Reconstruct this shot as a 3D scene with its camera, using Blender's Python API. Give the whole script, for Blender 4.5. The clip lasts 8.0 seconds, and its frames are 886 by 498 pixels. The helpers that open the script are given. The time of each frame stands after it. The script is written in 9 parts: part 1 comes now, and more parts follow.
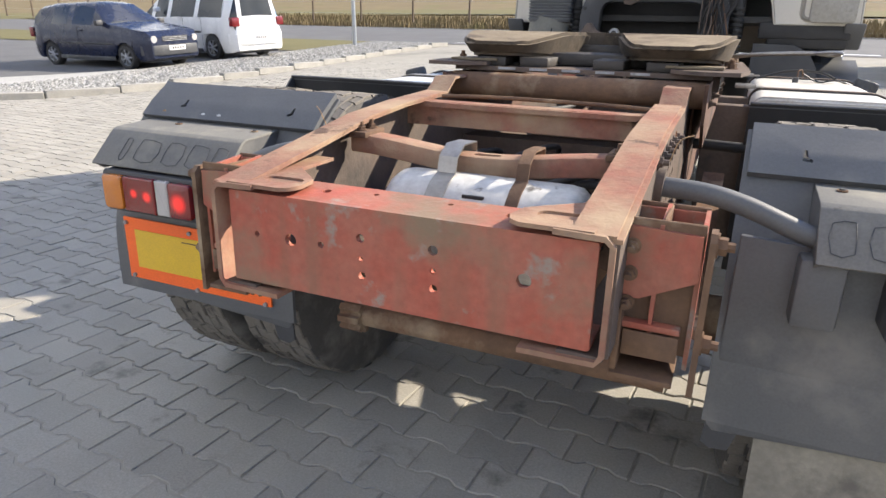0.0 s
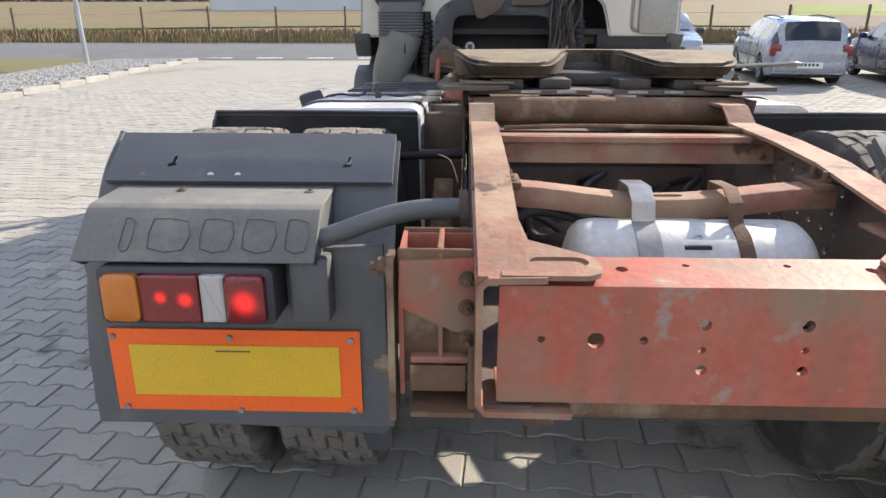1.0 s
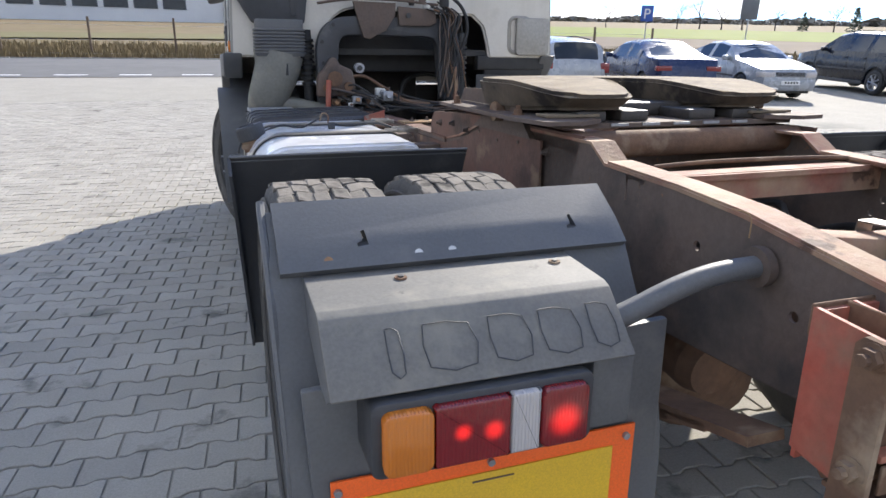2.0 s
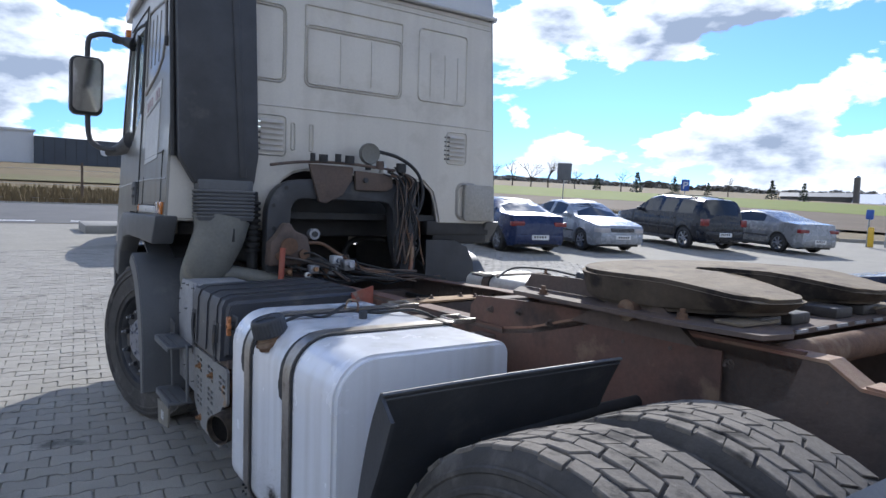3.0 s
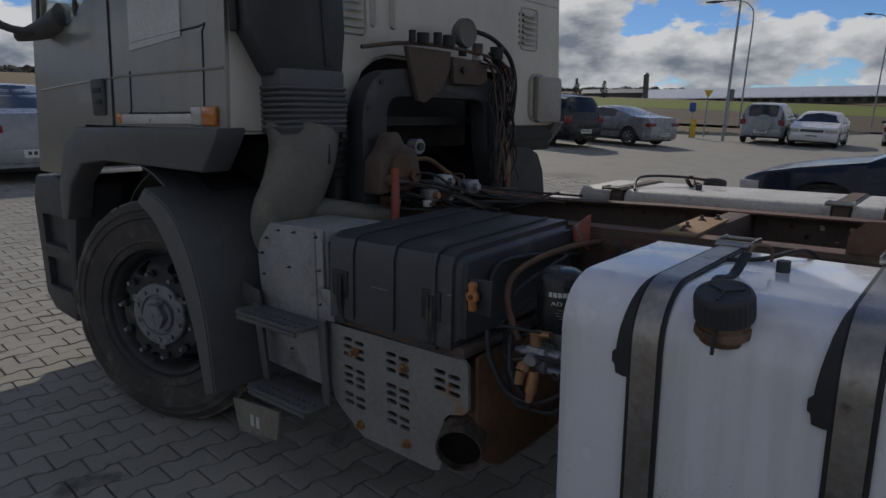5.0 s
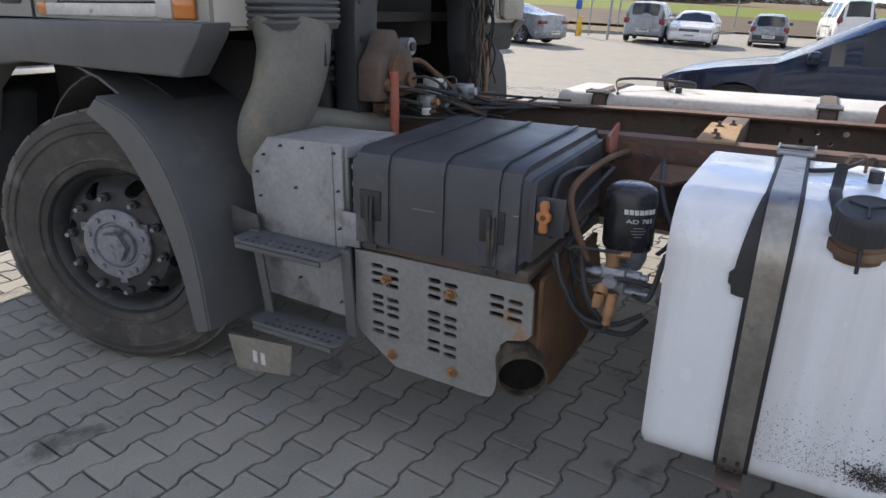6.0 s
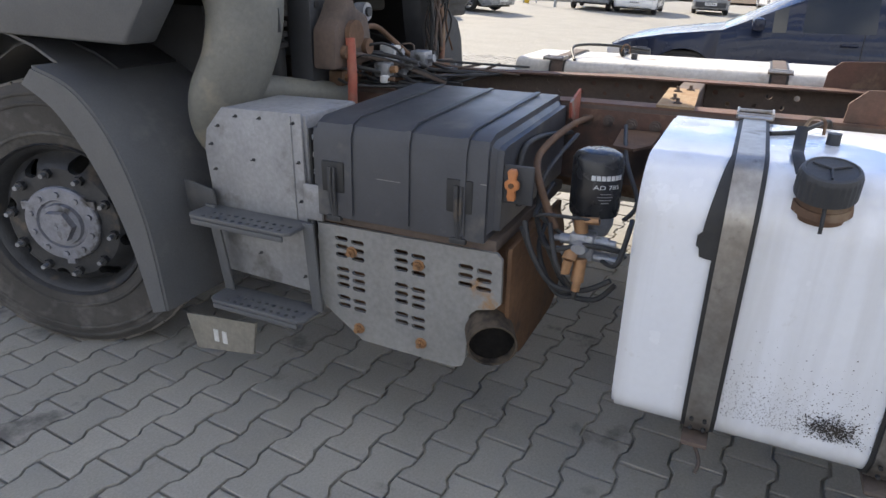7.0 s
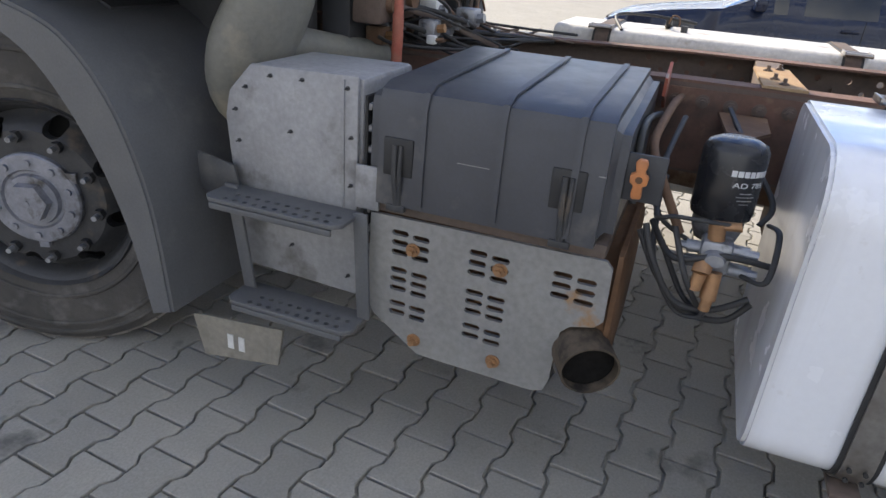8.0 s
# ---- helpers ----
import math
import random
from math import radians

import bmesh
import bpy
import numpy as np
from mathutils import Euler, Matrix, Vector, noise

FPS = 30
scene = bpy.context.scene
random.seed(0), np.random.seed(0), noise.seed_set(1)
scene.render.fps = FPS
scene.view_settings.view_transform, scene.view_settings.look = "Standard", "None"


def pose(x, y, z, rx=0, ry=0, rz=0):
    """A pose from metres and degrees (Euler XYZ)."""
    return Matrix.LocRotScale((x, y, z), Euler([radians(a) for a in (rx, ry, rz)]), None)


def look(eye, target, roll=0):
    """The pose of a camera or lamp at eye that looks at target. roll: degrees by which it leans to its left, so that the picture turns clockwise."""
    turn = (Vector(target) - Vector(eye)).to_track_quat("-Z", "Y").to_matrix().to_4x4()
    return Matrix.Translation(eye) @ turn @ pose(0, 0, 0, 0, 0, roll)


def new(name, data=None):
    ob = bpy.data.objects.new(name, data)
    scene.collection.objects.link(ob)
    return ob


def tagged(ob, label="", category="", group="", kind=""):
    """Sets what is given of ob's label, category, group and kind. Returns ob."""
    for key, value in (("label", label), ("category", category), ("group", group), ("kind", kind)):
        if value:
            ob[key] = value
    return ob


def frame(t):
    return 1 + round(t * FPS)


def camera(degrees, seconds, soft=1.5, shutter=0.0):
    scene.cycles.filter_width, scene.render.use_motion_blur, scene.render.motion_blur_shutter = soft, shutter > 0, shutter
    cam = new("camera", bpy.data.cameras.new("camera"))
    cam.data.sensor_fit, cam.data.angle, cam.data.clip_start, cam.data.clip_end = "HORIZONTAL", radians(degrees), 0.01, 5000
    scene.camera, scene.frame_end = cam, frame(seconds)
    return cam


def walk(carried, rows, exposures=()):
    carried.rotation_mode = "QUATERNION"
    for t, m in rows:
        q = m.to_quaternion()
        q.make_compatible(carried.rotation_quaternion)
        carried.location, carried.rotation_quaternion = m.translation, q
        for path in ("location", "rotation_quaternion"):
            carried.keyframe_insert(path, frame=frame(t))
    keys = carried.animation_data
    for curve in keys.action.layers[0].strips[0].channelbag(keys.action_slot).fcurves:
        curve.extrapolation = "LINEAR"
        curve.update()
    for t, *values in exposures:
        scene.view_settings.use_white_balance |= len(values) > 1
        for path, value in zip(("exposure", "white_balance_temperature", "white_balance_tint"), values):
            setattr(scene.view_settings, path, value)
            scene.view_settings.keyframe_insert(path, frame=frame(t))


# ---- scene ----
cam = camera(69.0, 8.0)
PATH = [
    (0, (0.501, -0.962, 1.274), (-0.236, 0.781, 0.627), 1.3),
    (0.5, (0.045, -0.991, 1.281), (-0.304, 0.858, 0.603), 1.3),
    (1, (-0.436, -0.849, 1.295), (-0.467, 1.056, 0.686), 0.1),
    (1.2, (-0.618, -0.782, 1.29), (-0.512, 1.135, 0.729), -1.3),
    (2.3, (-1.553, -0.207, 1.363), (-0.67, 1.507, 0.832), 2.0),
    (2.5, (-1.664, -0.034, 1.384), (-0.639, 1.621, 0.923), 2.5),
    (3, (-1.937, 0.368, 1.441), (-0.8, 2.009, 1.321), 1.7),
    (3.5, (-2.219, 0.806, 1.512), (-0.849, 2.261, 1.578), -1.1),
    (4, (-2.377, 1.218, 1.539), (-0.99, 2.641, 1.765), -2.9),
    (4.5, (-2.479, 1.682, 1.473), (-0.986, 3.008, 1.37), -1.1),
    (5, (-2.513, 2.163, 1.401), (-1.0, 3.406, 0.999), -0.2),
    (5.2, (-2.547, 2.318, 1.406), (-1.002, 3.506, 0.958), 2.1),
    (6.3, (-2.653, 2.711, 1.399), (-0.987, 3.534, 0.658), 0.3),
    (6.5, (-2.655, 2.714, 1.395), (-0.981, 3.517, 0.653), 0.7),
    (7, (-2.638, 2.721, 1.392), (-0.954, 3.474, 0.619), 0.9),
    (7.5, (-2.572, 2.79, 1.378), (-0.883, 3.486, 0.565), 2.5),
    (8, (-2.448, 3.161, 1.311), (-0.74, 3.761, 0.462), 4.5),
]
EXPOSURES = [(0.0, 1.45, 7050, 10), (1.2, 1.40, 6850, 10), (2.5, 1.12, 6150, 10), (3.0, 0.68, 5900, 10), (3.5, 0.06, 5850, 10), (4.0, -0.10, 5950, 10), (4.5, -0.36, 6400, 10), (5.0, -0.80, 6600, 10), (5.4, -0.33, 6900, 10), (6.3, 1.32, 6900, 10), (7.0, 1.36, 7000, 10), (7.5, 1.34, 6900, 10), (8.0, 1.36, 7000, 10)]
walk(cam, [(t, look(eye, target, roll)) for t, eye, target, roll in PATH], EXPOSURES)

# ---- light ----
SUN_AZ, SUN_EL = 47.0, 31.0          # degrees clockwise from +y, degrees above the ground
sun_way = Vector((math.sin(radians(SUN_AZ)) * math.cos(radians(SUN_EL)), math.cos(radians(SUN_AZ)) * math.cos(radians(SUN_EL)), math.sin(radians(SUN_EL))))
sun = new("sun", bpy.data.lights.new("sun", "SUN"))
sun.data.energy, sun.data.angle, sun.data.color = 4.0, radians(0.6), (1.0, 0.93, 0.83)
sun.matrix_world = look((0, 0, 30), Vector((0, 0, 30)) - sun_way)

world = bpy.data.worlds.new("sky")
scene.world = world
world.use_nodes = True



def make_sky():
    t = world.node_tree
    N = t.nodes
    N.clear()
    out = N.new("ShaderNodeOutputWorld")
    bg = N.new("ShaderNodeBackground")
    bg.inputs["Strength"].default_value = 0.13
    sky = N.new("ShaderNodeTexSky")
    sky.sky_type, sky.sun_disc = "NISHITA", False
    sky.sun_elevation, sky.sun_rotation = radians(SUN_EL), radians(SUN_AZ)
    sky.air_density, sky.dust_density, sky.ozone_density, sky.altitude = 1.0, 0.4, 2.5, 1500.0
    co = N.new("ShaderNodeTexCoord")
    sep = N.new("ShaderNodeSeparateXYZ")
    t.links.new(co.outputs["Generated"], sep.inputs[0])

    def m(op, a, b, clamp=False):
        n = N.new("ShaderNodeMath")
        n.operation, n.use_clamp = op, clamp
        for i, v in enumerate((a, b)):
            if v is None:
                continue
            if isinstance(v, (int, float)):
                n.inputs[i].default_value = v
            else:
                t.links.new(v, n.inputs[i])
        return n.outputs[0]

    # cumulus: heaps wider than high, with flat shaded feet and bright rims
    def heaps(lift, scale, detail, rough, shift, warp=0.0):
        comb = N.new("ShaderNodeCombineXYZ")
        t.links.new(sep.outputs[0], comb.inputs[0])
        t.links.new(sep.outputs[1], comb.inputs[1])
        t.links.new(m("MULTIPLY", m("ADD", sep.outputs[2], lift), 2.3), comb.inputs[2])
        mp = N.new("ShaderNodeMapping")
        mp.inputs["Location"].default_value = shift
        t.links.new(comb.outputs[0], mp.inputs[0])
        n = N.new("ShaderNodeTexNoise")
        n.inputs["Scale"].default_value, n.inputs["Detail"].default_value = scale, detail
        n.inputs["Roughness"].default_value, n.inputs["Distortion"].default_value = rough, warp
        t.links.new(mp.outputs[0], n.inputs["Vector"])
        return n.outputs["Fac"]
    SHIFT = (0.7, 2.4, 0.9)
    big = heaps(0.0, 4.8, 12.0, 0.52, SHIFT, 0.10)
    # the same heaps a step higher up: where they are thicker there, this is the shaded foot of a heap
    above = heaps(0.022, 4.8, 12.0, 0.52, SHIFT, 0.10)
    # two banks of heaps over the horizon with a blue gap between them, clear blue higher up
    low = N.new("ShaderNodeValToRGB")
    low.color_ramp.interpolation = "EASE"
    steps = ((0.0, 0.60), (0.09, 0.62), (0.16, 0.46), (0.21, 0.40), (0.29, 0.57), (0.36, 0.42), (0.46, 0.16), (0.75, 0.20))
    ramp = low.color_ramp.elements
    ramp[0].position, ramp[1].position = steps[0][0], steps[-1][0]
    for at, v in steps[1:-1]:
        ramp.new(at)
    for e, (at, v) in zip(ramp, steps):
        e.color = (v, v, v, 1)
    t.links.new(sep.outputs[2], low.inputs["Fac"])
    # extra cloud added on the unseen side away from the sun, to fill the shade
    far_side = m("ADD", m("MULTIPLY", sep.outputs[0], -0.05), m("MULTIPLY", sep.outputs[1], -0.05))
    dens = m("ADD", m("ADD", big, m("MULTIPLY", m("SUBTRACT", low.outputs[0], 0.5), 0.42)), m("ADD", far_side, 0.070))
    cover = N.new("ShaderNodeMapRange")
    cover.inputs["From Min"].default_value, cover.inputs["From Max"].default_value = 0.492, 0.518
    t.links.new(dens, cover.inputs["Value"])
    # grey bodies inside the bright rims
    body = N.new("ShaderNodeMapRange")
    body.inputs["From Min"].default_value, body.inputs["From Max"].default_value = 0.515, 0.64
    t.links.new(m("ADD", dens, m("MULTIPLY", m("SUBTRACT", heaps(0.0, 15.0, 8.0, 0.6, (0.2, 3.1, 0.0)), 0.5), 0.22)), body.inputs["Value"])
    tint = N.new("ShaderNodeMix")
    tint.data_type = "RGBA"
    tint.inputs["A"].default_value = (7.5, 7.7, 8.0, 1)
    tint.inputs["B"].default_value = (2.0, 2.35, 3.0, 1)
    relief = m("MULTIPLY", m("SUBTRACT", above, big), 6.0)
    t.links.new(m("ADD", m("MULTIPLY", body.outputs[0], 0.74), m("ADD", relief, 0.08), True), tint.inputs["Factor"])
    mix = N.new("ShaderNodeMix")
    mix.data_type = "RGBA"
    t.links.new(cover.outputs[0], mix.inputs["Factor"])
    deep = N.new("ShaderNodeMix")
    deep.data_type, deep.blend_type = "RGBA", "MULTIPLY"
    deep.inputs["Factor"].default_value = 1.0
    deep.inputs["B"].default_value = (0.48, 0.66, 0.92, 1)
    t.links.new(sky.outputs[0], deep.inputs["A"])
    t.links.new(deep.outputs["Result"], mix.inputs["A"])
    t.links.new(tint.outputs["Result"], mix.inputs["B"])
    t.links.new(mix.outputs["Result"], bg.inputs["Color"])
    t.links.new(bg.outputs[0], out.inputs["Surface"])


make_sky()


# ---- materials ----
def surface(name, base, other=None, rough=0.6, metal=0.0, scale=6.0, bump=0.0, fine=60.0, amount=0.5, stain=None, stain2=None, grit=0.22, vary=0.0, island=False, spec=0.5, coat=0.0, streak=None, placed=False):
    """A painted, worn or natural surface: two colours mixed by noise at two scales, up to two layers of stains
    (colour, scale, threshold, softness), uneven gloss and fine relief."""
    mt = bpy.data.materials.new(name)
    mt.use_nodes = True
    t = mt.node_tree
    N = t.nodes
    bsdf = N["Principled BSDF"]
    co = N.new("ShaderNodeTexCoord")
    spot = N.new("ShaderNodeNewGeometry").outputs["Position"] if placed else co.outputs["Object"]

    def noise_tex(sc, det=6.0, shift=0.0):
        n = N.new("ShaderNodeTexNoise")
        n.inputs["Scale"].default_value, n.inputs["Detail"].default_value, n.inputs["Roughness"].default_value = sc, det, 0.6
        mp = N.new("ShaderNodeMapping")
        mp.inputs["Location"].default_value = (shift, shift * 0.7, shift * 1.3)
        t.links.new(spot, mp.inputs[0])
        t.links.new(mp.outputs[0], n.inputs["Vector"])
        return n.outputs["Fac"]

    def ramp(fac, lo, hi):
        r = N.new("ShaderNodeMapRange")
        r.inputs["From Min"].default_value, r.inputs["From Max"].default_value = lo, hi
        t.links.new(fac, r.inputs["Value"])
        return r.outputs[0]

    def mixed(fac, a, b):
        x = N.new("ShaderNodeMix")
        x.data_type = "RGBA"
        for sock, v in (("Factor", fac), ("A", a), ("B", b)):
            if isinstance(v, tuple):
                x.inputs[sock].default_value = (*v, 1)
            elif isinstance(v, float):
                x.inputs[sock].default_value = v
            else:
                t.links.new(v, x.inputs[sock])
        return x.outputs["Result"]

    other = other or tuple(c * 0.72 for c in base)
    col = mixed(ramp(noise_tex(scale), 0.5 - 0.3 * amount - 0.05, 0.5 + 0.3 * amount + 0.05), base, other)
    grain = ramp(noise_tex(fine, 3.0, 4.0), 0.3, 0.7)
    col = mixed(grain, col, mixed(grit, col, (0.03, 0.028, 0.025)))
    for i, st in enumerate(s for s in (stain, stain2) if s):
        c, sc, lo, soft = st
        col = mixed(ramp(noise_tex(sc, 8.0, 9.0 + 5 * i), lo, lo + soft), col, c)
    if streak:
        # narrow vertical runs, washed-down dirt and on the cab painted sheen: colour, runs per metre, threshold,
        # strength
        c, sc, lo, top = streak
        n = N.new("ShaderNodeTexNoise")
        n.inputs["Scale"].default_value, n.inputs["Detail"].default_value = sc, 5.0
        mp = N.new("ShaderNodeMapping")
        mp.inputs["Scale"].default_value = (1.0, 1.0, 0.05)
        t.links.new(co.outputs["Object"], mp.inputs[0])
        t.links.new(mp.outputs[0], n.inputs["Vector"])
        run = ramp(n.outputs["Fac"], lo, lo + 0.22)
        run.node.inputs["To Max"].default_value = top
        col = mixed(run, col, c)
    if vary:
        rnd = N.new("ShaderNodeNewGeometry").outputs["Random Per Island"] if island else N.new("ShaderNodeObjectInfo").outputs["Random"]
        hsv = N.new("ShaderNodeHueSaturation")
        t.links.new(ramp(rnd, 0.0, 1.0), hsv.inputs["Value"])
        hsv.inputs["Value"].links[0].from_node.inputs["To Min"].default_value = 1 - vary
        hsv.inputs["Value"].links[0].from_node.inputs["To Max"].default_value = 1 + vary
        t.links.new(col, hsv.inputs["Color"])
        col = hsv.outputs[0]
    t.links.new(col, bsdf.inputs["Base Color"])
    rr = N.new("ShaderNodeMapRange")
    rr.inputs["To Min"].default_value, rr.inputs["To Max"].default_value = max(0.03, rough - 0.1), min(1.0, rough + 0.12)
    t.links.new(noise_tex(scale * 2.7, 5.0, 2.0), rr.inputs["Value"])
    t.links.new(rr.outputs[0], bsdf.inputs["Roughness"])
    bsdf.inputs["Metallic"].default_value = metal
    bsdf.inputs["Specular IOR Level"].default_value = spec
    bsdf.inputs["Coat Weight"].default_value = coat
    if bump:
        b = N.new("ShaderNodeBump")
        b.inputs["Strength"].default_value, b.inputs["Distance"].default_value = bump, 0.004
        t.links.new(noise_tex(fine, 6.0, 7.0), b.inputs["Height"])
        t.links.new(b.outputs[0], bsdf.inputs["Normal"])
    return mt


def lens(name, colour):
    mt = bpy.data.materials.new(name)
    mt.use_nodes = True
    t = mt.node_tree
    b = t.nodes["Principled BSDF"]
    b.inputs["Base Color"].default_value = (*colour, 1)
    b.inputs["Roughness"].default_value = 0.16
    b.inputs["Coat Weight"].default_value = 0.4
    w = t.nodes.new("ShaderNodeTexWave")
    w.inputs["Scale"].default_value = 55.0
    co = t.nodes.new("ShaderNodeTexCoord")
    t.links.new(co.outputs["Object"], w.inputs["Vector"])
    bp = t.nodes.new("ShaderNodeBump")
    bp.inputs["Strength"].default_value, bp.inputs["Distance"].default_value = 0.35, 0.003
    t.links.new(w.outputs["Fac"], bp.inputs["Height"])
    t.links.new(bp.outputs[0], b.inputs["Normal"])
    return mt


def lit_lens(name, colour, bulbs, reach, power):
    """A ribbed lens with bulbs shining through it: the glow fades with the distance from each bulb."""
    mt = lens(name, colour)
    t = mt.node_tree
    b = t.nodes["Principled BSDF"]
    co = t.nodes.new("ShaderNodeTexCoord")
    total = None
    for q, k in bulbs:
        d = t.nodes.new("ShaderNodeVectorMath")
        d.operation = "DISTANCE"
        d.inputs[1].default_value = q
        t.links.new(co.outputs["Object"], d.inputs[0])
        r = t.nodes.new("ShaderNodeMapRange")
        r.interpolation_type = "SMOOTHERSTEP"
        r.inputs["From Min"].default_value, r.inputs["From Max"].default_value = reach * k, 0.0
        t.links.new(d.outputs["Value"], r.inputs["Value"])
        if total is None:
            total = r.outputs[0]
        else:
            m = t.nodes.new("ShaderNodeMath")
            m.operation = "MAXIMUM"
            t.links.new(total, m.inputs[0])
            t.links.new(r.outputs[0], m.inputs[1])
            total = m.outputs[0]
    m = t.nodes.new("ShaderNodeMath")
    m.operation = "MULTIPLY"
    m.inputs[1].default_value = power
    t.links.new(total, m.inputs[0])
    b.inputs["Emission Color"].default_value = (1.0, 0.02, 0.015, 1)
    t.links.new(m.outputs[0], b.inputs["Emission Strength"])
    return mt


def glass(name, tint, rough=0.02):
    mt = bpy.data.materials.new(name)
    mt.use_nodes = True
    b = mt.node_tree.nodes["Principled BSDF"]
    b.inputs["Base Color"].default_value = (*tint, 1)
    b.inputs["Roughness"].default_value = rough
    b.inputs["Transmission Weight"].default_value = 0.85
    b.inputs["IOR"].default_value = 1.45
    return mt


DUST = (0.30, 0.23, 0.16)
M = {}
M["red_frame"] = surface("worn_red_paint", (0.40, 0.085, 0.056), (0.36, 0.15, 0.105), 0.55, scale=6, bump=0.35, amount=0.5, stain=((0.22, 0.155, 0.105), 4.5, 0.49, 0.17), stain2=((0.27, 0.225, 0.19), 9.0, 0.60, 0.07), spec=0.2, streak=((0.19, 0.12, 0.08), 16.0, 0.50, 0.55))
M["rail"] = surface("rusty_rail_paint", (0.28, 0.108, 0.075), (0.23, 0.14, 0.10), 0.75, scale=7, bump=0.6, amount=0.3, stain=((0.33, 0.235, 0.155), 5.0, 0.43, 0.25), stain2=((0.10, 0.062, 0.045), 9.0, 0.61, 0.06), spec=0.25)
M["rail_dark"] = surface("dirty_dark_rail", (0.125, 0.102, 0.088), (0.145, 0.105, 0.085), 0.75, scale=4, bump=0.5, stain=((0.06, 0.053, 0.05), 3.0, 0.54, 0.15), stain2=((0.25, 0.12, 0.06), 14.0, 0.68, 0.05), spec=0.15)
M["rail_mid"] = surface("dull_red_brown_rail", (0.165, 0.088, 0.066), (0.13, 0.086, 0.068), 0.75, scale=5, bump=0.5, stain=((0.05, 0.04, 0.036), 3.0, 0.52, 0.15), stain2=((0.22, 0.15, 0.10), 6.0, 0.60, 0.1), spec=0.2)
M["dusty_steel"] = surface("dusty_rusty_steel", (0.20, 0.12, 0.075), (0.11, 0.07, 0.05), 0.8, scale=8, bump=0.6, stain=(DUST, 5.0, 0.56, 0.14), spec=0.15)
M["gold_dust"] = surface("dusty_ochre_steel", (0.40, 0.29, 0.17), (0.30, 0.17, 0.09), 0.8, scale=9, bump=0.4, stain=((0.12, 0.08, 0.05), 7.0, 0.6, 0.1), spec=0.15)
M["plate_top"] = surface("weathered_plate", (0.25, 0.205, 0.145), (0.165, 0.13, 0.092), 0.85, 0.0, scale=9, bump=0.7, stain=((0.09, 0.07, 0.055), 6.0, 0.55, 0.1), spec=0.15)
M["plate_edge"] = surface("dark_plate_edge", (0.075, 0.06, 0.045), (0.12, 0.095, 0.07), 0.8, scale=9, bump=0.6, stain=((0.03, 0.026, 0.023), 6.0, 0.52, 0.1), spec=0.15)
M["black_grease"] = surface("greasy_black_steel", (0.025, 0.023, 0.022), (0.06, 0.05, 0.042), 0.55, scale=12, bump=0.6)
M["plastic"] = surface("faded_grey_plastic", (0.088, 0.092, 0.098), (0.118, 0.12, 0.122), 0.52, scale=4, bump=0.08, fine=160, stain=((0.17, 0.165, 0.155), 3.0, 0.60, 0.15))
M["hood_plastic"] = surface("weathered_hood_plastic", (0.150, 0.147, 0.138), (0.18, 0.174, 0.158), 0.72, scale=5, bump=0.08, fine=160, stain=((0.25, 0.235, 0.195), 4.0, 0.54, 0.15), stain2=((0.10, 0.097, 0.09), 18.0, 0.66, 0.06), spec=0.3)
M["plastic_dark"] = surface("dark_plastic", (0.032, 0.034, 0.038), (0.055, 0.057, 0.062), 0.55, scale=6, bump=0.25, fine=140, stain=((0.10, 0.098, 0.09), 4.0, 0.6, 0.15))
M["black"] = surface("black_rubber", (0.014, 0.014, 0.015), (0.03, 0.03, 0.03), 0.62, scale=9, bump=0.2)
M["tyre"] = surface("dusty_tyre_rubber", (0.045, 0.043, 0.04), (0.085, 0.078, 0.07), 0.85, scale=5, bump=0.5, fine=90, stain=((0.145, 0.137, 0.125), 5.0, 0.52, 0.15))
M["tread"] = surface("worn_tyre_tread", (0.165, 0.150, 0.130), (0.21, 0.19, 0.165), 0.9, scale=8, bump=0.5, fine=120, stain=((0.06, 0.055, 0.05), 9.0, 0.55, 0.1), spec=0.15)
M["white_tank"] = surface("white_tank_paint", (0.76, 0.775, 0.80), (0.70, 0.715, 0.75), 0.24, scale=2, bump=0.04, amount=0.9, grit=0.03, stain=((0.52, 0.50, 0.46), 14.0, 0.64, 0.2), stain2=((0.30, 0.27, 0.23), 26.0, 0.72, 0.04), coat=0.4, streak=((0.47, 0.46, 0.44), 11.0, 0.50, 0.5))
M["white_dirty"] = surface("chipped_white_paint", (0.66, 0.65, 0.62), (0.5, 0.48, 0.44), 0.45, scale=6, bump=0.2, stain=((0.10, 0.085, 0.07), 9.0, 0.60, 0.05))
M["cream_tank"] = surface("dusty_cream_tank_paint", (0.62, 0.60, 0.56), (0.50, 0.47, 0.42), 0.5, scale=5, bump=0.15, stain=((0.25, 0.19, 0.13), 6.0, 0.6, 0.12))
M["steel"] = surface("brushed_steel_band", (0.42, 0.40, 0.37), (0.30, 0.27, 0.24), 0.36, 0.85, scale=10, bump=0.15, stain=((0.10, 0.08, 0.06), 8.0, 0.6, 0.12))
M["alu"] = surface("dull_aluminium", (0.40, 0.41, 0.43), (0.25, 0.26, 0.28), 0.45, 0.6, scale=14, bump=0.3, stain=((0.07, 0.065, 0.06), 12.0, 0.58, 0.1))
# runs on cab, sides and roof: dirt together with the panels' vertical sheen
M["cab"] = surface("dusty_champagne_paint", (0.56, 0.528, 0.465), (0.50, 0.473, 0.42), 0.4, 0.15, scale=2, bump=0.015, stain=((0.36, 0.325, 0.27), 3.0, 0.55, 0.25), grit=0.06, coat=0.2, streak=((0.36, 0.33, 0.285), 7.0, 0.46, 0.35))
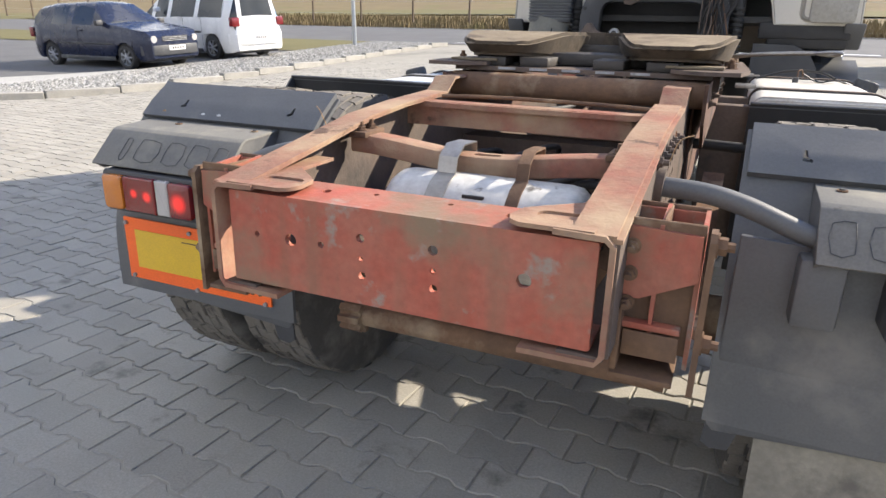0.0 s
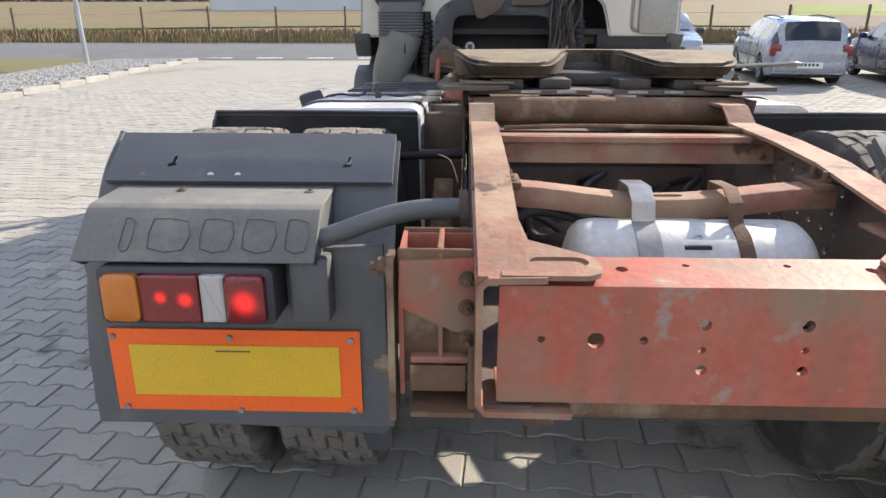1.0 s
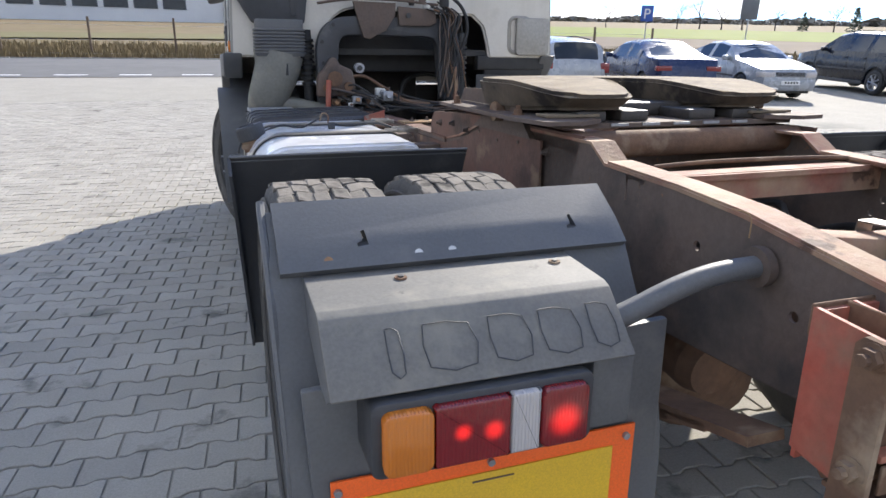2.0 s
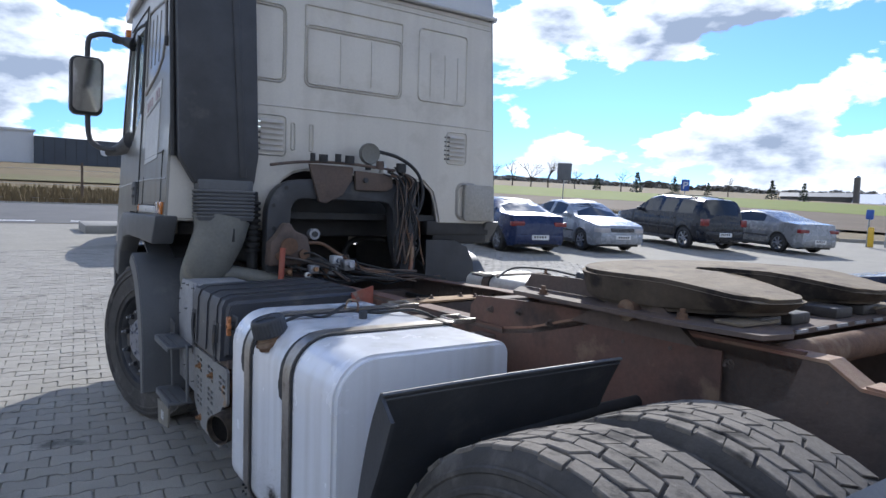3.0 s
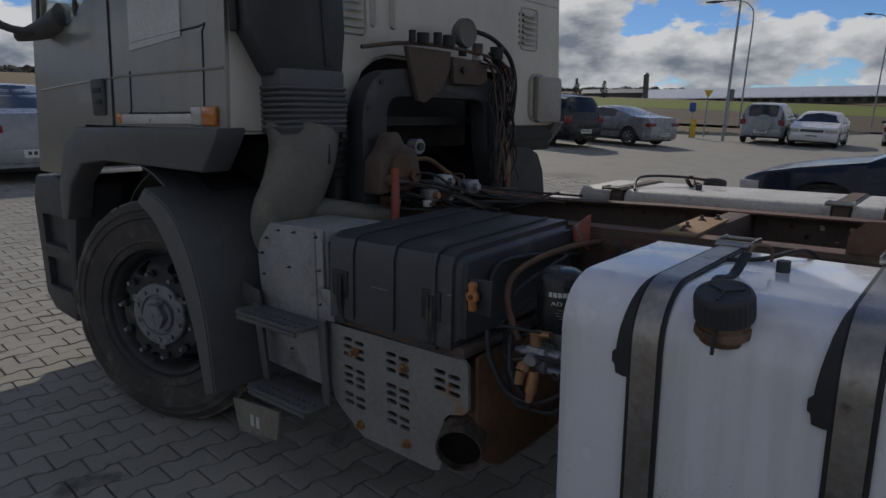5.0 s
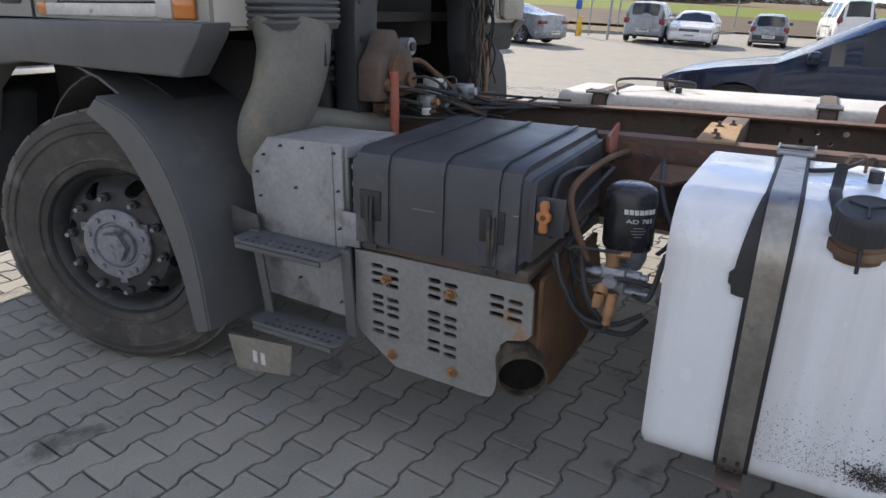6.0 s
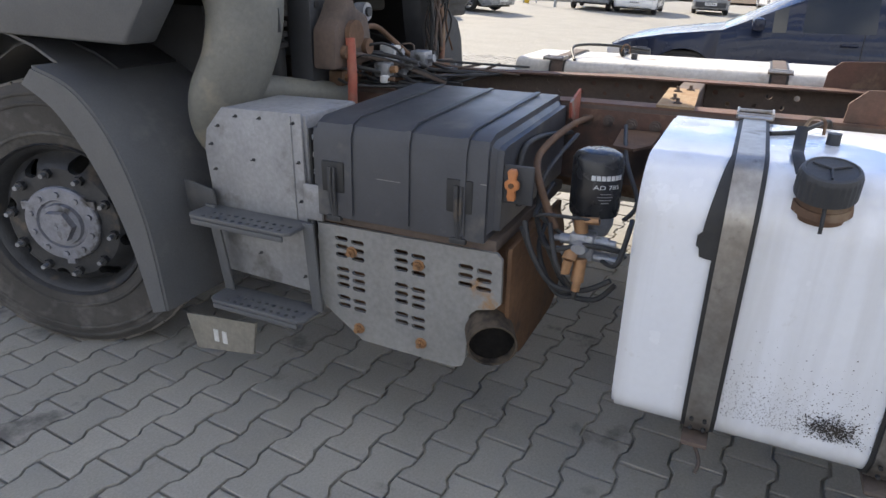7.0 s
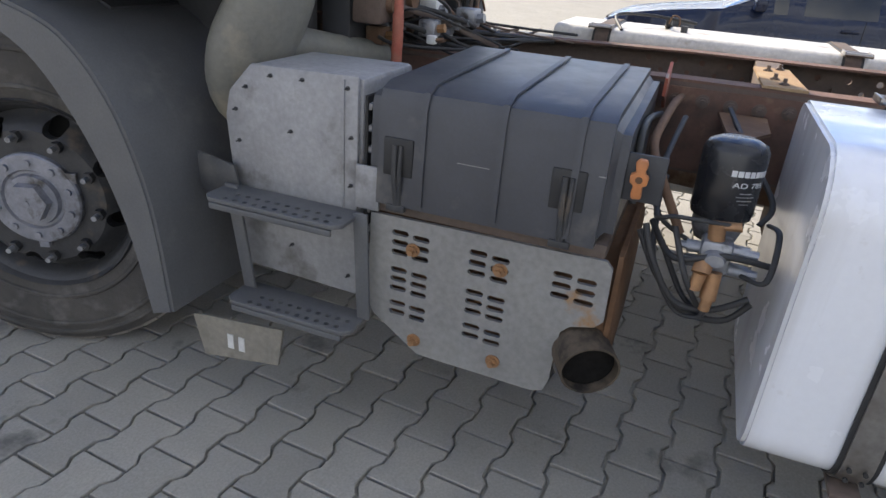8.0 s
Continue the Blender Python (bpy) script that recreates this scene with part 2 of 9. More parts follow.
# same champagne paint as the rear wall, darkened for the sides' shade
M["cab_side"] = surface("shaded_champagne_metallic", (0.25, 0.243, 0.225), (0.22, 0.214, 0.198), 0.34, 0.6, scale=2, bump=0.01, grit=0.05, stain=((0.27, 0.25, 0.215), 3.5, 0.6, 0.2), coat=0.2, streak=((0.20, 0.185, 0.16), 8.0, 0.46, 0.6))
M["box_plastic"] = surface("scuffed_battery_box", (0.038, 0.041, 0.049), (0.058, 0.061, 0.070), 0.42, scale=5, bump=0.12, fine=120, stain=((0.135, 0.126, 0.11), 5.5, 0.58, 0.2), stain2=((0.24, 0.23, 0.21), 14.0, 0.69, 0.05))
M["cab_low"] = surface("dirty_cab_paint", (0.36, 0.345, 0.31), (0.28, 0.26, 0.22), 0.5, scale=4, bump=0.12, stain=((0.15, 0.12, 0.09), 6.0, 0.58, 0.1))
M["roof"] = surface("silver_roof_paint", (0.52, 0.525, 0.53), (0.47, 0.475, 0.48), 0.36, 0.2, scale=2, bump=0.008, grit=0.05, coat=0.2, streak=((0.42, 0.41, 0.39), 6.0, 0.48, 0.35))
M["grille_plate"] = surface("grey_pressed_plate", (0.30, 0.295, 0.28), (0.24, 0.235, 0.225), 0.6, 0.2, scale=6, bump=0.25, stain=((0.30, 0.17, 0.075), 4.0, 0.66, 0.06), stain2=((0.16, 0.155, 0.15), 3.0, 0.6, 0.15))
M["filter_box"] = surface("grey_oxidised_cover", (0.36, 0.36, 0.365), (0.27, 0.27, 0.275), 0.6, 0.3, scale=7, bump=0.3, stain=((0.13, 0.12, 0.11), 4.0, 0.57, 0.12))
M["duct"] = surface("olive_grey_duct", (0.19, 0.185, 0.155), (0.14, 0.14, 0.125), 0.6, scale=5, bump=0.3, stain=((0.28, 0.25, 0.19), 4.0, 0.58, 0.15))
M["muffler"] = surface("rusty_muffler", (0.12, 0.065, 0.036), (0.18, 0.10, 0.055), 0.8, scale=8, bump=0.6, stain=((0.07, 0.05, 0.04), 6.0, 0.55, 0.12), spec=0.25)
M["copper"] = surface("dull_brass", (0.42, 0.23, 0.11), (0.30, 0.17, 0.09), 0.55, 0.5, scale=20, bump=0.3)
M["orange"] = surface("orange_plastic", (0.55, 0.20, 0.06), (0.42, 0.16, 0.06), 0.55, scale=15, bump=0.15)
M["refl_yellow"] = surface("yellow_reflector", (0.78, 0.50, 0.03), (0.70, 0.44, 0.04), 0.35, scale=5, fine=300)
M["refl_red"] = surface("fluorescent_orange_reflector", (1.0, 0.16, 0.02), (0.95, 0.14, 0.02), 0.4, scale=5, fine=300)
M["lamp_red"] = lens("red_lens", (0.17, 0.009, 0.011))
M["lamp_red_lit"] = lit_lens("lit_red_lens", (0.17, 0.009, 0.011), (((-0.848, 0.336, 0.795), 1.0), ((-0.968, 0.337, 0.800), 0.6), ((-1.018, 0.337, 0.805), 0.5)), 0.040, 0.42)
M["lamp_amber"] = lens("amber_lens", (0.50, 0.15, 0.015))
M["lamp_clear"] = lens("clear_lens", (0.42, 0.40, 0.39))
M["glass"] = glass("window_glass", (0.75, 0.82, 0.84))
M["car_glass"] = surface("tinted_car_glass", (0.018, 0.022, 0.026), (0.03, 0.035, 0.04), 0.06, scale=2, spec=0.5)
M["mirror"] = surface("mirror_glass", (0.8, 0.8, 0.8), (0.78, 0.78, 0.78), 0.04, 1.0, scale=2)
M["paper"] = surface("faded_white_sticker", (0.62, 0.62, 0.60), (0.55, 0.55, 0.53), 0.6, scale=8)
M["mark"] = surface("dull_pink_letters", (0.40, 0.30, 0.30), (0.44, 0.36, 0.35), 0.6, scale=20)
M["white_mark"] = surface("white_print", (0.75, 0.75, 0.75), (0.7, 0.7, 0.7), 0.5, scale=20)
M["flap_dust"] = surface("dusty_worn_rubber", (0.27, 0.25, 0.205), (0.19, 0.175, 0.145), 0.85, scale=9, bump=0.4, stain=((0.12, 0.11, 0.095), 6.0, 0.55, 0.12))
M["hub"] = surface("grey_hub_paint", (0.30, 0.31, 0.35), (0.20, 0.205, 0.23), 0.5, 0.35, scale=14, bump=0.4, stain=((0.08, 0.075, 0.07), 12.0, 0.57, 0.1))
M["rim"] = surface("dirty_dark_rim", (0.035, 0.036, 0.039), (0.065, 0.066, 0.068), 0.55, 0.3, scale=9, bump=0.4, stain=((0.11, 0.09, 0.07), 8.0, 0.62, 0.1))
M["concrete"] = surface("concrete_kerb", (0.34, 0.325, 0.29), (0.27, 0.26, 0.235), 0.85, scale=5, bump=0.5, vary=0.12)
M["paver"] = surface("grey_concrete_paver", (0.345, 0.328, 0.292), (0.295, 0.28, 0.248), 0.85, scale=2.2, bump=0.35, fine=130, vary=0.09, island=True, stain=((0.13, 0.124, 0.112), 3.6, 0.60, 0.10), stain2=((0.30, 0.285, 0.25), 0.7, 0.56, 0.25), spec=0.15)
M["paver_piece"] = surface("grey_concrete_paver_piece", (0.345, 0.328, 0.292), (0.295, 0.28, 0.248), 0.85, scale=2.2, bump=0.35, fine=130, vary=0.09, placed=True, stain=((0.13, 0.124, 0.112), 3.6, 0.60, 0.10), stain2=((0.30, 0.285, 0.25), 0.7, 0.56, 0.25), spec=0.15)
M["gloss_black"] = surface("glossy_black_enamel", (0.012, 0.013, 0.016), (0.022, 0.023, 0.026), 0.25, scale=8, bump=0.03, stain=((0.06, 0.058, 0.055), 6.0, 0.66, 0.15))
# near black for the shade inside the exhaust mouth
M["pipe_dark"] = surface("pipe_mouth_dark", (0.006, 0.006, 0.006), (0.012, 0.011, 0.010), 0.95, scale=20, bump=0.3, spec=0.05)
M["joint"] = surface("sandy_joint", (0.022, 0.020, 0.017), (0.045, 0.04, 0.032), 0.95, scale=8, bump=0.5, stain=((0.055, 0.06, 0.035), 2.0, 0.58, 0.1), spec=0.15)
M["yard"] = surface("far_paving", (0.325, 0.308, 0.268), (0.285, 0.27, 0.238), 0.88, scale=1.5, bump=0.4, fine=18, stain=((0.155, 0.15, 0.135), 0.35, 0.6, 0.15), spec=0.15)
M["asphalt"] = surface("asphalt", (0.085, 0.085, 0.088), (0.11, 0.11, 0.112), 0.9, scale=0.8, bump=0.4, fine=70)
M["gravel"] = surface("white_gravel", (0.37, 0.365, 0.345), (0.25, 0.245, 0.23), 0.9, scale=30, bump=1.0, fine=45, vary=0.35, island=True)
M["dry_grass"] = surface("dry_grass_ground", (0.20, 0.155, 0.085), (0.145, 0.11, 0.06), 0.95, scale=0.35, bump=0.6, fine=9, stain=((0.10, 0.115, 0.04), 0.12, 0.56, 0.15), spec=0.15)
M["green_field"] = surface("young_crop_field", (0.125, 0.165, 0.012), (0.15, 0.175, 0.02), 0.95, scale=0.05, bump=0.2, fine=4, spec=0.15)
M["soil"] = surface("ploughed_soil", (0.125, 0.09, 0.06), (0.09, 0.068, 0.045), 0.95, scale=0.2, bump=0.6, fine=5, spec=0.15)
M["lawn"] = surface("winter_lawn", (0.165, 0.145, 0.070), (0.135, 0.125, 0.055), 0.95, scale=1.2, bump=0.6, fine=40, spec=0.15)
M["wood_post"] = surface("weathered_fence_post", (0.14, 0.10, 0.07), (0.10, 0.075, 0.055), 0.85, scale=12, bump=0.4)
M["galv"] = surface("galvanised_pole", (0.42, 0.44, 0.46), (0.34, 0.36, 0.38), 0.4, 0.6, scale=5)
M["bark"] = surface("bark", (0.085, 0.07, 0.055), (0.05, 0.042, 0.034), 0.9, scale=6, bump=0.6)
# greys lifted, the haze over the far woods put into the colour
M["bare_woods"] = surface("distant_bare_woods", (0.24, 0.225, 0.21), (0.19, 0.19, 0.17), 0.95, scale=0.05, spec=0.1)
M["needles"] = surface("conifer_needles", (0.055, 0.08, 0.055), (0.075, 0.095, 0.07), 0.9, scale=1.0, vary=0.25, island=True)
M["twigs"] = surface("bare_twigs", (0.20, 0.165, 0.135), (0.15, 0.13, 0.11), 0.9, scale=1.0, vary=0.2, island=True)
M["hall_white"] = surface("white_cladding", (0.62, 0.64, 0.66), (0.55, 0.57, 0.60), 0.5, scale=0.2)
M["hall_dark"] = surface("dark_blue_cladding", (0.05, 0.065, 0.085), (0.04, 0.05, 0.07), 0.5, scale=0.2)
# white base takes in the sun's reflection off the metal roof
M["barn_roof"] = surface("sun_white_metal_roof", (0.88, 0.88, 0.88), (0.82, 0.82, 0.82), 0.35, 0.0, scale=0.1)
M["barn_wall"] = surface("barn_wall", (0.16, 0.15, 0.14), (0.11, 0.105, 0.10), 0.8, scale=0.2)
M["sign_blue"] = surface("blue_sign", (0.03, 0.10, 0.42), (0.03, 0.09, 0.36), 0.4, scale=3)
M["sign_yellow"] = surface("yellow_sign", (0.75, 0.48, 0.03), (0.68, 0.42, 0.03), 0.4, scale=3)
M["sign_back"] = surface("grey_sign_back", (0.15, 0.16, 0.17), (0.12, 0.13, 0.14), 0.6, scale=3)


# ---- mesh helpers ----
def bm_box(bm, x0, x1, y0, y1, z0, z1, bevel=0.0, seg=2):
    r = bmesh.ops.create_cube(bm, size=1.0)
    vs = r["verts"]
    bmesh.ops.scale(bm, vec=(abs(x1 - x0), abs(y1 - y0), abs(z1 - z0)), verts=vs)
    bmesh.ops.translate(bm, vec=((x0 + x1) / 2, (y0 + y1) / 2, (z0 + z1) / 2), verts=vs)
    if bevel:
        es = list({e for v in vs for e in v.link_edges})
        bmesh.ops.bevel(bm, geom=es, offset=bevel, segments=seg, affect="EDGES", profile=0.5)
    return vs


def bm_prism(bm, outline, axis, a, b, bevel=0.0, seg=2):
    """An outline of (u, v) pairs pushed along an axis from a to b. Axis x: (y, z); y: (x, z); z: (x, y)."""
    def place(u, v, w):
        return {"x": (w, u, v), "y": (u, w, v), "z": (u, v, w)}[axis]
    lo = [bm.verts.new(place(u, v, a)) for u, v in outline]
    hi = [bm.verts.new(place(u, v, b)) for u, v in outline]
    n = len(outline)
    fs = [bm.faces.new(lo[::-1]), bm.faces.new(hi)]
    for i in range(n):
        fs.append(bm.faces.new((lo[i], lo[(i + 1) % n], hi[(i + 1) % n], hi[i])))
    bmesh.ops.recalc_face_normals(bm, faces=fs)
    if bevel:
        es = [e for e in {e for f in fs for e in f.edges}]
        bmesh.ops.bevel(bm, geom=es, offset=bevel, segments=seg, affect="EDGES", profile=0.5)
    return lo + hi


def bm_cyl(bm, p0, p1, r0, r1=None, seg=20, caps=True):
    p0, p1 = Vector(p0), Vector(p1)
    r1 = r0 if r1 is None else r1
    q = (p1 - p0).to_track_quat("Z", "Y").to_matrix()
    rings = []
    for p, r in ((p0, r0), (p1, r1)):
        rings.append([bm.verts.new(p + q @ Vector((r * math.cos(2 * math.pi * i / seg), r * math.sin(2 * math.pi * i / seg), 0))) for i in range(seg)])
    for i in range(seg):
        bm.faces.new((rings[0][i], rings[0][(i + 1) % seg], rings[1][(i + 1) % seg], rings[1][i]))
    if caps:
        bm.faces.new(rings[0][::-1])
        bm.faces.new(rings[1])


def smooth_line(pts, steps=6):
    """A Catmull-Rom line through points of any size."""
    pts = [Vector(p) for p in pts]
    if len(pts) < 3:
        return pts
    out = []
    for i in range(len(pts) - 1):
        p0, p1, p2, p3 = pts[max(i - 1, 0)], pts[i], pts[i + 1], pts[min(i + 2, len(pts) - 1)]
        for k in range(steps):
            s = k / steps
            out.append(0.5 * ((2 * p1) + (p2 - p0) * s + (2 * p0 - 5 * p1 + 4 * p2 - p3) * s * s + (3 * p1 - p0 - 3 * p2 + p3) * s ** 3))
    out.append(pts[-1])
    return out


def bm_tube(bm, pts, r, seg=10, steps=6, caps=True, widths=None, flat=1.0):
    """A round or oval bar along a smooth line; widths: a radius for each given point."""
    line = smooth_line(pts, steps)
    n = len(line)
    rings = []
    up = Vector((0, 0, 1))
    for i, p in enumerate(line):
        d = (line[min(i + 1, n - 1)] - line[max(i - 1, 0)]).normalized()
        if i == 0:
            side = d.cross(up if abs(d.z) < 0.9 else Vector((0, 1, 0))).normalized()
        else:
            side = (side - d * side.dot(d)).normalized()
        top = side.cross(d)
        rr = r
        if widths:
            u = i / (n - 1) * (len(widths) - 1)
            k = min(int(u), len(widths) - 2)
            rr = widths[k] + (widths[k + 1] - widths[k]) * (u - k)
        rings.append([bm.verts.new(p + side * rr * math.cos(2 * math.pi * j / seg) + top * rr * flat * math.sin(2 * math.pi * j / seg)) for j in range(seg)])
    for a, b in zip(rings, rings[1:]):
        for j in range(seg):
            bm.faces.new((a[j], a[(j + 1) % seg], b[(j + 1) % seg], b[j]))
    if caps:
        bm.faces.new(rings[0][::-1])
        bm.faces.new(rings[-1])


def bm_lathe(bm, profile, centre, axis="x", seg=40):
    """A closed profile of (radius, offset along the axis) turned round the axis through centre."""
    c = Vector(centre)
    rings = []
    for r, o in profile:
        ring = []
        for i in range(seg):
            a = 2 * math.pi * i / seg
            u, v = r * math.cos(a), r * math.sin(a)
            ring.append(bm.verts.new(c + Vector({"x": (o, u, v), "y": (u, o, v), "z": (u, v, o)}[axis])))
        rings.append(ring)
    for a, b in zip(rings, rings[1:] + rings[:1]):
        for i in range(seg):
            bm.faces.new((a[i], a[(i + 1) % seg], b[(i + 1) % seg], b[i]))
    bmesh.ops.recalc_face_normals(bm, faces=bm.faces)


def bm_strip(bm, line, axis, a, b, thick):
    """A sheet that follows a line of (u, v) across an axis from a to b, with thickness."""
    n = len(line)
    off = []
    for i in range(n):
        p, q = Vector(line[max(i - 1, 0)]), Vector(line[min(i + 1, n - 1)])
        d = (q - p).normalized()
        off.append(Vector(line[i]) + Vector((-d.y, d.x)) * thick)
    bm_prism(bm, [tuple(p) for p in line] + [tuple(p) for p in off[::-1]], axis, a, b)


def rounded(u0, u1, v0, v1, r, seg=4):
    out = []
    for cu, cv, s in ((u1 - r, v1 - r, 0), (u0 + r, v1 - r, 90), (u0 + r, v0 + r, 180), (u1 - r, v0 + r, 270)):
        for k in range(seg + 1):
            a = radians(s + 90 * k / seg)
            out.append((cu + r * math.cos(a), cv + r * math.sin(a)))
    return out


PLACE = [Vector((1, 1, 1)), Vector((0, 0, 0))]


def seat(stretch=(1, 1, 1), offset=(0, 0, 0)):
    """The stretch and offset by which the next group of parts is set at its station on the chassis."""
    PLACE[0], PLACE[1] = Vector(stretch), Vector(offset)


def part(name, bm, material, parent=None, label="", smooth=True, angle=40):
    me = bpy.data.meshes.new(name)
    for v in bm.verts:
        v.co = v.co * PLACE[0] + PLACE[1]
    bm.normal_update()
    if smooth:
        lim = radians(angle)
        for f in bm.faces:
            f.smooth = True
        for e in bm.edges:
            e.smooth = len(e.link_faces) == 2 and e.calc_face_angle(3.0) < lim
    bm.to_mesh(me)
    bm.free()
    me.materials.append(M[material] if isinstance(material, str) else material)
    ob = new(name, me)
    if parent is not None:
        ob.parent = parent
    if label:
        tagged(ob, label)
    return ob


def thing(name, label, category, m=None, group="", kind=""):
    ob = new(name)
    ob.empty_display_size = 0.2
    if m is not None:
        ob.matrix_basis = m
    return tagged(ob, label, category, group, kind)


def box_part(name, parent, material, x0, x1, y0, y1, z0, z1, bevel=0.006, label=""):
    bm = bmesh.new()
    bm_box(bm, x0, x1, y0, y1, z0, z1, bevel)
    return part(name, bm, material, parent, label)


def tube_part(name, parent, material, pts, r, label="", **k):
    bm = bmesh.new()
    bm_tube(bm, pts, r, **k)
    return part(name, bm, material, parent, label, angle=60)


def cyl_part(name, parent, material, p0, p1, r, label="", seg=20, r1=None):
    bm = bmesh.new()
    bm_cyl(bm, p0, p1, r, r1, seg)
    return part(name, bm, material, parent, label)


def carve(ob, cutters):
    """Cut boxes or prisms through a part: real openings."""
    for bm in cutters:
        me = bpy.data.meshes.new("cutter")
        for v in bm.verts:
            v.co = v.co * PLACE[0] + PLACE[1]
        bm.to_mesh(me)
        bm.free()
        c = new("cutter", me)
        md = ob.modifiers.new("cut", "BOOLEAN")
        md.operation, md.object, md.solver = "DIFFERENCE", c, "EXACT"
        dg = bpy.context.evaluated_depsgraph_get()
        made = bpy.data.meshes.new_from_object(ob.evaluated_get(dg))
        ob.modifiers.clear()
        ob.data = made
        bpy.data.objects.remove(c)
    return ob


# ---- the truck ----
truck = thing("tractor_truck", "worn champagne tractor unit with rusty red chassis on block paving", "truck", pose(-0.012, 0, 0, 0, 0, -0.7))


def holes(points, axis, a, b, r, seg=10):
    bm = bmesh.new()
    for p in points:
        u, v = p[0], p[1]
        rr = p[2] if len(p) > 2 else r
        q0 = {"x": (a, u, v), "y": (u, a, v), "z": (u, v, a)}[axis]
        q1 = {"x": (b, u, v), "y": (u, b, v), "z": (u, v, b)}[axis]
        bm_cyl(bm, q0, q1, rr, seg=seg)
    return bm


def bolt_part(parent, p, way, r=0.014, h=0.014, material="dusty_steel"):
    p, way = Vector(p), Vector(way)
    bm = bmesh.new()
    bm_cyl(bm, p, p + way * 0.003, r * 1.35, seg=14)
    bm_cyl(bm, p, p + way * h, r, seg=6)
    bm_cyl(bm, p + way * h, p + way * (h + 0.012), r * 0.55, seg=8)
    return part("bolt", bm, material, parent)


def make_rails():
    top = [(0.0, 0.969), (0.25, 1.006), (0.50, 1.046), (0.70, 1.062), (0.98, 1.072), (1.05, 1.118), (1.75, 1.118), (2.05, 1.03), (2.20, 1.003)]
    fore = [(2.20, 1.003), (3.2, 0.998), (3.8, 0.982), (5.7, 0.97)]
    for s in (-1, 1):
        seat((1, 1, 1), (0.010 if s < 0 else 0.0, 0, 0))
        bm = bmesh.new()
        bm_prism(bm, top + [(2.20, 0.73), (1.9, 0.73), (1.0, 0.72), (0.55, 0.745), (0.0, 0.775)], "x", s * 0.392, s * 0.400)
        ob = part("frame_rail", bm, "rail_dark", truck, "rusty brown chassis rail with rows of holes", angle=30)
        pts = [(0.25, 0.93, 0.012), (0.36, 0.90, 0.011), (0.62, 0.96, 0.011)] if s < 0 else [(0.50 + 0.055 * k, 0.995 + 0.004 * k, 0.011) for k in range(7)] + [(0.525 + 0.055 * k, 0.95 + 0.004 * k, 0.011) for k in range(6)]
        pts += [] if s < 0 else [(0.50 + 0.055 * k, 0.905 + 0.004 * k, 0.011) for k in range(7)] + [(0.525 + 0.055 * k, 0.86 + 0.004 * k, 0.011) for k in range(6)]
        carve(ob, [holes(pts, "x", s * 0.36, s * 0.43, 0.011)])
        bm = bmesh.new()
        bm_strip(bm, [(y, z + 0.001) for y, z in top], "x", s * 0.330, s * 0.403, 0.008)
        part("rail_flange", bm, "rail", truck, "dusty red top flange of the chassis rail", angle=30)
        bm = bmesh.new()
        bm_strip(bm, [(2.20, 0.73), (1.9, 0.73), (1.0, 0.72), (0.55, 0.745), (0.0, 0.775)], "x", s * 0.315, s * 0.391, 0.008)
        part("lower_flange", bm, "rail_dark", truck, "dirty lower flange of the chassis rail", angle=30)
        seat()
        bm = bmesh.new()
        bm_prism(bm, fore + [(5.7, 0.73), (2.20, 0.73)], "x", s * 0.392, s * 0.400)
        ob = part("front_rail", bm, "rail_dark", truck, "dark dirty front stretch of the chassis rail", angle=30)
        pts = [(2.5 + 0.105 * k, 0.958, 0.012) for k in range(18)] + [(2.55 + 0.105 * k, 0.915, 0.010) for k in range(16)]
        carve(ob, [holes(pts, "x", s * 0.36, s * 0.43, 0.010)])
        bm = bmesh.new()
        bm_strip(bm, fore, "x", s * 0.315, s * 0.400, 0.008)
        part("rail_flange", bm, "rail_mid", truck, "rusty top flange of the chassis rail", angle=30)
        bm = bmesh.new()
        bm_prism(bm, [(1.30, 0.74), (1.30, 1.10), (1.74, 1.10), (2.03, 1.018), (2.19, 0.990), (3.2, 0.985), (3.8, 0.970), (5.5, 0.958), (5.5, 0.74), (1.9, 0.74)], "x", s * 0.402, s * 0.409)
        ob = part("rail_liner", bm, "rail_mid", truck, "dark dirty liner plate of the chassis rail", angle=30)
        carve(ob, [holes(pts, "x", s * 0.39, s * 0.43, 0.010)])
        for k in range(8):
            bolt_part(truck, (s * 0.409, 2.64 + 0.078 * k, 0.945 if k % 3 else 0.95), (s, 0, 0), 0.015, 0.013, "rail_dark")
        for k in range(0 if s < 0 else 6):
            bolt_part(truck, (s * 0.400, 0.42 + 0.075 * k, 1.025), (s, 0, 0), 0.012, 0.010, "rail_dark")


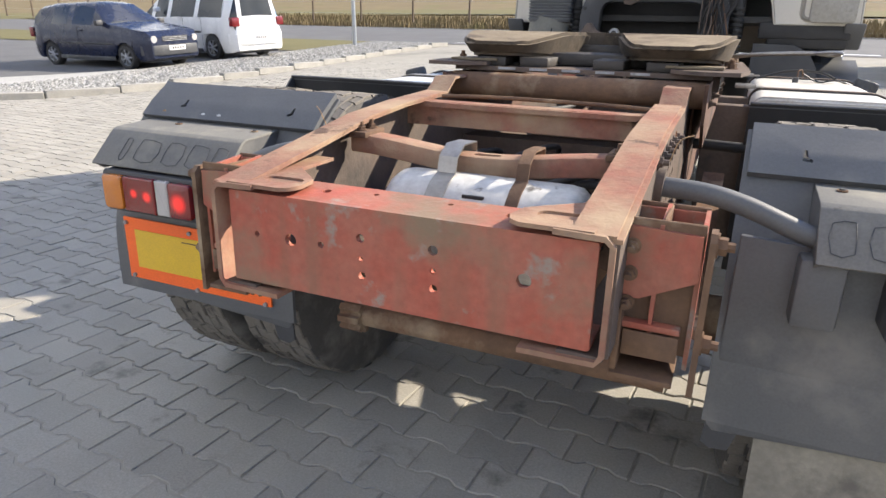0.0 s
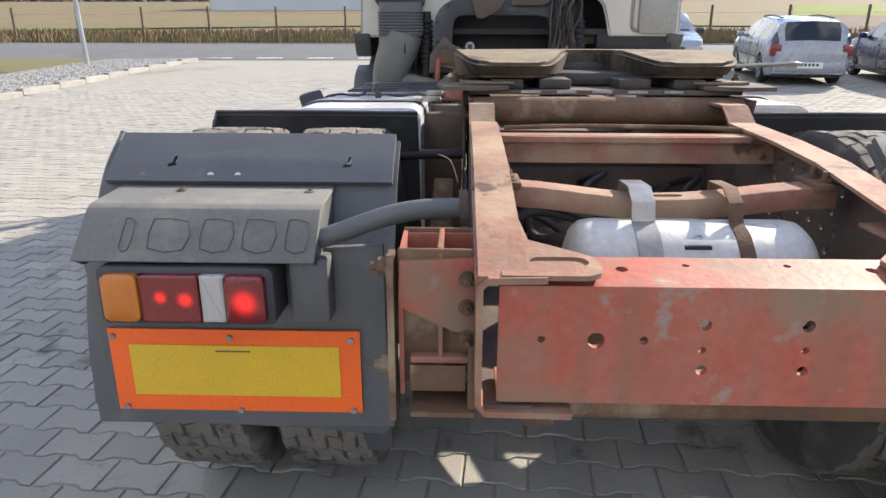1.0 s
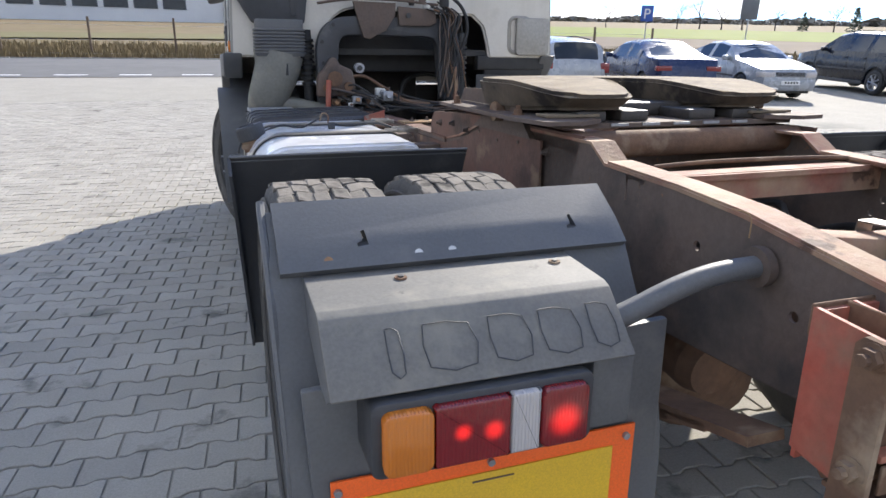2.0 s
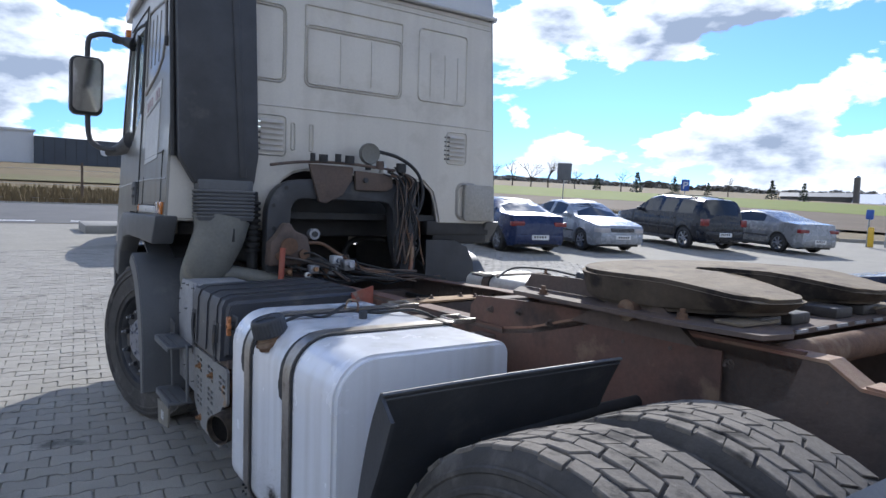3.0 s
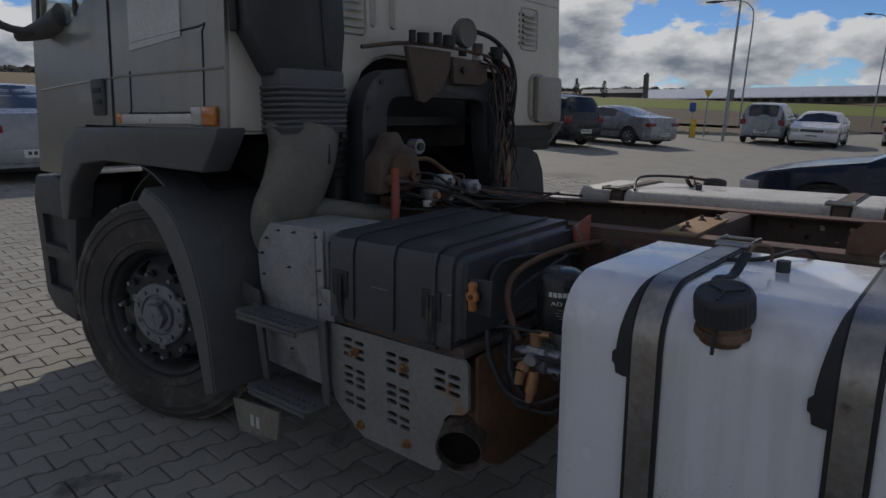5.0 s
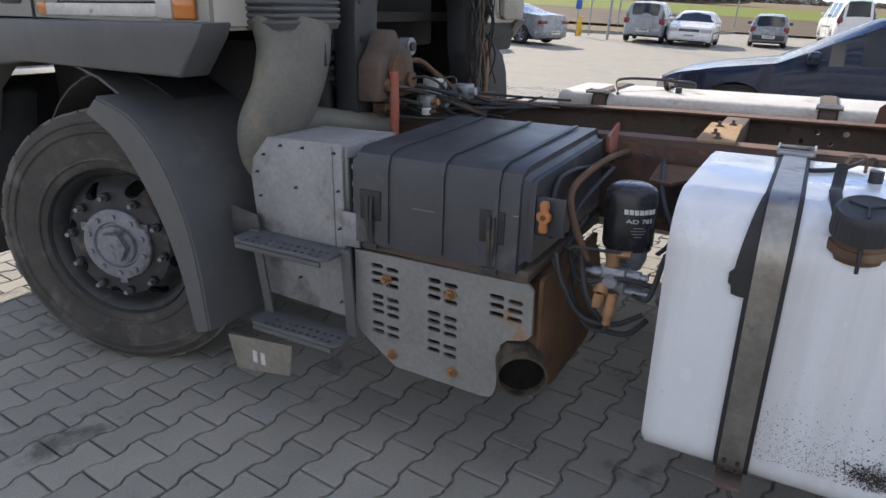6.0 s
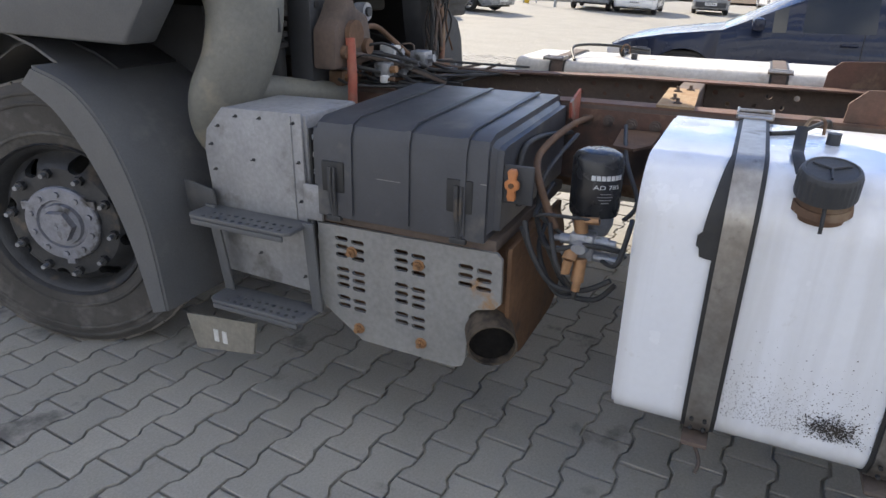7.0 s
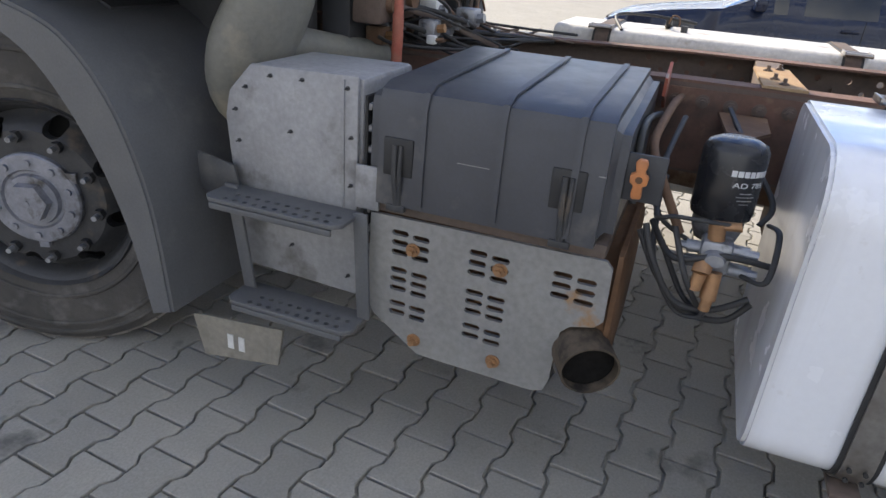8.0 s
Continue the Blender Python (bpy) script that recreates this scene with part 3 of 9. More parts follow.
def make_rear_crossmember():
    bm = bmesh.new()
    # pressed channel, face to the rear and a wide top
    bm_prism(bm, rounded(-0.373, 0.384, 0.876, 1.072, 0.004, 2), "y", 0.004, 0.016)
    bm_prism(bm, [(0.006, 1.060), (0.012, 1.072), (0.115, 1.080), (0.115, 1.070)], "x", -0.372, 0.385)
    bm_prism(bm, [(0.006, 0.878), (0.012, 0.890), (0.10, 0.884), (0.10, 0.874)], "x", -0.372, 0.385)
    ob = part("rear_crossmember", bm, "red_frame", truck, "dented red rear crossmember with flaking paint")
    pts = [(-0.237, 0.984, 0.0135), (0.25, 0.984, 0.0135), (-0.073, 0.936, 0.0085), (0.079, 0.937, 0.0085), (-0.075, 1.012, 0.009), (0.077, 1.012, 0.010),
           (-0.076, 0.970, 0.006), (0.078, 0.972, 0.006), (-0.165, 0.985, 0.007), (-0.32, 0.985, 0.006)]
    carve(ob, [holes(pts, "y", -0.02, 0.05, 0.01, 14), holes([(-0.19, 0.07, 0.010), (-0.085, 0.085, 0.006), (0.20, 0.07, 0.010), (0.075, 0.085, 0.006)], "z", 1.04, 1.10, 0.01)])
    for s in (-1, 1):
        inset = 0.014 if s < 0 else -0.009
        seat((0.958, 1, 0.955), (inset, 0, -0.0566))
        # rolled end of the rail round the crossmember
        bm = bmesh.new()
        bm_strip(bm, [(s * 0.318, 1.080), (s * 0.404, 1.078), (s * 0.412, 1.070), (s * 0.412, 0.876), (s * 0.406, 0.866), (s * 0.27, 0.864)], "y", -0.010, 0.05, 0.010 * s)
        part("rail_end", bm, "rail", truck, "rusty rail end flange")
        # corner plate with a pressed slot
        bm = bmesh.new()
        bm_prism(bm, [(s * x, y) for x, y in ((0.385, -0.004), (0.258, -0.004), (0.238, 0.010), (0.230, 0.035), (0.238, 0.085), (0.262, 0.11), (0.33, 0.17), (0.335, 0.30), (0.385, 0.30))], "z", 1.083, 1.091, 0.0)
        ob = part("corner_plate", bm, "rail", truck, "dusty corner plate with an oval slot")
        bm2 = bmesh.new()
        bm_prism(bm2, [(s * 0.305 + x, 0.062 + y) for x, y in rounded(-0.046, 0.046, -0.022, 0.022, 0.021)], "z", 1.086, 1.2)
        carve(ob, [bm2])
        bm = bmesh.new()
        bm_strip(bm, [(0.0, 1.081), (0.25, 1.121), (0.50, 1.163), (0.70, 1.179), (0.97, 1.190)], "x", s * 0.345, s * 0.420, 0.007)
        part("rail_cap", bm, "rail", truck, "flat dusty top flange with faded red paint")
        seat((0.958, 1, 0.955), (inset, 0.06, -0.068))
        # box bracket beside the rail, carrying the lashing bolts
        bm = bmesh.new()
        bm_prism(bm, [(s * 0.41, 1.096), (s * 0.545, 1.090), (s * 0.548, 1.010), (s * 0.455, 0.965), (s * 0.41, 0.962)], "y", 0.03, 0.038)
        part("bracket_face", bm, "red_frame", truck, "red bracket face plate")
        bm = bmesh.new()
        bm_prism(bm, [(0.040, 0.84), (0.040, 1.094), (0.16, 1.104), (0.16, 0.86)], "x", s * 0.541, s * 0.549)
        part("bracket_cheek", bm, "red_frame", truck)
        bm = bmesh.new()
        bm_prism(bm, [(0.034, 0.87), (0.034, 1.10), (0.15, 1.11), (0.15, 0.87)], "x", s * 0.475, s * 0.482)
        bm_prism(bm, [(s * 0.41, 1.10), (s * 0.545, 1.10), (s * 0.545, 0.84), (s * 0.41, 0.84)], "y", 0.15, 0.158)
        part("side_bracket", bm, "red_frame", truck, "red box bracket bolted to the rail")
        bm = bmesh.new()
        bm_prism(bm, [(0.02, 0.80), (0.02, 1.085), (0.032, 1.098), (0.064, 1.098), (0.075, 1.085), (0.075, 0.80)], "x", s * 0.555, s * 0.566)
        part("shackle_plate", bm, "dusty_steel", truck, "dusty steel shackle plate")
        box_part("bracket_floor", truck, "dusty_steel", s * 0.42, s * 0.53, 0.005, 0.11, 0.815, 0.826, 0.003)
        box_part("bracket_shelf", truck, "red_frame", s * 0.43, s * 0.53, 0.03, 0.10, 0.905, 0.918, 0.003)
        box_part("bracket_cheek", truck, "dusty_steel", s * 0.42, s * 0.432, 0.012, 0.11, 0.827, 0.95, 0.003)
        box_part("bracket_stop", truck, "dusty_steel", s * 0.435, s * 0.53, 0.025, 0.03, 0.855, 0.904, 0.002)
        bm = bmesh.new()
        bm_prism(bm, [(s * 0.41, 0.962), (s * 0.455, 0.962), (s * 0.548, 1.015), (s * 0.548, 0.86), (s * 0.44, 0.86)], "y", 0.05, 0.058)
        part("spring_hanger", bm, "dusty_steel", truck, "dusty brown spring hanger face")
        bm = bmesh.new()
        for x0, x1, y0, y1 in ((0.415, 0.549, 0.038, 0.045), (0.415, 0.549, 0.158, 0.165), (0.478, 0.485, 0.046, 0.157)):
            bm_box(bm, s * x0, s * x1, y0, y1, 1.055, 1.108, 0.002, 1)
        part("bracket_rim", bm, "dusty_steel", truck, "thin dusty walls of the open box bracket")
        for z in (1.075, 0.895):
            bolt_part(truck, (s * 0.566, 0.045, z), (s, 0, 0), 0.016, 0.016)
        for z in (1.06, 1.01, 0.955):
            bolt_part(truck, (s * 0.435, 0.03, z), (0, -1, 0), 0.0105, 0.014)
        for k in range(5):
            bolt_part(truck, (s * (0.43 + 0.022 * k), 0.06, 0.815), (0, 0, -1), 0.008, 0.012)
        seat((0.958, 1, 0.955), (0, 0, -0.0566))
    # bare grey under-run tube below
    tube_part("lower_crossbar", truck, "dusty_steel", [(-0.26, 0.30, 0.6875), (0.1, 0.30, 0.6875), (0.50, 0.30, 0.6875)], 0.027, "brown tube below the rear crossmember")
    bm = bmesh.new()
    teeth = [(0.30 + r * math.cos(a), 0.6875 + r * math.sin(a)) for k in range(8) for r, a in ((0.034, 0.785 * k - 0.28), (0.045, 0.785 * k - 0.17), (0.045, 0.785 * k + 0.17), (0.034, 0.785 * k + 0.28))]
    bm_prism(bm, teeth, "x", -0.295, -0.235)
    part("castle_nut", bm, "dusty_steel", truck, "caked castle nut below the crossmember")


def make_inner_crossmembers():
    # bowed bar that carries the white air tank
    bm = bmesh.new()
    prof = []
    for x in np.linspace(-0.345, 0.345, 15):
        prof.append((x, 1.108 - 0.028 * math.cos(x / 0.345 * math.pi / 2) ** 2))
    bm_prism(bm, [(x, z) for x, z in prof] + [(x, z - 0.046) for x, z in prof[::-1]], "y", 0.455, 0.525, 0.006)
    ob = part("bowed_crossbar", bm, "rail", truck, "bowed red crossbar with an oval hole")
    bm2 = bmesh.new()
    bm_prism(bm2, [(0.005 + x, 0.49 + y) for x, y in rounded(-0.035, 0.035, -0.012, 0.012, 0.0118)], "z", 1.0, 1.2)
    carve(ob, [bm2])
    for s in (-1, 1):
        box_part("bar_lug", truck, "dusty_steel", s * 0.292, s * 0.342, 0.44, 0.54, 1.100, 1.116, 0.004)
        bolt_part(truck, (s * 0.318, 0.465, 1.116), (0, 0, 1), 0.012, 0.010)
        bolt_part(truck, (s * 0.318, 0.515, 1.116), (0, 0, 1), 0.012, 0.010)
    # white air tank slung below it
    tank = None
    bm = bmesh.new()
    prof = [(0.001, -0.245), (0.06, -0.242), (0.10, -0.228), (0.114, -0.212), (0.118, -0.19), (0.118, 0.19), (0.114, 0.212), (0.10, 0.228), (0.06, 0.242), (0.001, 0.245)]
    bm_lathe(bm, prof, (0.04, 0.42, 0.928), "x", 32)
    tank = part("air_tank", bm, "white_dirty", truck, "white cylindrical air tank with a small label")
    for x, hw, mt, lab in ((-0.055, 0.023, "steel", "grey steel strap"), (0.125, 0.014, "dusty_steel", "brown rusty strap")):
        bm = bmesh.new()
        line = [(0.535, 1.06), (0.53, 1.105), (0.45, 1.108), (0.41, 1.085)] + [(0.42 + 0.123 * math.cos(radians(a)), 0.928 + 0.123 * math.sin(radians(a))) for a in range(100, 300, 20)]
        bm_strip(bm, line, "x", x - hw, x + hw, 0.004)
        part("tank_strap", bm, mt, tank, lab)
    for k, (u, w) in enumerate(((0.0, 0.036), (0.012, 0.022), (0.024, 0.05))):
        box_part("label_bar", tank, "black", 0.035 - w / 2, 0.035 + w / 2, 0.34 - 0.004, 0.346, 0.987 + u, 0.994 + u, 0.0)
    # straight crossmember further forward with its dusty lips
    bm = bmesh.new()
    bm_prism(bm, [(0.845, 1.155), (0.905, 1.155), (0.905, 1.09), (0.895, 1.09), (0.895, 1.145), (0.855, 1.145), (0.855, 1.085), (0.845, 1.085)], "x", -0.39, 0.39)
    bm_prism(bm, [(-0.39, 1.14), (-0.39, 1.158), (-0.22, 1.154), (0.22, 1.154), (0.39, 1.158), (0.39, 1.14)], "y", 0.83, 0.842)
    part("pressed_crossmember", bm, "rail", truck, "pressed red crossmember with a dusty lip")
    tube_part("brake_pipe", truck, "dusty_steel", [(-0.30, 0.92, 1.165), (-0.1, 0.925, 1.17), (0.2, 0.92, 1.168), (0.33, 0.90, 1.165)], 0.006, "thin brown brake pipe")
    # dark plate added over the axle to shut off sunlit paving, with stay rods and hoses
    bm = bmesh.new()
    bm_prism(bm, [(-0.389, 0.99), (-0.389, 0.80), (-0.28, 0.70), (-0.12, 0.66), (0.12, 0.66), (0.28, 0.70), (0.389, 0.80), (0.389, 0.99)], "y", 1.30, 1.32)
    bm_prism(bm, [(-0.389, 0.99), (-0.389, 0.982), (0.389, 0.982), (0.389, 0.99)], "y", 1.3205, 1.42)
    part("suspension_crossmember", bm, "rail_dark", truck, "dark plate added to darken the cavity over the axle")
    for s, x1 in ((-1, -0.06), (1, 0.06)):
        tube_part("stay_rod", truck, "dusty_steel", [(s * 0.36, 0.62, 0.90), (s * 0.2, 0.85, 0.88), (x1, 1.05, 0.86)], 0.022, "brown suspension stay rod", seg=12)
    for k, (x, z) in enumerate(((-0.22, 0.96), (-0.02, 0.99), (0.17, 0.95), (0.26, 0.98))):
        tube_part("air_hose", truck, "black", [(x, 1.29, z - 0.05), (x + 0.04, 1.1, z + 0.02), (x - 0.05, 0.95, z), (x + 0.08 * (-1) ** k, 0.78, z - 0.06), (x, 0.7, z - 0.16)], 0.010, "black rubber air hose", seg=8)
    # axle, differential and springs below
    tube_part("rear_axle", truck, "dusty_steel", [(-0.9, 1.08, 0.525), (0, 1.08, 0.525), (0.9, 1.08, 0.525)], 0.075, "caked rear axle tube")
    bm = bmesh.new()
    bmesh.ops.create_uvsphere(bm, u_segments=20, v_segments=12, radius=0.21, matrix=Matrix.Translation((0.0, 1.06, 0.53)) @ Matrix.Diagonal((1, 0.85, 1, 1)))
    bm_cyl(bm, (0, 1.1, 0.55), (0, 1.45, 0.6), 0.13, 0.09)
    part("differential", bm, "dusty_steel", truck, "dirty differential housing")
    for s in (-1, 1):
        bm = bmesh.new()
        for k in range(4):
            bm_strip(bm, [(0.30 + 0.10 * k, 0.80 - 0.03 * k), (0.7, 0.70 - 0.028 * k), (1.09, 0.66 - 0.026 * k), (1.5, 0.70 - 0.028 * k), (1.95 - 0.12 * k, 0.80 - 0.03 * k)], "x", s * 0.45, s * 0.53, 0.018)
        part("leaf_spring", bm, "dusty_steel", truck, "rusty leaf spring pack", angle=20)
        for dx, dy in ((0.03, 0.12), (-0.07, 0.2), (0.0, -0.1)):
            tube_part("air_hose", truck, "black", [(s * 0.2, 1.0 + dy, 0.7), (s * (0.28 + dx), 0.86 + dy, 0.92), (s * 0.22, 0.74, 0.98 + dx), (s * 0.06, 0.72, 0.95)], 0.012, "black rubber air hose")
        bm = bmesh.new()
        bm_cyl(bm, (s * 0.25, 0.72, 0.72), (s * 0.25, 0.86, 0.74), 0.085, seg=22)
        bm_cyl(bm, (s * 0.25, 0.68, 0.715), (s * 0.25, 0.72, 0.72), 0.07, 0.085, seg=22)
        part("brake_chamber", bm, "dusty_steel", truck, "dirty round brake chamber")
    tube_part("drive_shaft", truck, "dusty_steel", [(0, 1.45, 0.6), (0, 2.6, 0.68), (0, 4.2, 0.78)], 0.06, "brown drive shaft")
    # forward crossmembers
    for y, z, lab in ((2.25, 0.99, "dark crossmember"), (4.1, 0.98, "dark crossmember")):
        box_part("chassis_crossmember", truck, "rail_dark", -0.39, 0.39, y, y + 0.09, z - 0.16, z, 0.006, lab)
    bm = bmesh.new()
    bm_prism(bm, [(-0.40, 2.86), (-0.40, 2.98), (0.02, 2.99), (0.02, 2.88)], "z", 1.096, 1.104)
    ob = part("cross_plate", bm, "gold_dust", truck, "ochre dusty plate across the rails")
    for x, y in ((-0.34, 2.92), (-0.25, 2.94), (-0.07, 2.95), (-0.01, 2.91)):
        bolt_part(truck, (x, y, 1.104), (0, 0, 1), 0.011, 0.006, "rail_dark")
    box_part("mid_crossmember", truck, "rail_dark", -0.39, 0.39, 2.88, 2.97, 0.92, 1.09, 0.006, "dark crossmember below the ochre plate")
    for k, (x, z) in enumerate(((-0.30, 1.00), (-0.24, 0.97), (0.28, 0.98), (0.1, 0.96))):
        tube_part("chassis_pipe", truck, "dusty_steel" if k % 2 else "black", [(x, 2.2, z), (x + 0.02, 2.6, z - 0.02), (x - 0.015, 3.3, z), (x + 0.04, 4.3, z - 0.03)], 0.013, "pipe clipped along the chassis rail")


def make_tube_arms():
    for s in (-1, 1):
        tube_part("mudguard_arm", truck, "plastic", [(s * 0.40, 0.452, 1.060), (s * 0.50, 0.452, 1.055), (s * 0.58, 0.455, 1.036), (s * 0.67, 0.458, 1.002), (s * 0.77, 0.462, 0.968)], 0.021, "bent grey tube arm of the mudguard", seg=14)
        cyl_part("arm_flange", truck, "rail_dark", (s * 0.398, 0.452, 1.060), (s * 0.416, 0.452, 1.059), 0.038)
        tube_part("dry_straw", truck, "gold_dust", [(s * 0.42, 0.47, 1.11), (s * 0.435, 0.46, 1.155), (s * 0.46, 0.48, 1.165)], 0.0013, "wisp of dry straw", seg=5)


# ---- wheels ----
def truck_wheel(cx, cy, s, width, name, label, rear=False):
    """A tyre with tread blocks, rim, hub and nuts. cx: the outer face."""
    R = 0.525
    cz = R - 0.002
    K = R / 0.513
    w = empty_part(name, label)
    bm = bmesh.new()
    o = lambda f: s * (-width * f)
    prof = [(0.295, o(0.06)), (0.31, o(0.02)), (0.36, o(0.0)), (0.42, o(0.0)), (0.47, o(0.02)), (0.498, o(0.06)), (0.508, o(0.10)), (0.510, o(0.5)), (0.508, o(0.90)), (0.498, o(0.94)), (0.47, o(0.98)), (0.40, o(1.0)), (0.31, o(0.98)), (0.295, o(0.94))]
    prof = [(r * (1 + (K - 1) * min(1, max(0, (r - 0.31) / 0.15))), q) for r, q in prof]
    bm_lathe(bm, prof, (cx, cy, cz), "x", 64)
    part("tyre", bm, "tyre", w, "dusty black truck tyre", angle=35)
    bm = bmesh.new()
    for r0 in (0.335, 0.44, 0.475):
        bm_lathe(bm, [(r0, 0.0), (r0 + 0.004, s * 0.004), (r0 + 0.012, s * 0.004), (r0 + 0.016, 0.0)], (cx + s * 0.001 - (s * 0.006 if r0 > 0.46 else 0), cy, cz), "x", 64)
    part("sidewall_rib", bm, "tyre", w, "raised ring on the tyre wall")
    # tread: five rows of slanted blocks
    bm = bmesh.new()
    rows, n = 6, 54
    cut_rnd = random.Random(int(abs(cx) * 100 + cy * 10))
    for row in range(rows):
        x0 = cx - s * width * (0.085 + 0.139 * row)
        x1 = x0 - s * width * 0.131
        for k in range(n):
            a0 = 2 * math.pi * (k + 0.5 * (row % 2)) / n
            da = 2 * math.pi / n * 0.925
            skew = 0.030 * (1 if row % 2 else -1)
            jog = s * width * 0.010 * (1 if k % 2 else -1)
            crown = 0.003 - 0.004 * abs(row - 2.5) / 2.5
            lift = cut_rnd.uniform(-0.0015, 0.0015)
            vs = []
            for rr, shrink in ((R - 0.010, 0.0), (R - 0.001 + crown + lift, 0.002), (R + 0.001 + crown + lift, 0.010)):
                for x, a in ((x0 + jog - s * width * shrink, a0 + shrink * 0.25), (x1 + jog + s * width * shrink, a0 + skew + shrink * 0.25), (x1 + jog + s * width * shrink, a0 + da + skew - shrink * 0.25), (x0 + jog - s * width * shrink, a0 + da - shrink * 0.25)):
                    vs.append(bm.verts.new((x, cy + rr * math.cos(a), cz + rr * math.sin(a))))
            for lo in (0, 4):
                for j in range(4):
                    bm.faces.new((vs[lo + j], vs[lo + (j + 1) % 4], vs[lo + 4 + (j + 1) % 4], vs[lo + 4 + j]))
            bm.faces.new(vs[8:])
    bmesh.ops.recalc_face_normals(bm, faces=bm.faces)
    tr = part("tread", bm, "tread", w, "grooved tyre tread", smooth=False)
    tagged(tr, kind="stuff")
    # rim and disc
    bm = bmesh.new()
    if rear:
        prof = [(0.300, o(0.02)), (0.305, o(0.05)), (0.285, o(0.10)), (0.262, o(0.30)), (0.25, o(0.62)), (0.17, o(0.66)), (0.14, o(0.66)), (0.14, o(0.70)), (0.27, o(0.70)), (0.28, o(0.10)), (0.29, o(0.03))]
    else:
        prof = [(0.302, o(-0.005)), (0.306, o(0.03)), (0.285, o(0.07)), (0.272, o(0.16)), (0.262, o(0.24)), (0.245, o(0.20)), (0.232, o(0.09)), (0.212, o(0.03)), (0.17, o(0.03)), (0.12, o(0.03)), (0.12, o(0.07)), (0.21, o(0.13)), (0.25, o(0.30)), (0.28, o(0.30)), (0.294, o(0.04))]
    bm_lathe(bm, prof, (cx, cy, cz), "x", 48)
    rim = part("rim", bm, "rim", w, "dirty black steel rim", angle=35)
    ring = [(cy + 0.228 * math.cos(2 * math.pi * k / 8 + 0.3), cz + 0.228 * math.sin(2 * math.pi * k / 8 + 0.3), 0.03) for k in range(8)]
    if not rear:
        carve(rim, [holes(ring, "x", cx - s * 0.14, cx + s * 0.02, 0.03, 14)])
    if not rear:
        # black disc added to block the bright ground behind the rim holes
        cyl_part("brake_drum", w, "black", (cx - s * 0.20, cy, cz), (cx - s * 0.145, cy, cz), 0.265, "black brake drum behind the rim", seg=32)
    face = cx - s * width * (0.66 if rear else 0.03)
    ring_r = 0.165 if rear else 0.194
    for k in range(10):
        a = 2 * math.pi * k / 10 + 0.2
        q = Vector((face, cy + ring_r * math.cos(a), cz + ring_r * math.sin(a)))
        cyl_part("wheel_nut", w, "rim", q - Vector((s * 0.01, 0, 0)), q + Vector((s * 0.022, 0, 0)), 0.018, seg=6)
        cyl_part("stud", w, "alu", q + Vector((s * 0.022, 0, 0)), q + Vector((s * 0.046, 0, 0)), 0.0085, seg=10)
    bm = bmesh.new()
    bm_lathe(bm, [(0.001, -s * 0.02), (0.146, -s * 0.02), (0.144, s * 0.014), (0.139, s * 0.019), (0.096, s * 0.021), (0.090, s * 0.012), (0.001, s * 0.012)], (face, cy, cz), "x", 48)
    for k in range(3):
        a = 2 * math.pi * k / 3 + 0.5
        bm_box(bm, min(face, face + s * 0.017), max(face, face + s * 0.017), cy + 0.146 * math.cos(a) - 0.016, cy + 0.146 * math.cos(a) + 0.016, cz + 0.146 * math.sin(a) - 0.016, cz + 0.146 * math.sin(a) + 0.016, 0.003)
    part("hub", bm, "hub", w, "grey painted wheel hub")
    bm = bmesh.new()
    bm_cyl(bm, (face + s * 0.012, cy, cz), (face + s * 0.028, cy, cz), 0.082, 0.078, seg=30)
    bm_cyl(bm, (face + s * 0.028, cy, cz), (face + s * 0.055, cy, cz), 0.064, 0.060, seg=6)
    bm_cyl(bm, (face + s * 0.055, cy, cz), (face + s * 0.058, cy, cz), 0.009, seg=12)
    part("hub_cap", bm, "hub", w, "hexagonal grey hub cap")
    for k in range(10):
        a = 2 * math.pi * k / 10 + 0.35
        q = Vector((face + s * 0.020, cy + 0.117 * math.cos(a), cz + 0.117 * math.sin(a)))
        cyl_part("hub_bolt", w, "hub", q, q + Vector((s * 0.009, 0, 0)), 0.011, seg=10)
    return w


def empty_part(name, label):
    ob = new(name)
    ob.parent = truck
    ob.empty_display_size = 0.1
    return tagged(ob, label)


seat()
REAR_Y, FRONT_Y = 1.08, 4.945
for side in (-1, 1):
    truck_wheel(side * 1.235, REAR_Y, side, 0.285, "rear_wheel", "outer twin rear wheel with a worn tyre", True)
    truck_wheel(side * 0.905, REAR_Y, side, 0.285, "rear_wheel", "inner twin rear wheel with a worn tyre", True)
    w = truck_wheel(side * 1.205, FRONT_Y, side, 0.30, "front_wheel", "dusty front wheel with a grey hub, steered left")
    pivot = Vector((-1.175 if side < 0 else 0.98, FRONT_Y, 0))
    w.matrix_basis = Matrix.Translation(pivot) @ Matrix.Rotation(radians(21), 4, "Z") @ Matrix.Translation(-pivot)
tube_part("front_axle", truck, "dusty_steel", [(-0.9, FRONT_Y, 0.46), (0, FRONT_Y, 0.40), (0.9, FRONT_Y, 0.46)], 0.06, "dirty front axle beam")
make_rails()
seat((0.958, 1, 0.955), (0, 0, -0.0566))
make_rear_crossmember()
seat((1, 1, 1), (0, -0.02, -0.087))
make_inner_crossmembers()
make_tube_arms()


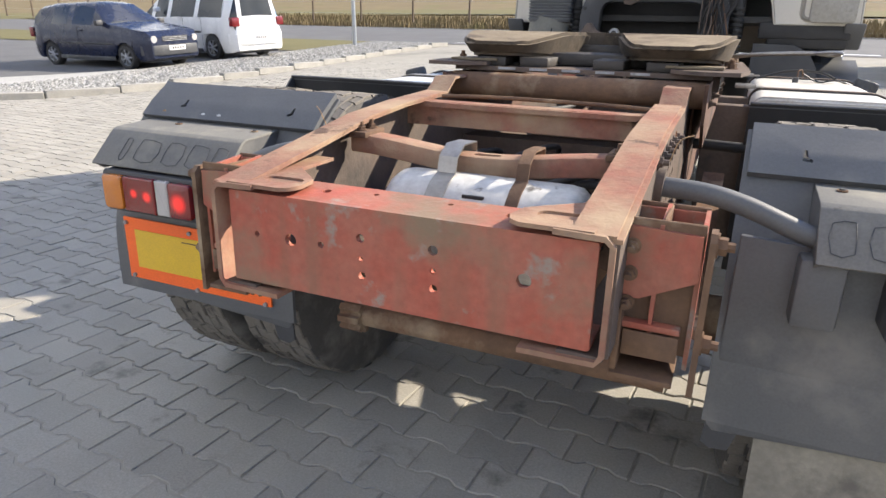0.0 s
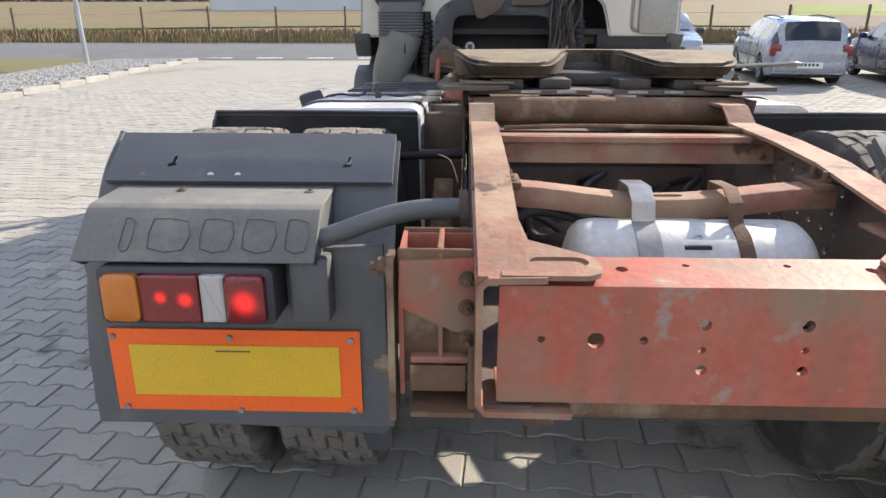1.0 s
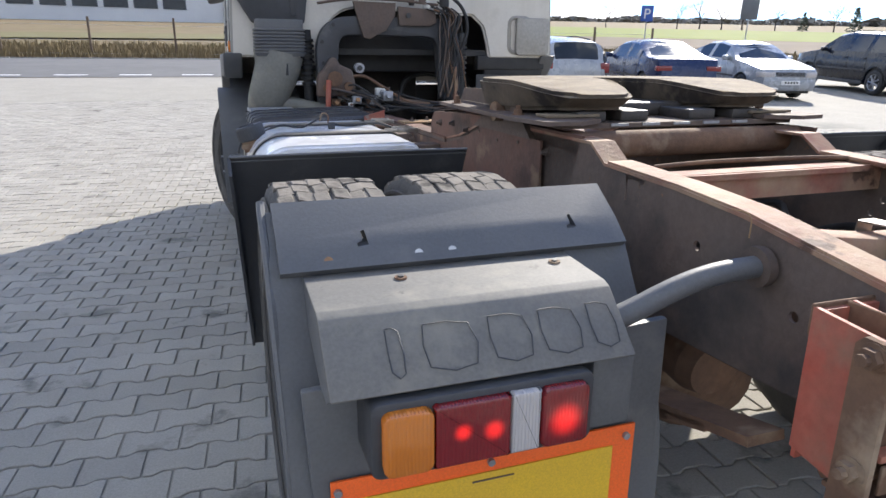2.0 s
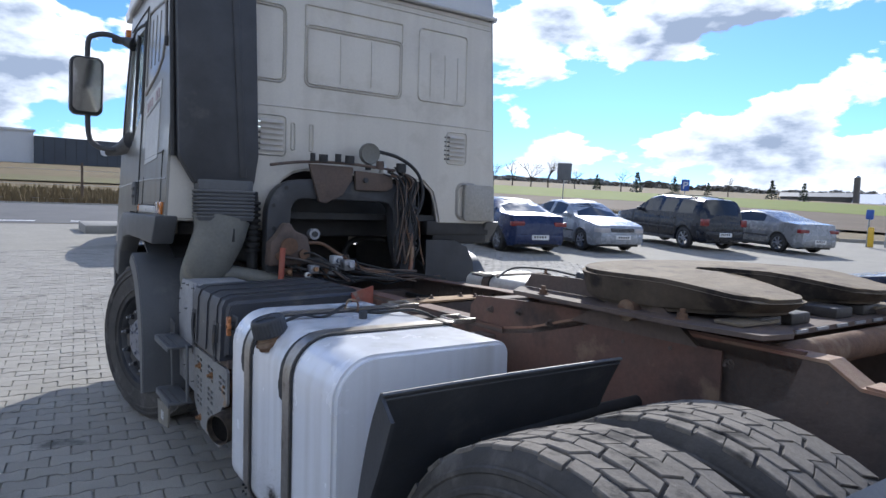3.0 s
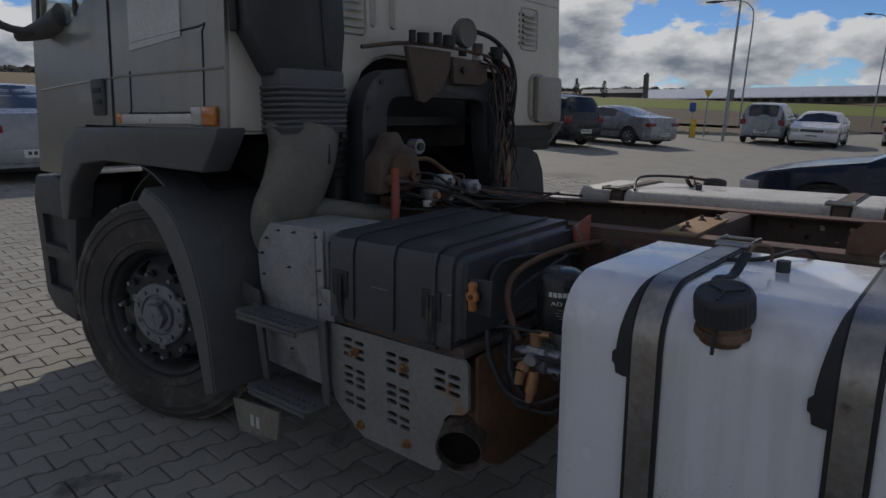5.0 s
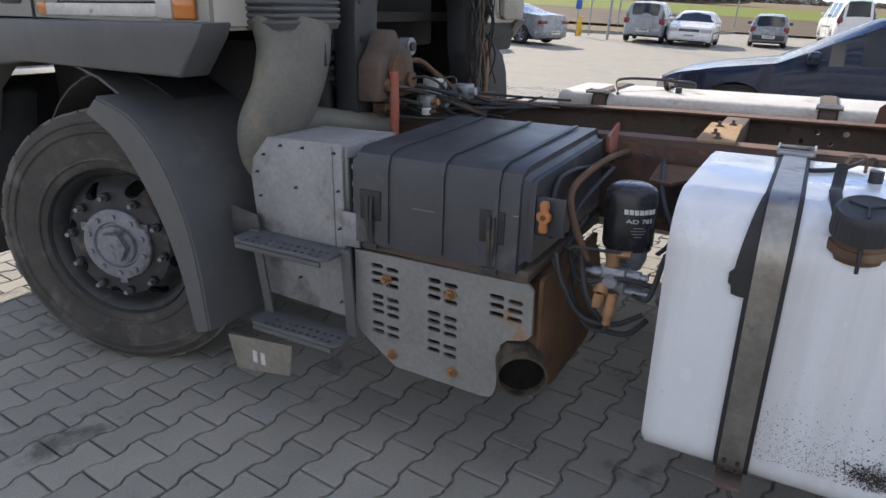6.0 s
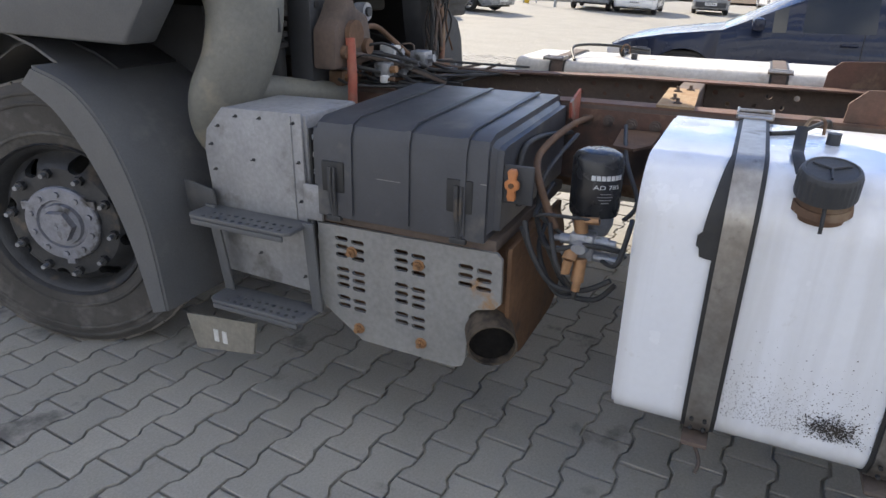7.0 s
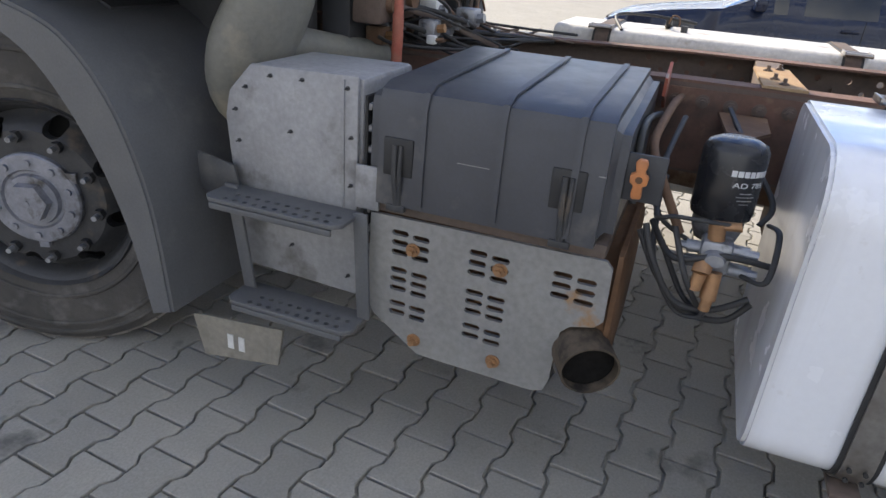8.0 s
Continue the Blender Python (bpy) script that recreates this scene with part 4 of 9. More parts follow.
# ---- mudguards, tail lamps and marker plates ----
def make_mudguard(s):
    def X(v):
        return s * v
    g = empty_part("mudguard", "faded grey plastic rear mudguard")
    # upper sheet behind the tyre, curling down
    bm = bmesh.new()
    line = [(0.735, 1.158), (0.728, 1.155), (0.64, 1.085), (0.615, 1.050), (0.575, 0.98), (0.50, 0.86), (0.455, 0.70), (0.45, 0.50)]
    bm_strip(bm, [tuple(p) for p in smooth_line(line[1:], 4)], "x", X(1.285), X(0.575), 0.012)
    bm_strip(bm, [(0.735, 1.16), (0.66, 1.105), (0.615, 1.062)], "x", X(1.27), X(0.585), -0.016)
    up = part("guard_sheet", bm, "plastic", g, "scuffed grey plastic sheet with torn slots", angle=25)
    # curled outer lip
    bm = bmesh.new()
    bm_tube(bm, [(X(1.286), 0.75, 1.17), (X(1.287), 0.735, 1.155), (X(1.287), 0.65, 1.085), (X(1.287), 0.575, 0.97), (X(1.285), 0.49, 0.80), (X(1.283), 0.455, 0.55)], 0.008, seg=8)
    part("guard_lip", bm, "plastic", g)
    cut = bmesh.new()
    for x in (1.125, 0.70):
        bm_prism(cut, [(X(x - 0.012), 1.104), (X(x + 0.008), 1.102), (X(x + 0.009), 1.108), (X(x - 0.001), 1.111), (X(x - 0.002), 1.124), (X(x - 0.009), 1.126)], "y", 0.5, 0.8)
    carve(up, [cut])
    for x, mt in ((1.02, "paper"), (0.955, "paper"), (1.185, "copper")):
        cyl_part("rivet", g, mt, (X(x), 0.630, 1.076), (X(x), 0.617, 1.086), 0.008, seg=12)
    # hooded lamp carrier
    hood = bmesh.new()
    prof = [(0.62, 1.062), (0.47, 1.052), (0.452, 1.045), (0.362, 0.952), (0.369, 0.947), (0.46, 1.033), (0.475, 1.040), (0.62, 1.048)]
    a, b = X(1.232), X(0.722)
    bm_prism(hood, prof, "x", a, b, 0.003)
    part("lamp_hood", hood, "hood_plastic", g, "grey lamp hood, dusty on top")
    for e, o in ((1.232, -0.008), (0.722, 0.008)):
        bm = bmesh.new()
        bm_prism(bm, [(0.62, 1.055), (0.47, 1.045), (0.368, 0.952), (0.40, 0.93), (0.45, 0.93), (0.60, 0.99)], "x", X(e), X(e + o))
        part("hood_cheek", bm, "plastic", g)
    # thin dark strokes: shade of the hood's pressed creases put into colour, plain shapes
    def stroke(pts):
        bm = bmesh.new()
        d = Vector((0, 0.362 - 0.452, 0.952 - 1.045)).normalized()
        base = Vector((0, 0.449, 1.047))
        nrm = Vector((0, -0.72, 0.69))
        bm_tube(bm, [Vector((X(u), 0, 0)) + base + d * v + nrm * -0.0003 for u, v in pts], 0.0011, seg=5, steps=2)
        part("pressed_stroke", bm, "plastic_dark", g)
    for u0, u1 in ((1.135, 1.115), (1.075, 1.000), (0.965, 0.905), (0.875, 0.815), (0.785, 0.715 + 0.03)):
        stroke(((u0, 0.030), (u0, 0.098), (u1, 0.102), (u1, 0.034), (u0, 0.028)))
    for x in (1.07, 0.77):
        cyl_part("hood_screw", g, "dusty_steel", (X(x), 0.565, 1.058), (X(x), 0.565, 1.0615), 0.011, seg=14)
        cyl_part("screw_head", g, "rim", (X(x), 0.565, 1.0615), (X(x), 0.565, 1.064), 0.006, seg=6)
    # flat back panel behind the lamp and the marker plate
    bm = bmesh.new()
    bm_prism(bm, [(X(1.262), 0.925), (X(0.59), 0.965), (X(0.585), 0.49), (X(0.60), 0.475), (X(1.22), 0.512), (X(1.245), 0.53)], "y", 0.452, 0.470, 0.004)
    part("back_panel", bm, "plastic", g, "grey plastic back panel")
    box_part("panel_block", g, "plastic", X(0.785), X(0.70), 0.39, 0.455, 0.80, 0.95, 0.01)
    # tail lamp
    lamp = empty_part("tail_light", "cracked multi-colour tail light, brake segment lit")
    def lamp_box(name, x0, x1, y0, y1, z0, z1, r, material, label=""):
        x0, x1 = (x0 + 0.012, x1 + 0.014) if s < 0 else (x0 + 0.065, x1 + 0.065)
        bm = bmesh.new()
        bm_prism(bm, rounded(min(X(x0), X(x1)), max(X(x0), X(x1)), z0, z1, r, 4), "y", y0, y1, 0.005)
        return part(name, bm, material, lamp, label)
    lamp_box("housing", 1.165, 0.792, 0.352, 0.452, 0.812, 0.942, 0.016, "plastic_dark", "grey lamp housing with a raised rim")
    lamp_box("lens", 1.150, 1.070, 0.334, 0.362, 0.824, 0.930, 0.014, "lamp_amber", "amber indicator segment")
    lamp_box("lens", 1.070, 0.945, 0.337, 0.362, 0.823, 0.930, 0.004, "lamp_red_lit" if s < 0 else "lamp_red", "cracked red segment, lit inside")
    lamp_box("lens", 0.945, 0.893, 0.339, 0.362, 0.823, 0.930, 0.004, "lamp_clear", "dirty clear reversing segment")
    lamp_box("lens", 0.893, 0.808, 0.336, 0.362, 0.823, 0.930, 0.012, "lamp_red_lit" if s < 0 else "lamp_red", "lit red brake segment")
    if s > 0:
        bm = bmesh.new()
        bm_prism(bm, [(0.69, 0.50), (1.26, 0.52), (1.25, 0.10), (0.70, 0.09)], "y", 0.472, 0.482)
        part("rubber_flap", bm, "flap_dust", g, "mud-caked rubber flap")
    # marker plate
    pl = None if s > 0 else empty_part("marker_plate", "yellow rear marker plate with an orange border")
    if s < 0:
        box_part("plate_sheet", pl, "refl_red", X(1.226), X(0.648), 0.441, 0.446, 0.543, 0.757, 0.0)
        box_part("plate_field", pl, "refl_yellow", X(1.180), X(0.696), 0.438, 0.443, 0.586, 0.718, 0.0)
        box_part("plate_print", pl, "rail_dark", X(0.98), X(0.90), 0.4365, 0.440, 0.702, 0.705, 0.0)
    for x, z in () if s > 0 else ((1.215, 0.738), (0.668, 0.735), (0.945, 0.738), (1.205, 0.553), (0.668, 0.55), (0.935, 0.546)):
        cyl_part("screw", pl, "alu", (X(x), 0.441, z), (X(x), 0.434, z), 0.007, seg=10)
    # drip flap with a small reflector beneath
    bm = bmesh.new()
    bm_prism(bm, [(X(0.66), 0.50), (X(0.585), 0.50), (X(0.58), 0.44), (X(0.60), 0.425), (X(0.64), 0.43)], "y", 0.455, 0.462)
    part("mud_flap", bm, "plastic_dark", g)
    # front half of the guard, before the tyre
    bm = bmesh.new()
    line = [(1.485, 1.146), (1.545, 1.02), (1.60, 0.86), (1.645, 0.69), (1.665, 0.46)]
    bm_strip(bm, [tuple(p) for p in smooth_line(line, 4)], "x", X(1.325), X(0.585), 0.010)
    for v in bm.verts:
        if abs(v.co.x) > 1.2:
            v.co.x -= s * 0.05 * max(0, 1.1 - v.co.z)
    part("front_sheet", bm, "plastic_dark", g, "dark plastic guard sheet ahead of the tyre", angle=30)
    bm = bmesh.new()
    out = smooth_line([(1.49, 1.148), (1.55, 1.02), (1.605, 0.86), (1.65, 0.69), (1.67, 0.46)], 4)
    inn = smooth_line([(1.645, 0.46), (1.615, 0.67), (1.565, 0.84), (1.495, 0.98), (1.44, 1.10)], 4)
    bm_prism(bm, [tuple(p) for p in out] + [tuple(p) for p in inn], "x", X(1.329), X(1.320))
    for v in bm.verts:
        v.co.x -= s * 0.05 * max(0, 1.1 - v.co.z)
    part("front_lip", bm, "plastic_dark", g)
    # rolled rim in lighter plastic, the lip's highlight put into the colour
    for dz, r in ((0.0, 0.005), (-0.014, 0.003)):
        tube_part("front_rim", g, "plastic", [(X(1.325), 1.485 - dz * 0.4, 1.148 + dz), (X(1.0), 1.487 - dz * 0.4, 1.150 + dz), (X(0.585), 1.486 - dz * 0.4, 1.147 + dz)], r, "rolled rim, paler for its highlight", seg=6)
    bm = bmesh.new()
    bm_tube(bm, [(X(0.41), 1.56, 0.98), (X(0.7), 1.57, 0.97), (X(1.0), 1.57, 0.95)], 0.02, seg=10)
    part("front_arm", bm, "black", g)
    return g


seat((0.98, 1, 0.954), (0, 0, -0.0355))
for side in (-1, 1):
    make_mudguard(side)


# ---- fifth wheel ----
def make_fifth_wheel():
    fw = empty_part("fifth_wheel", "rusty fifth-wheel coupling with dusty worn plate")
    def half(s):
        pts = [(0.0, 1.98)]
        for a in range(88, -1, -8):
            pts.append((0.46 * math.cos(radians(a)), 1.60 + 0.38 * math.sin(radians(a))))
        pts += [tuple(q) for q in smooth_line([(0.458, 1.52), (0.442, 1.40), (0.405, 1.28), (0.345, 1.215), (0.265, 1.195), (0.195, 1.21), (0.145, 1.27), (0.105, 1.38), (0.075, 1.50), (0.052, 1.60)], 3)] + [(0.0, 1.635)]
        return [(s * x * 1.045, 1.60 + (y - 1.60) * (1.10 if y < 1.60 else 0.93)) for x, y in pts]
    for s in (-1, 1):
        bm = bmesh.new()
        bm_prism(bm, half(s), "z", 1.210, 1.306)
        for v in list(bm.verts):
            k = min(1.0, max(0.0, (1.45 - v.co.y) / 0.25))
            if v.co.z > 1.25:
                v.co.z -= 0.034 * k ** 1.3
            else:
                v.co.z += 0.016 * k + 0.03 * min(1.0, max(0.0, (v.co.y - 1.75) / 0.25))
                v.co.x = s * (0.25 + (abs(v.co.x) - 0.25) * 0.90) if abs(v.co.x) > 0.02 else v.co.x
                v.co.y = 1.6 + (v.co.y - 1.6) * 0.93
        bmesh.ops.bevel(bm, geom=[e for e in bm.edges if e.calc_face_angle(0) > 0.7 and not all(abs(v.co.x) < 1e-4 for v in e.verts)], offset=0.012, segments=2, affect="EDGES")
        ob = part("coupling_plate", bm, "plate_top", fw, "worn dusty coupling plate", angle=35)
        # upward faces keep the lighter top colour, all other faces are darker
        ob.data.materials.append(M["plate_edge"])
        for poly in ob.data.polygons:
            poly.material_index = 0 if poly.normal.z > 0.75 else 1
        bm = bmesh.new()
        bm_prism(bm, [(s * x, y) for x, y in ((0.02, 1.93), (0.33, 1.88), (0.43, 1.62), (0.42, 1.42), (0.33, 1.30), (0.23, 1.30), (0.14, 1.46), (0.09, 1.66), (0.02, 1.7))], "z", 1.18, 1.20)
        part("plate_ribs", bm, "black_grease", fw, "greasy black underside ribs")
        # side pedestal, the shade of the plate above put into its dark colour
        bm = bmesh.new()
        bm_prism(bm, [(1.33, 1.13), (1.45, 1.225), (1.62, 1.225), (1.80, 1.13)], "x", s * 0.36, s * 0.44)
        part("pedestal", bm, "rail_dark", fw, "red pedestal, darkened for the plate's shade")
        bm = bmesh.new()
        bm_cyl(bm, (s * 0.30, 1.55, 1.20), (s * 0.47, 1.55, 1.20), 0.032)
        part("pivot_pin", bm, "dusty_steel", fw)
        # angle brackets along the rails, reaching outwards
        bm = bmesh.new()
        bm_prism(bm, [(s * 0.30, 1.16), (s * 0.30, 2.02), (s * 0.40, 2.10), (s * 0.50, 2.02), (s * 0.525, 1.30), (s * 0.50, 1.12), (s * 0.40, 1.10)], "z", 1.192, 1.204)
        part("mount_plate", bm, "rail_dark", fw, "rusty mounting plate on the rail", angle=20)
        bm = bmesh.new()
        bm_prism(bm, [(1.06, 1.17), (1.90, 1.165), (2.33, 1.142), (2.372, 1.10), (2.38, 1.00), (1.25, 0.96), (1.10, 1.05)], "x", s * 0.410, s * 0.420)
        part("side_plate", bm, "rail_mid", fw, "rusty brown side plate bolted to the rail", angle=20)
        for k in range(7):
            bolt_part(fw, (s * 0.420, 1.25 + 0.165 * k, 1.10 + 0.012 * (k % 2)), (s, 0, 0), 0.011, 0.010, "rail_dark")
        bm = bmesh.new()
        bm_prism(bm, [(1.70, 1.206), (1.70, 1.262), (2.06, 1.256), (2.10, 1.206)], "x", s * 0.372, s * 0.380)
        part("mount_upstand", bm, "rail_dark", fw, "upright flange of the mounting angle")
        for y in (1.36, 1.90):
            bolt_part(fw, (s * 0.47, y, 1.204), (0, 0, 1), 0.014, 0.016)
        # loose bright shims
        box_part("shim_plate", fw, "plate_top", s * 0.28, s * 0.45, 1.20, 1.28, 1.206, 1.214, 0.001)
    tube_part("support_tube", fw, "dusty_steel", [(-0.408, 1.14, 1.132), (0, 1.14, 1.132), (0.408, 1.14, 1.132)], 0.040, "thick rusty cross tube", seg=20)
    bm = bmesh.new()
    bm_prism(bm, [(-0.42, 1.17), (0.42, 1.17), (0.42, 2.0), (-0.42, 2.0)], "z", 1.176, 1.190)
    part("base_plate", bm, "rail_dark", fw, "corrugated base plate across the rails")
    # lock body and bars fill the gap, its shade put into their black
    box_part("lock_body", fw, "black_grease", -0.34, 0.34, 1.36, 1.86, 1.192, 1.236, 0.01, "greasy black lock body under the plate")
    for x in (-0.30, -0.15, 0.10, 0.27):
        box_part("lock_bar", fw, "black_grease", x - 0.05, x + 0.05, 1.21, 1.37, 1.190, 1.222, 0.006)
    box_part("locking_jaw", fw, "black_grease", -0.09, 0.09, 1.58, 1.78, 1.20, 1.262, 0.012)
    tube_part("release_handle", fw, "steel", [(0.40, 1.70, 1.225), (0.55, 1.66, 1.245), (0.72, 1.62, 1.255)], 0.008, "bare steel release handle")
    bm = bmesh.new()
    bm_tube(bm, [(0.72, 1.62, 1.255), (0.77, 1.605, 1.26), (0.80, 1.615, 1.257), (0.77, 1.63, 1.25), (0.72, 1.622, 1.255)], 0.006, seg=8)
    part("handle_loop", bm, "steel", fw)
    # pale bars stand in for daylight seen through gaps under the plate
    for k in range(5):
        box_part("bright_slot", fw, "alu", -0.26 + 0.11 * k, -0.20 + 0.11 * k, 1.165, 1.172, 1.181, 1.189, 0.0)


seat((1, 1, 1), (0.03, 0.04, -0.034))
make_fifth_wheel()


# ---- fuel tanks ----
def tank_outline(grow):
    """Cross-section of a tank: tight inner corners, generous outer ones."""
    out = []
    for cu, cv, r, a0 in ((1.205, 1.050, 0.13, 0), (0.590, 1.050, 0.05, 90), (0.590, 0.360, 0.05, 180), (1.205, 0.360, 0.085, 270)):
        sx, sz = (1 if cu > 1 else -1), (1 if cv > 1 else -1)
        for k in range(9):
            a = radians(a0 + 90 * k / 8)
            out.append((cu - sx * r + (r + grow) * math.cos(a), cv - sz * r + (r + grow) * math.sin(a)))
    return out


def make_fuel_tank(s, y0, y1, bands, caps, label):
    t = empty_part("fuel_tank", label)
    prof = [(s * x, z) for x, z in tank_outline(0.0)]
    bm = bmesh.new()
    bm_prism(bm, prof, "y", y0, y1)
    es = [e for e in bm.edges if abs(e.verts[0].co.y - e.verts[1].co.y) < 1e-5]
    bmesh.ops.bevel(bm, geom=[e for e in es if e.verts[0].co.y < (y0 + y1) / 2], offset=0.012, segments=3, affect="EDGES")
    bmesh.ops.bevel(bm, geom=[e for e in bm.edges if all(abs(v.co.y - y1) < 1e-5 for v in e.verts)], offset=0.008, segments=2, affect="EDGES")
    part("tank_body", bm, "white_tank" if s < 0 else "cream_tank", t, "white painted fuel tank, grimy at its foot", angle=30)
    for yb, mt in bands:
        for pad, mat_name, w, th in ((0.002, "black", 0.039, 0.004), (0.006, mt, 0.029, 0.004)):
            bm = bmesh.new()
            o = [(s * x, z) for x, z in tank_outline(pad + th)]
            i = [(s * x, z) for x, z in tank_outline(pad)]
            n = len(o)
            quads = []
            for ring, yy in ((o, yb - w), (o, yb + w), (i, yb + w), (i, yb - w)):
                quads.append([bm.verts.new((x, yy, z)) for x, z in ring])
            for a, b in zip(quads, quads[1:] + quads[:1]):
                for k in range(n):
                    bm.faces.new((a[k], a[(k + 1) % n], b[(k + 1) % n], b[k]))
            bmesh.ops.recalc_face_normals(bm, faces=bm.faces)
            part("tank_band" if mat_name != "black" else "rubber_pad", bm, mat_name, t, "bare steel tank band" if mat_name != "black" else "black rubber pad under the band", angle=30)
        # torn pad end, hinge and foot bolt
        bm = bmesh.new()
        rows = [(1.205, 0.842, 0.012), (1.205, 0.846, 0.030), (1.205, 0.866, 0.033), (1.205, 0.872, 0.040), (1.205, 0.895, 0.040), (1.205, 0.905, 0.031), (1.205, 0.92, 0.030)]
        rows += [(1.075 + 0.13 * math.cos(radians(a)), 0.92 + 0.13 * math.sin(radians(a)), 0.029 * (1 - a / 85) + 0.002) for a in range(15, 86, 14)]
        strip = [[bm.verts.new((s * (x + g * min(1, (x - 1.0) / 0.15)), yb + y, z + g * max(0.0, (z - 0.92) / 0.13))) for g, y in ((0.002, 0.034), (0.007, 0.034), (0.007, 0.036 + w), (0.002, 0.036 + w))] for x, z, w in rows]
        for lo, hi in zip(strip, strip[1:]):
            for k in range(4):
                bm.faces.new((lo[k], lo[(k + 1) % 4], hi[(k + 1) % 4], hi[k]))
        bm.faces.new(strip[0])
        bm.faces.new(strip[-1][::-1])
        bmesh.ops.recalc_face_normals(bm, faces=bm.faces)
        part("torn_pad", bm, "black", t, "torn rubber pad")
        bm = bmesh.new()
        bm_box(bm, s * 0.585, s * 0.64, yb - 0.045, yb + 0.045, 1.058, 1.064, 0.002)
        for hx in (0.52, 0.60):
            bm_cyl(bm, (s * hx, yb - 0.05, 1.062), (s * hx, yb + 0.05, 1.062), 0.007, seg=10)
        for hy in (-0.047, 0.047):
            bm_box(bm, s * 0.515, s * 0.605, yb + hy - 0.003, yb + hy + 0.003, 1.054, 1.072, 0.001)
        part("band_hinge", bm, "steel", t)
        bm = bmesh.new()
        bm_box(bm, s * 1.14, s * 1.219, yb - 0.031, yb + 0.031, 0.344, 0.357, 0.003)
        # black discs stand for the shaded holes in the band end
        for dx, dz in ((-0.015, 0.40), (0.015, 0.40), (-0.015, 0.425), (0.015, 0.425)):
            cyl_part("band_rivet", t, "black", (s * 1.214, yb + dx, dz), (s * 1.221, yb + dx, dz), 0.005, seg=8)
        part("band_foot", bm, "rail_dark", t)
        tube_part("foot_pin", t, "rail_dark", [(s * 1.20, yb, 0.345), (s * 1.215, yb - 0.02, 0.305), (s * 1.23, yb - 0.015, 0.277)], 0.005, seg=6)
    for yc, x, zc in caps:
        c = Vector((s * x, yc, zc))
        n = Vector((s * 0.27, 0, 0.963)).normalized()
        bm = bmesh.new()
        bm_cyl(bm, c - n * 0.05, c + n * 0.022, 0.053, 0.050, seg=28)
        bm_cyl(bm, c - n * 0.034, c - n * 0.018, 0.061, 0.056, seg=28)
        part("filler_neck", bm, "dusty_steel", t, "oily brown filler neck")
        bm = bmesh.new()
        q = n.to_track_quat("Z", "Y").to_matrix()
        loops = []
        for h, rad, rib in ((-0.006, 0.052, 0), (-0.002, 0.0590, 0), (0.003, 0.0580, 0.002), (0.042, 0.0575, 0.002), (0.048, 0.0580, 0), (0.055, 0.0545, 0), (0.057, 0.049, 0), (0.054, 0.047, 0)):
            loops.append([bm.verts.new(c + n * h + q @ Vector((math.cos(a) * (rad + rib * (k // 2 % 2)), math.sin(a) * (rad + rib * (k // 2 % 2)), 0))) for k, a in ((k, 2 * math.pi * k / 120) for k in range(120))])
        for lo, hi in zip(loops, loops[1:]):
            for k in range(120):
                bm.faces.new((lo[k], lo[(k + 1) % 120], hi[(k + 1) % 120], hi[k]))
        bm.faces.new(loops[0][::-1])
        bm.faces.new(loops[-1])
        part("filler_cap", bm, "plastic_dark", t, "ribbed black filler cap")
        bm = bmesh.new()
        for k in range(3):
            a = 2 * math.pi * k / 3 + 0.5
            bm_tube(bm, [c + n * 0.057, c + n * 0.057 + q @ Vector((math.cos(a) * 0.04, math.sin(a) * 0.04, 0))], 0.0025, seg=6)
        part("cap_mark", bm, "plastic_dark", t)
        tube_part("drip_spout", t, "black", [c + Vector((s * 0.048, 0.0, -0.02)), c + Vector((s * 0.060, 0.0, -0.045)), c + Vector((s * 0.064, 0.0, -0.068))], 0.004, seg=8)
        # rubber strap and hook behind the cap, small sender plug beside it
        strap = bmesh.new()
        bm_tube(strap, [c + Vector((-s * 0.05, 0.045, 0.02)), c + Vector((-s * 0.13, 0.055, 0.045)), c + Vector((-s * 0.22, 0.05, 0.035)), c + Vector((-s * 0.30, 0.045, 0.075))], 0.013, seg=8, flat=0.35)
        part("cap_strap", strap, "black", t, "black rubber strap of the filler cap")
        tube_part("strap_hook", t, "dusty_steel", [c + Vector((-s * 0.30, 0.045, 0.06)), c + Vector((-s * 0.31, 0.03, 0.095)), c + Vector((-s * 0.33, 0.0, 0.09)), c + Vector((-s * 0.33, -0.005, 0.055))], 0.004, seg=8)
        tube_part("sender_plug", t, "plastic_dark", [(s * (x - 0.34), yc - 0.03, 1.045), (s * (x - 0.34), yc - 0.03, 1.07), (s * (x - 0.34), yc - 0.03, 1.078)], 0.016, seg=10)
    return t


seat((1, 1, 1), (0, 0, -0.020))
make_fuel_tank(-1, 1.925, 2.875, ((2.66, "steel"), (2.262, "steel")), ((2.510, 1.178, 1.018),), "white left-hand fuel tank with two steel bands")
make_fuel_tank(1, 2.15, 3.80, ((3.58, "rail_dark"), (2.58, "rail_dark")), ((3.275, 1.155, 1.020),), "white right-hand fuel tank with rusty bands")
rnd_g = random.Random(41)
bm = bmesh.new()
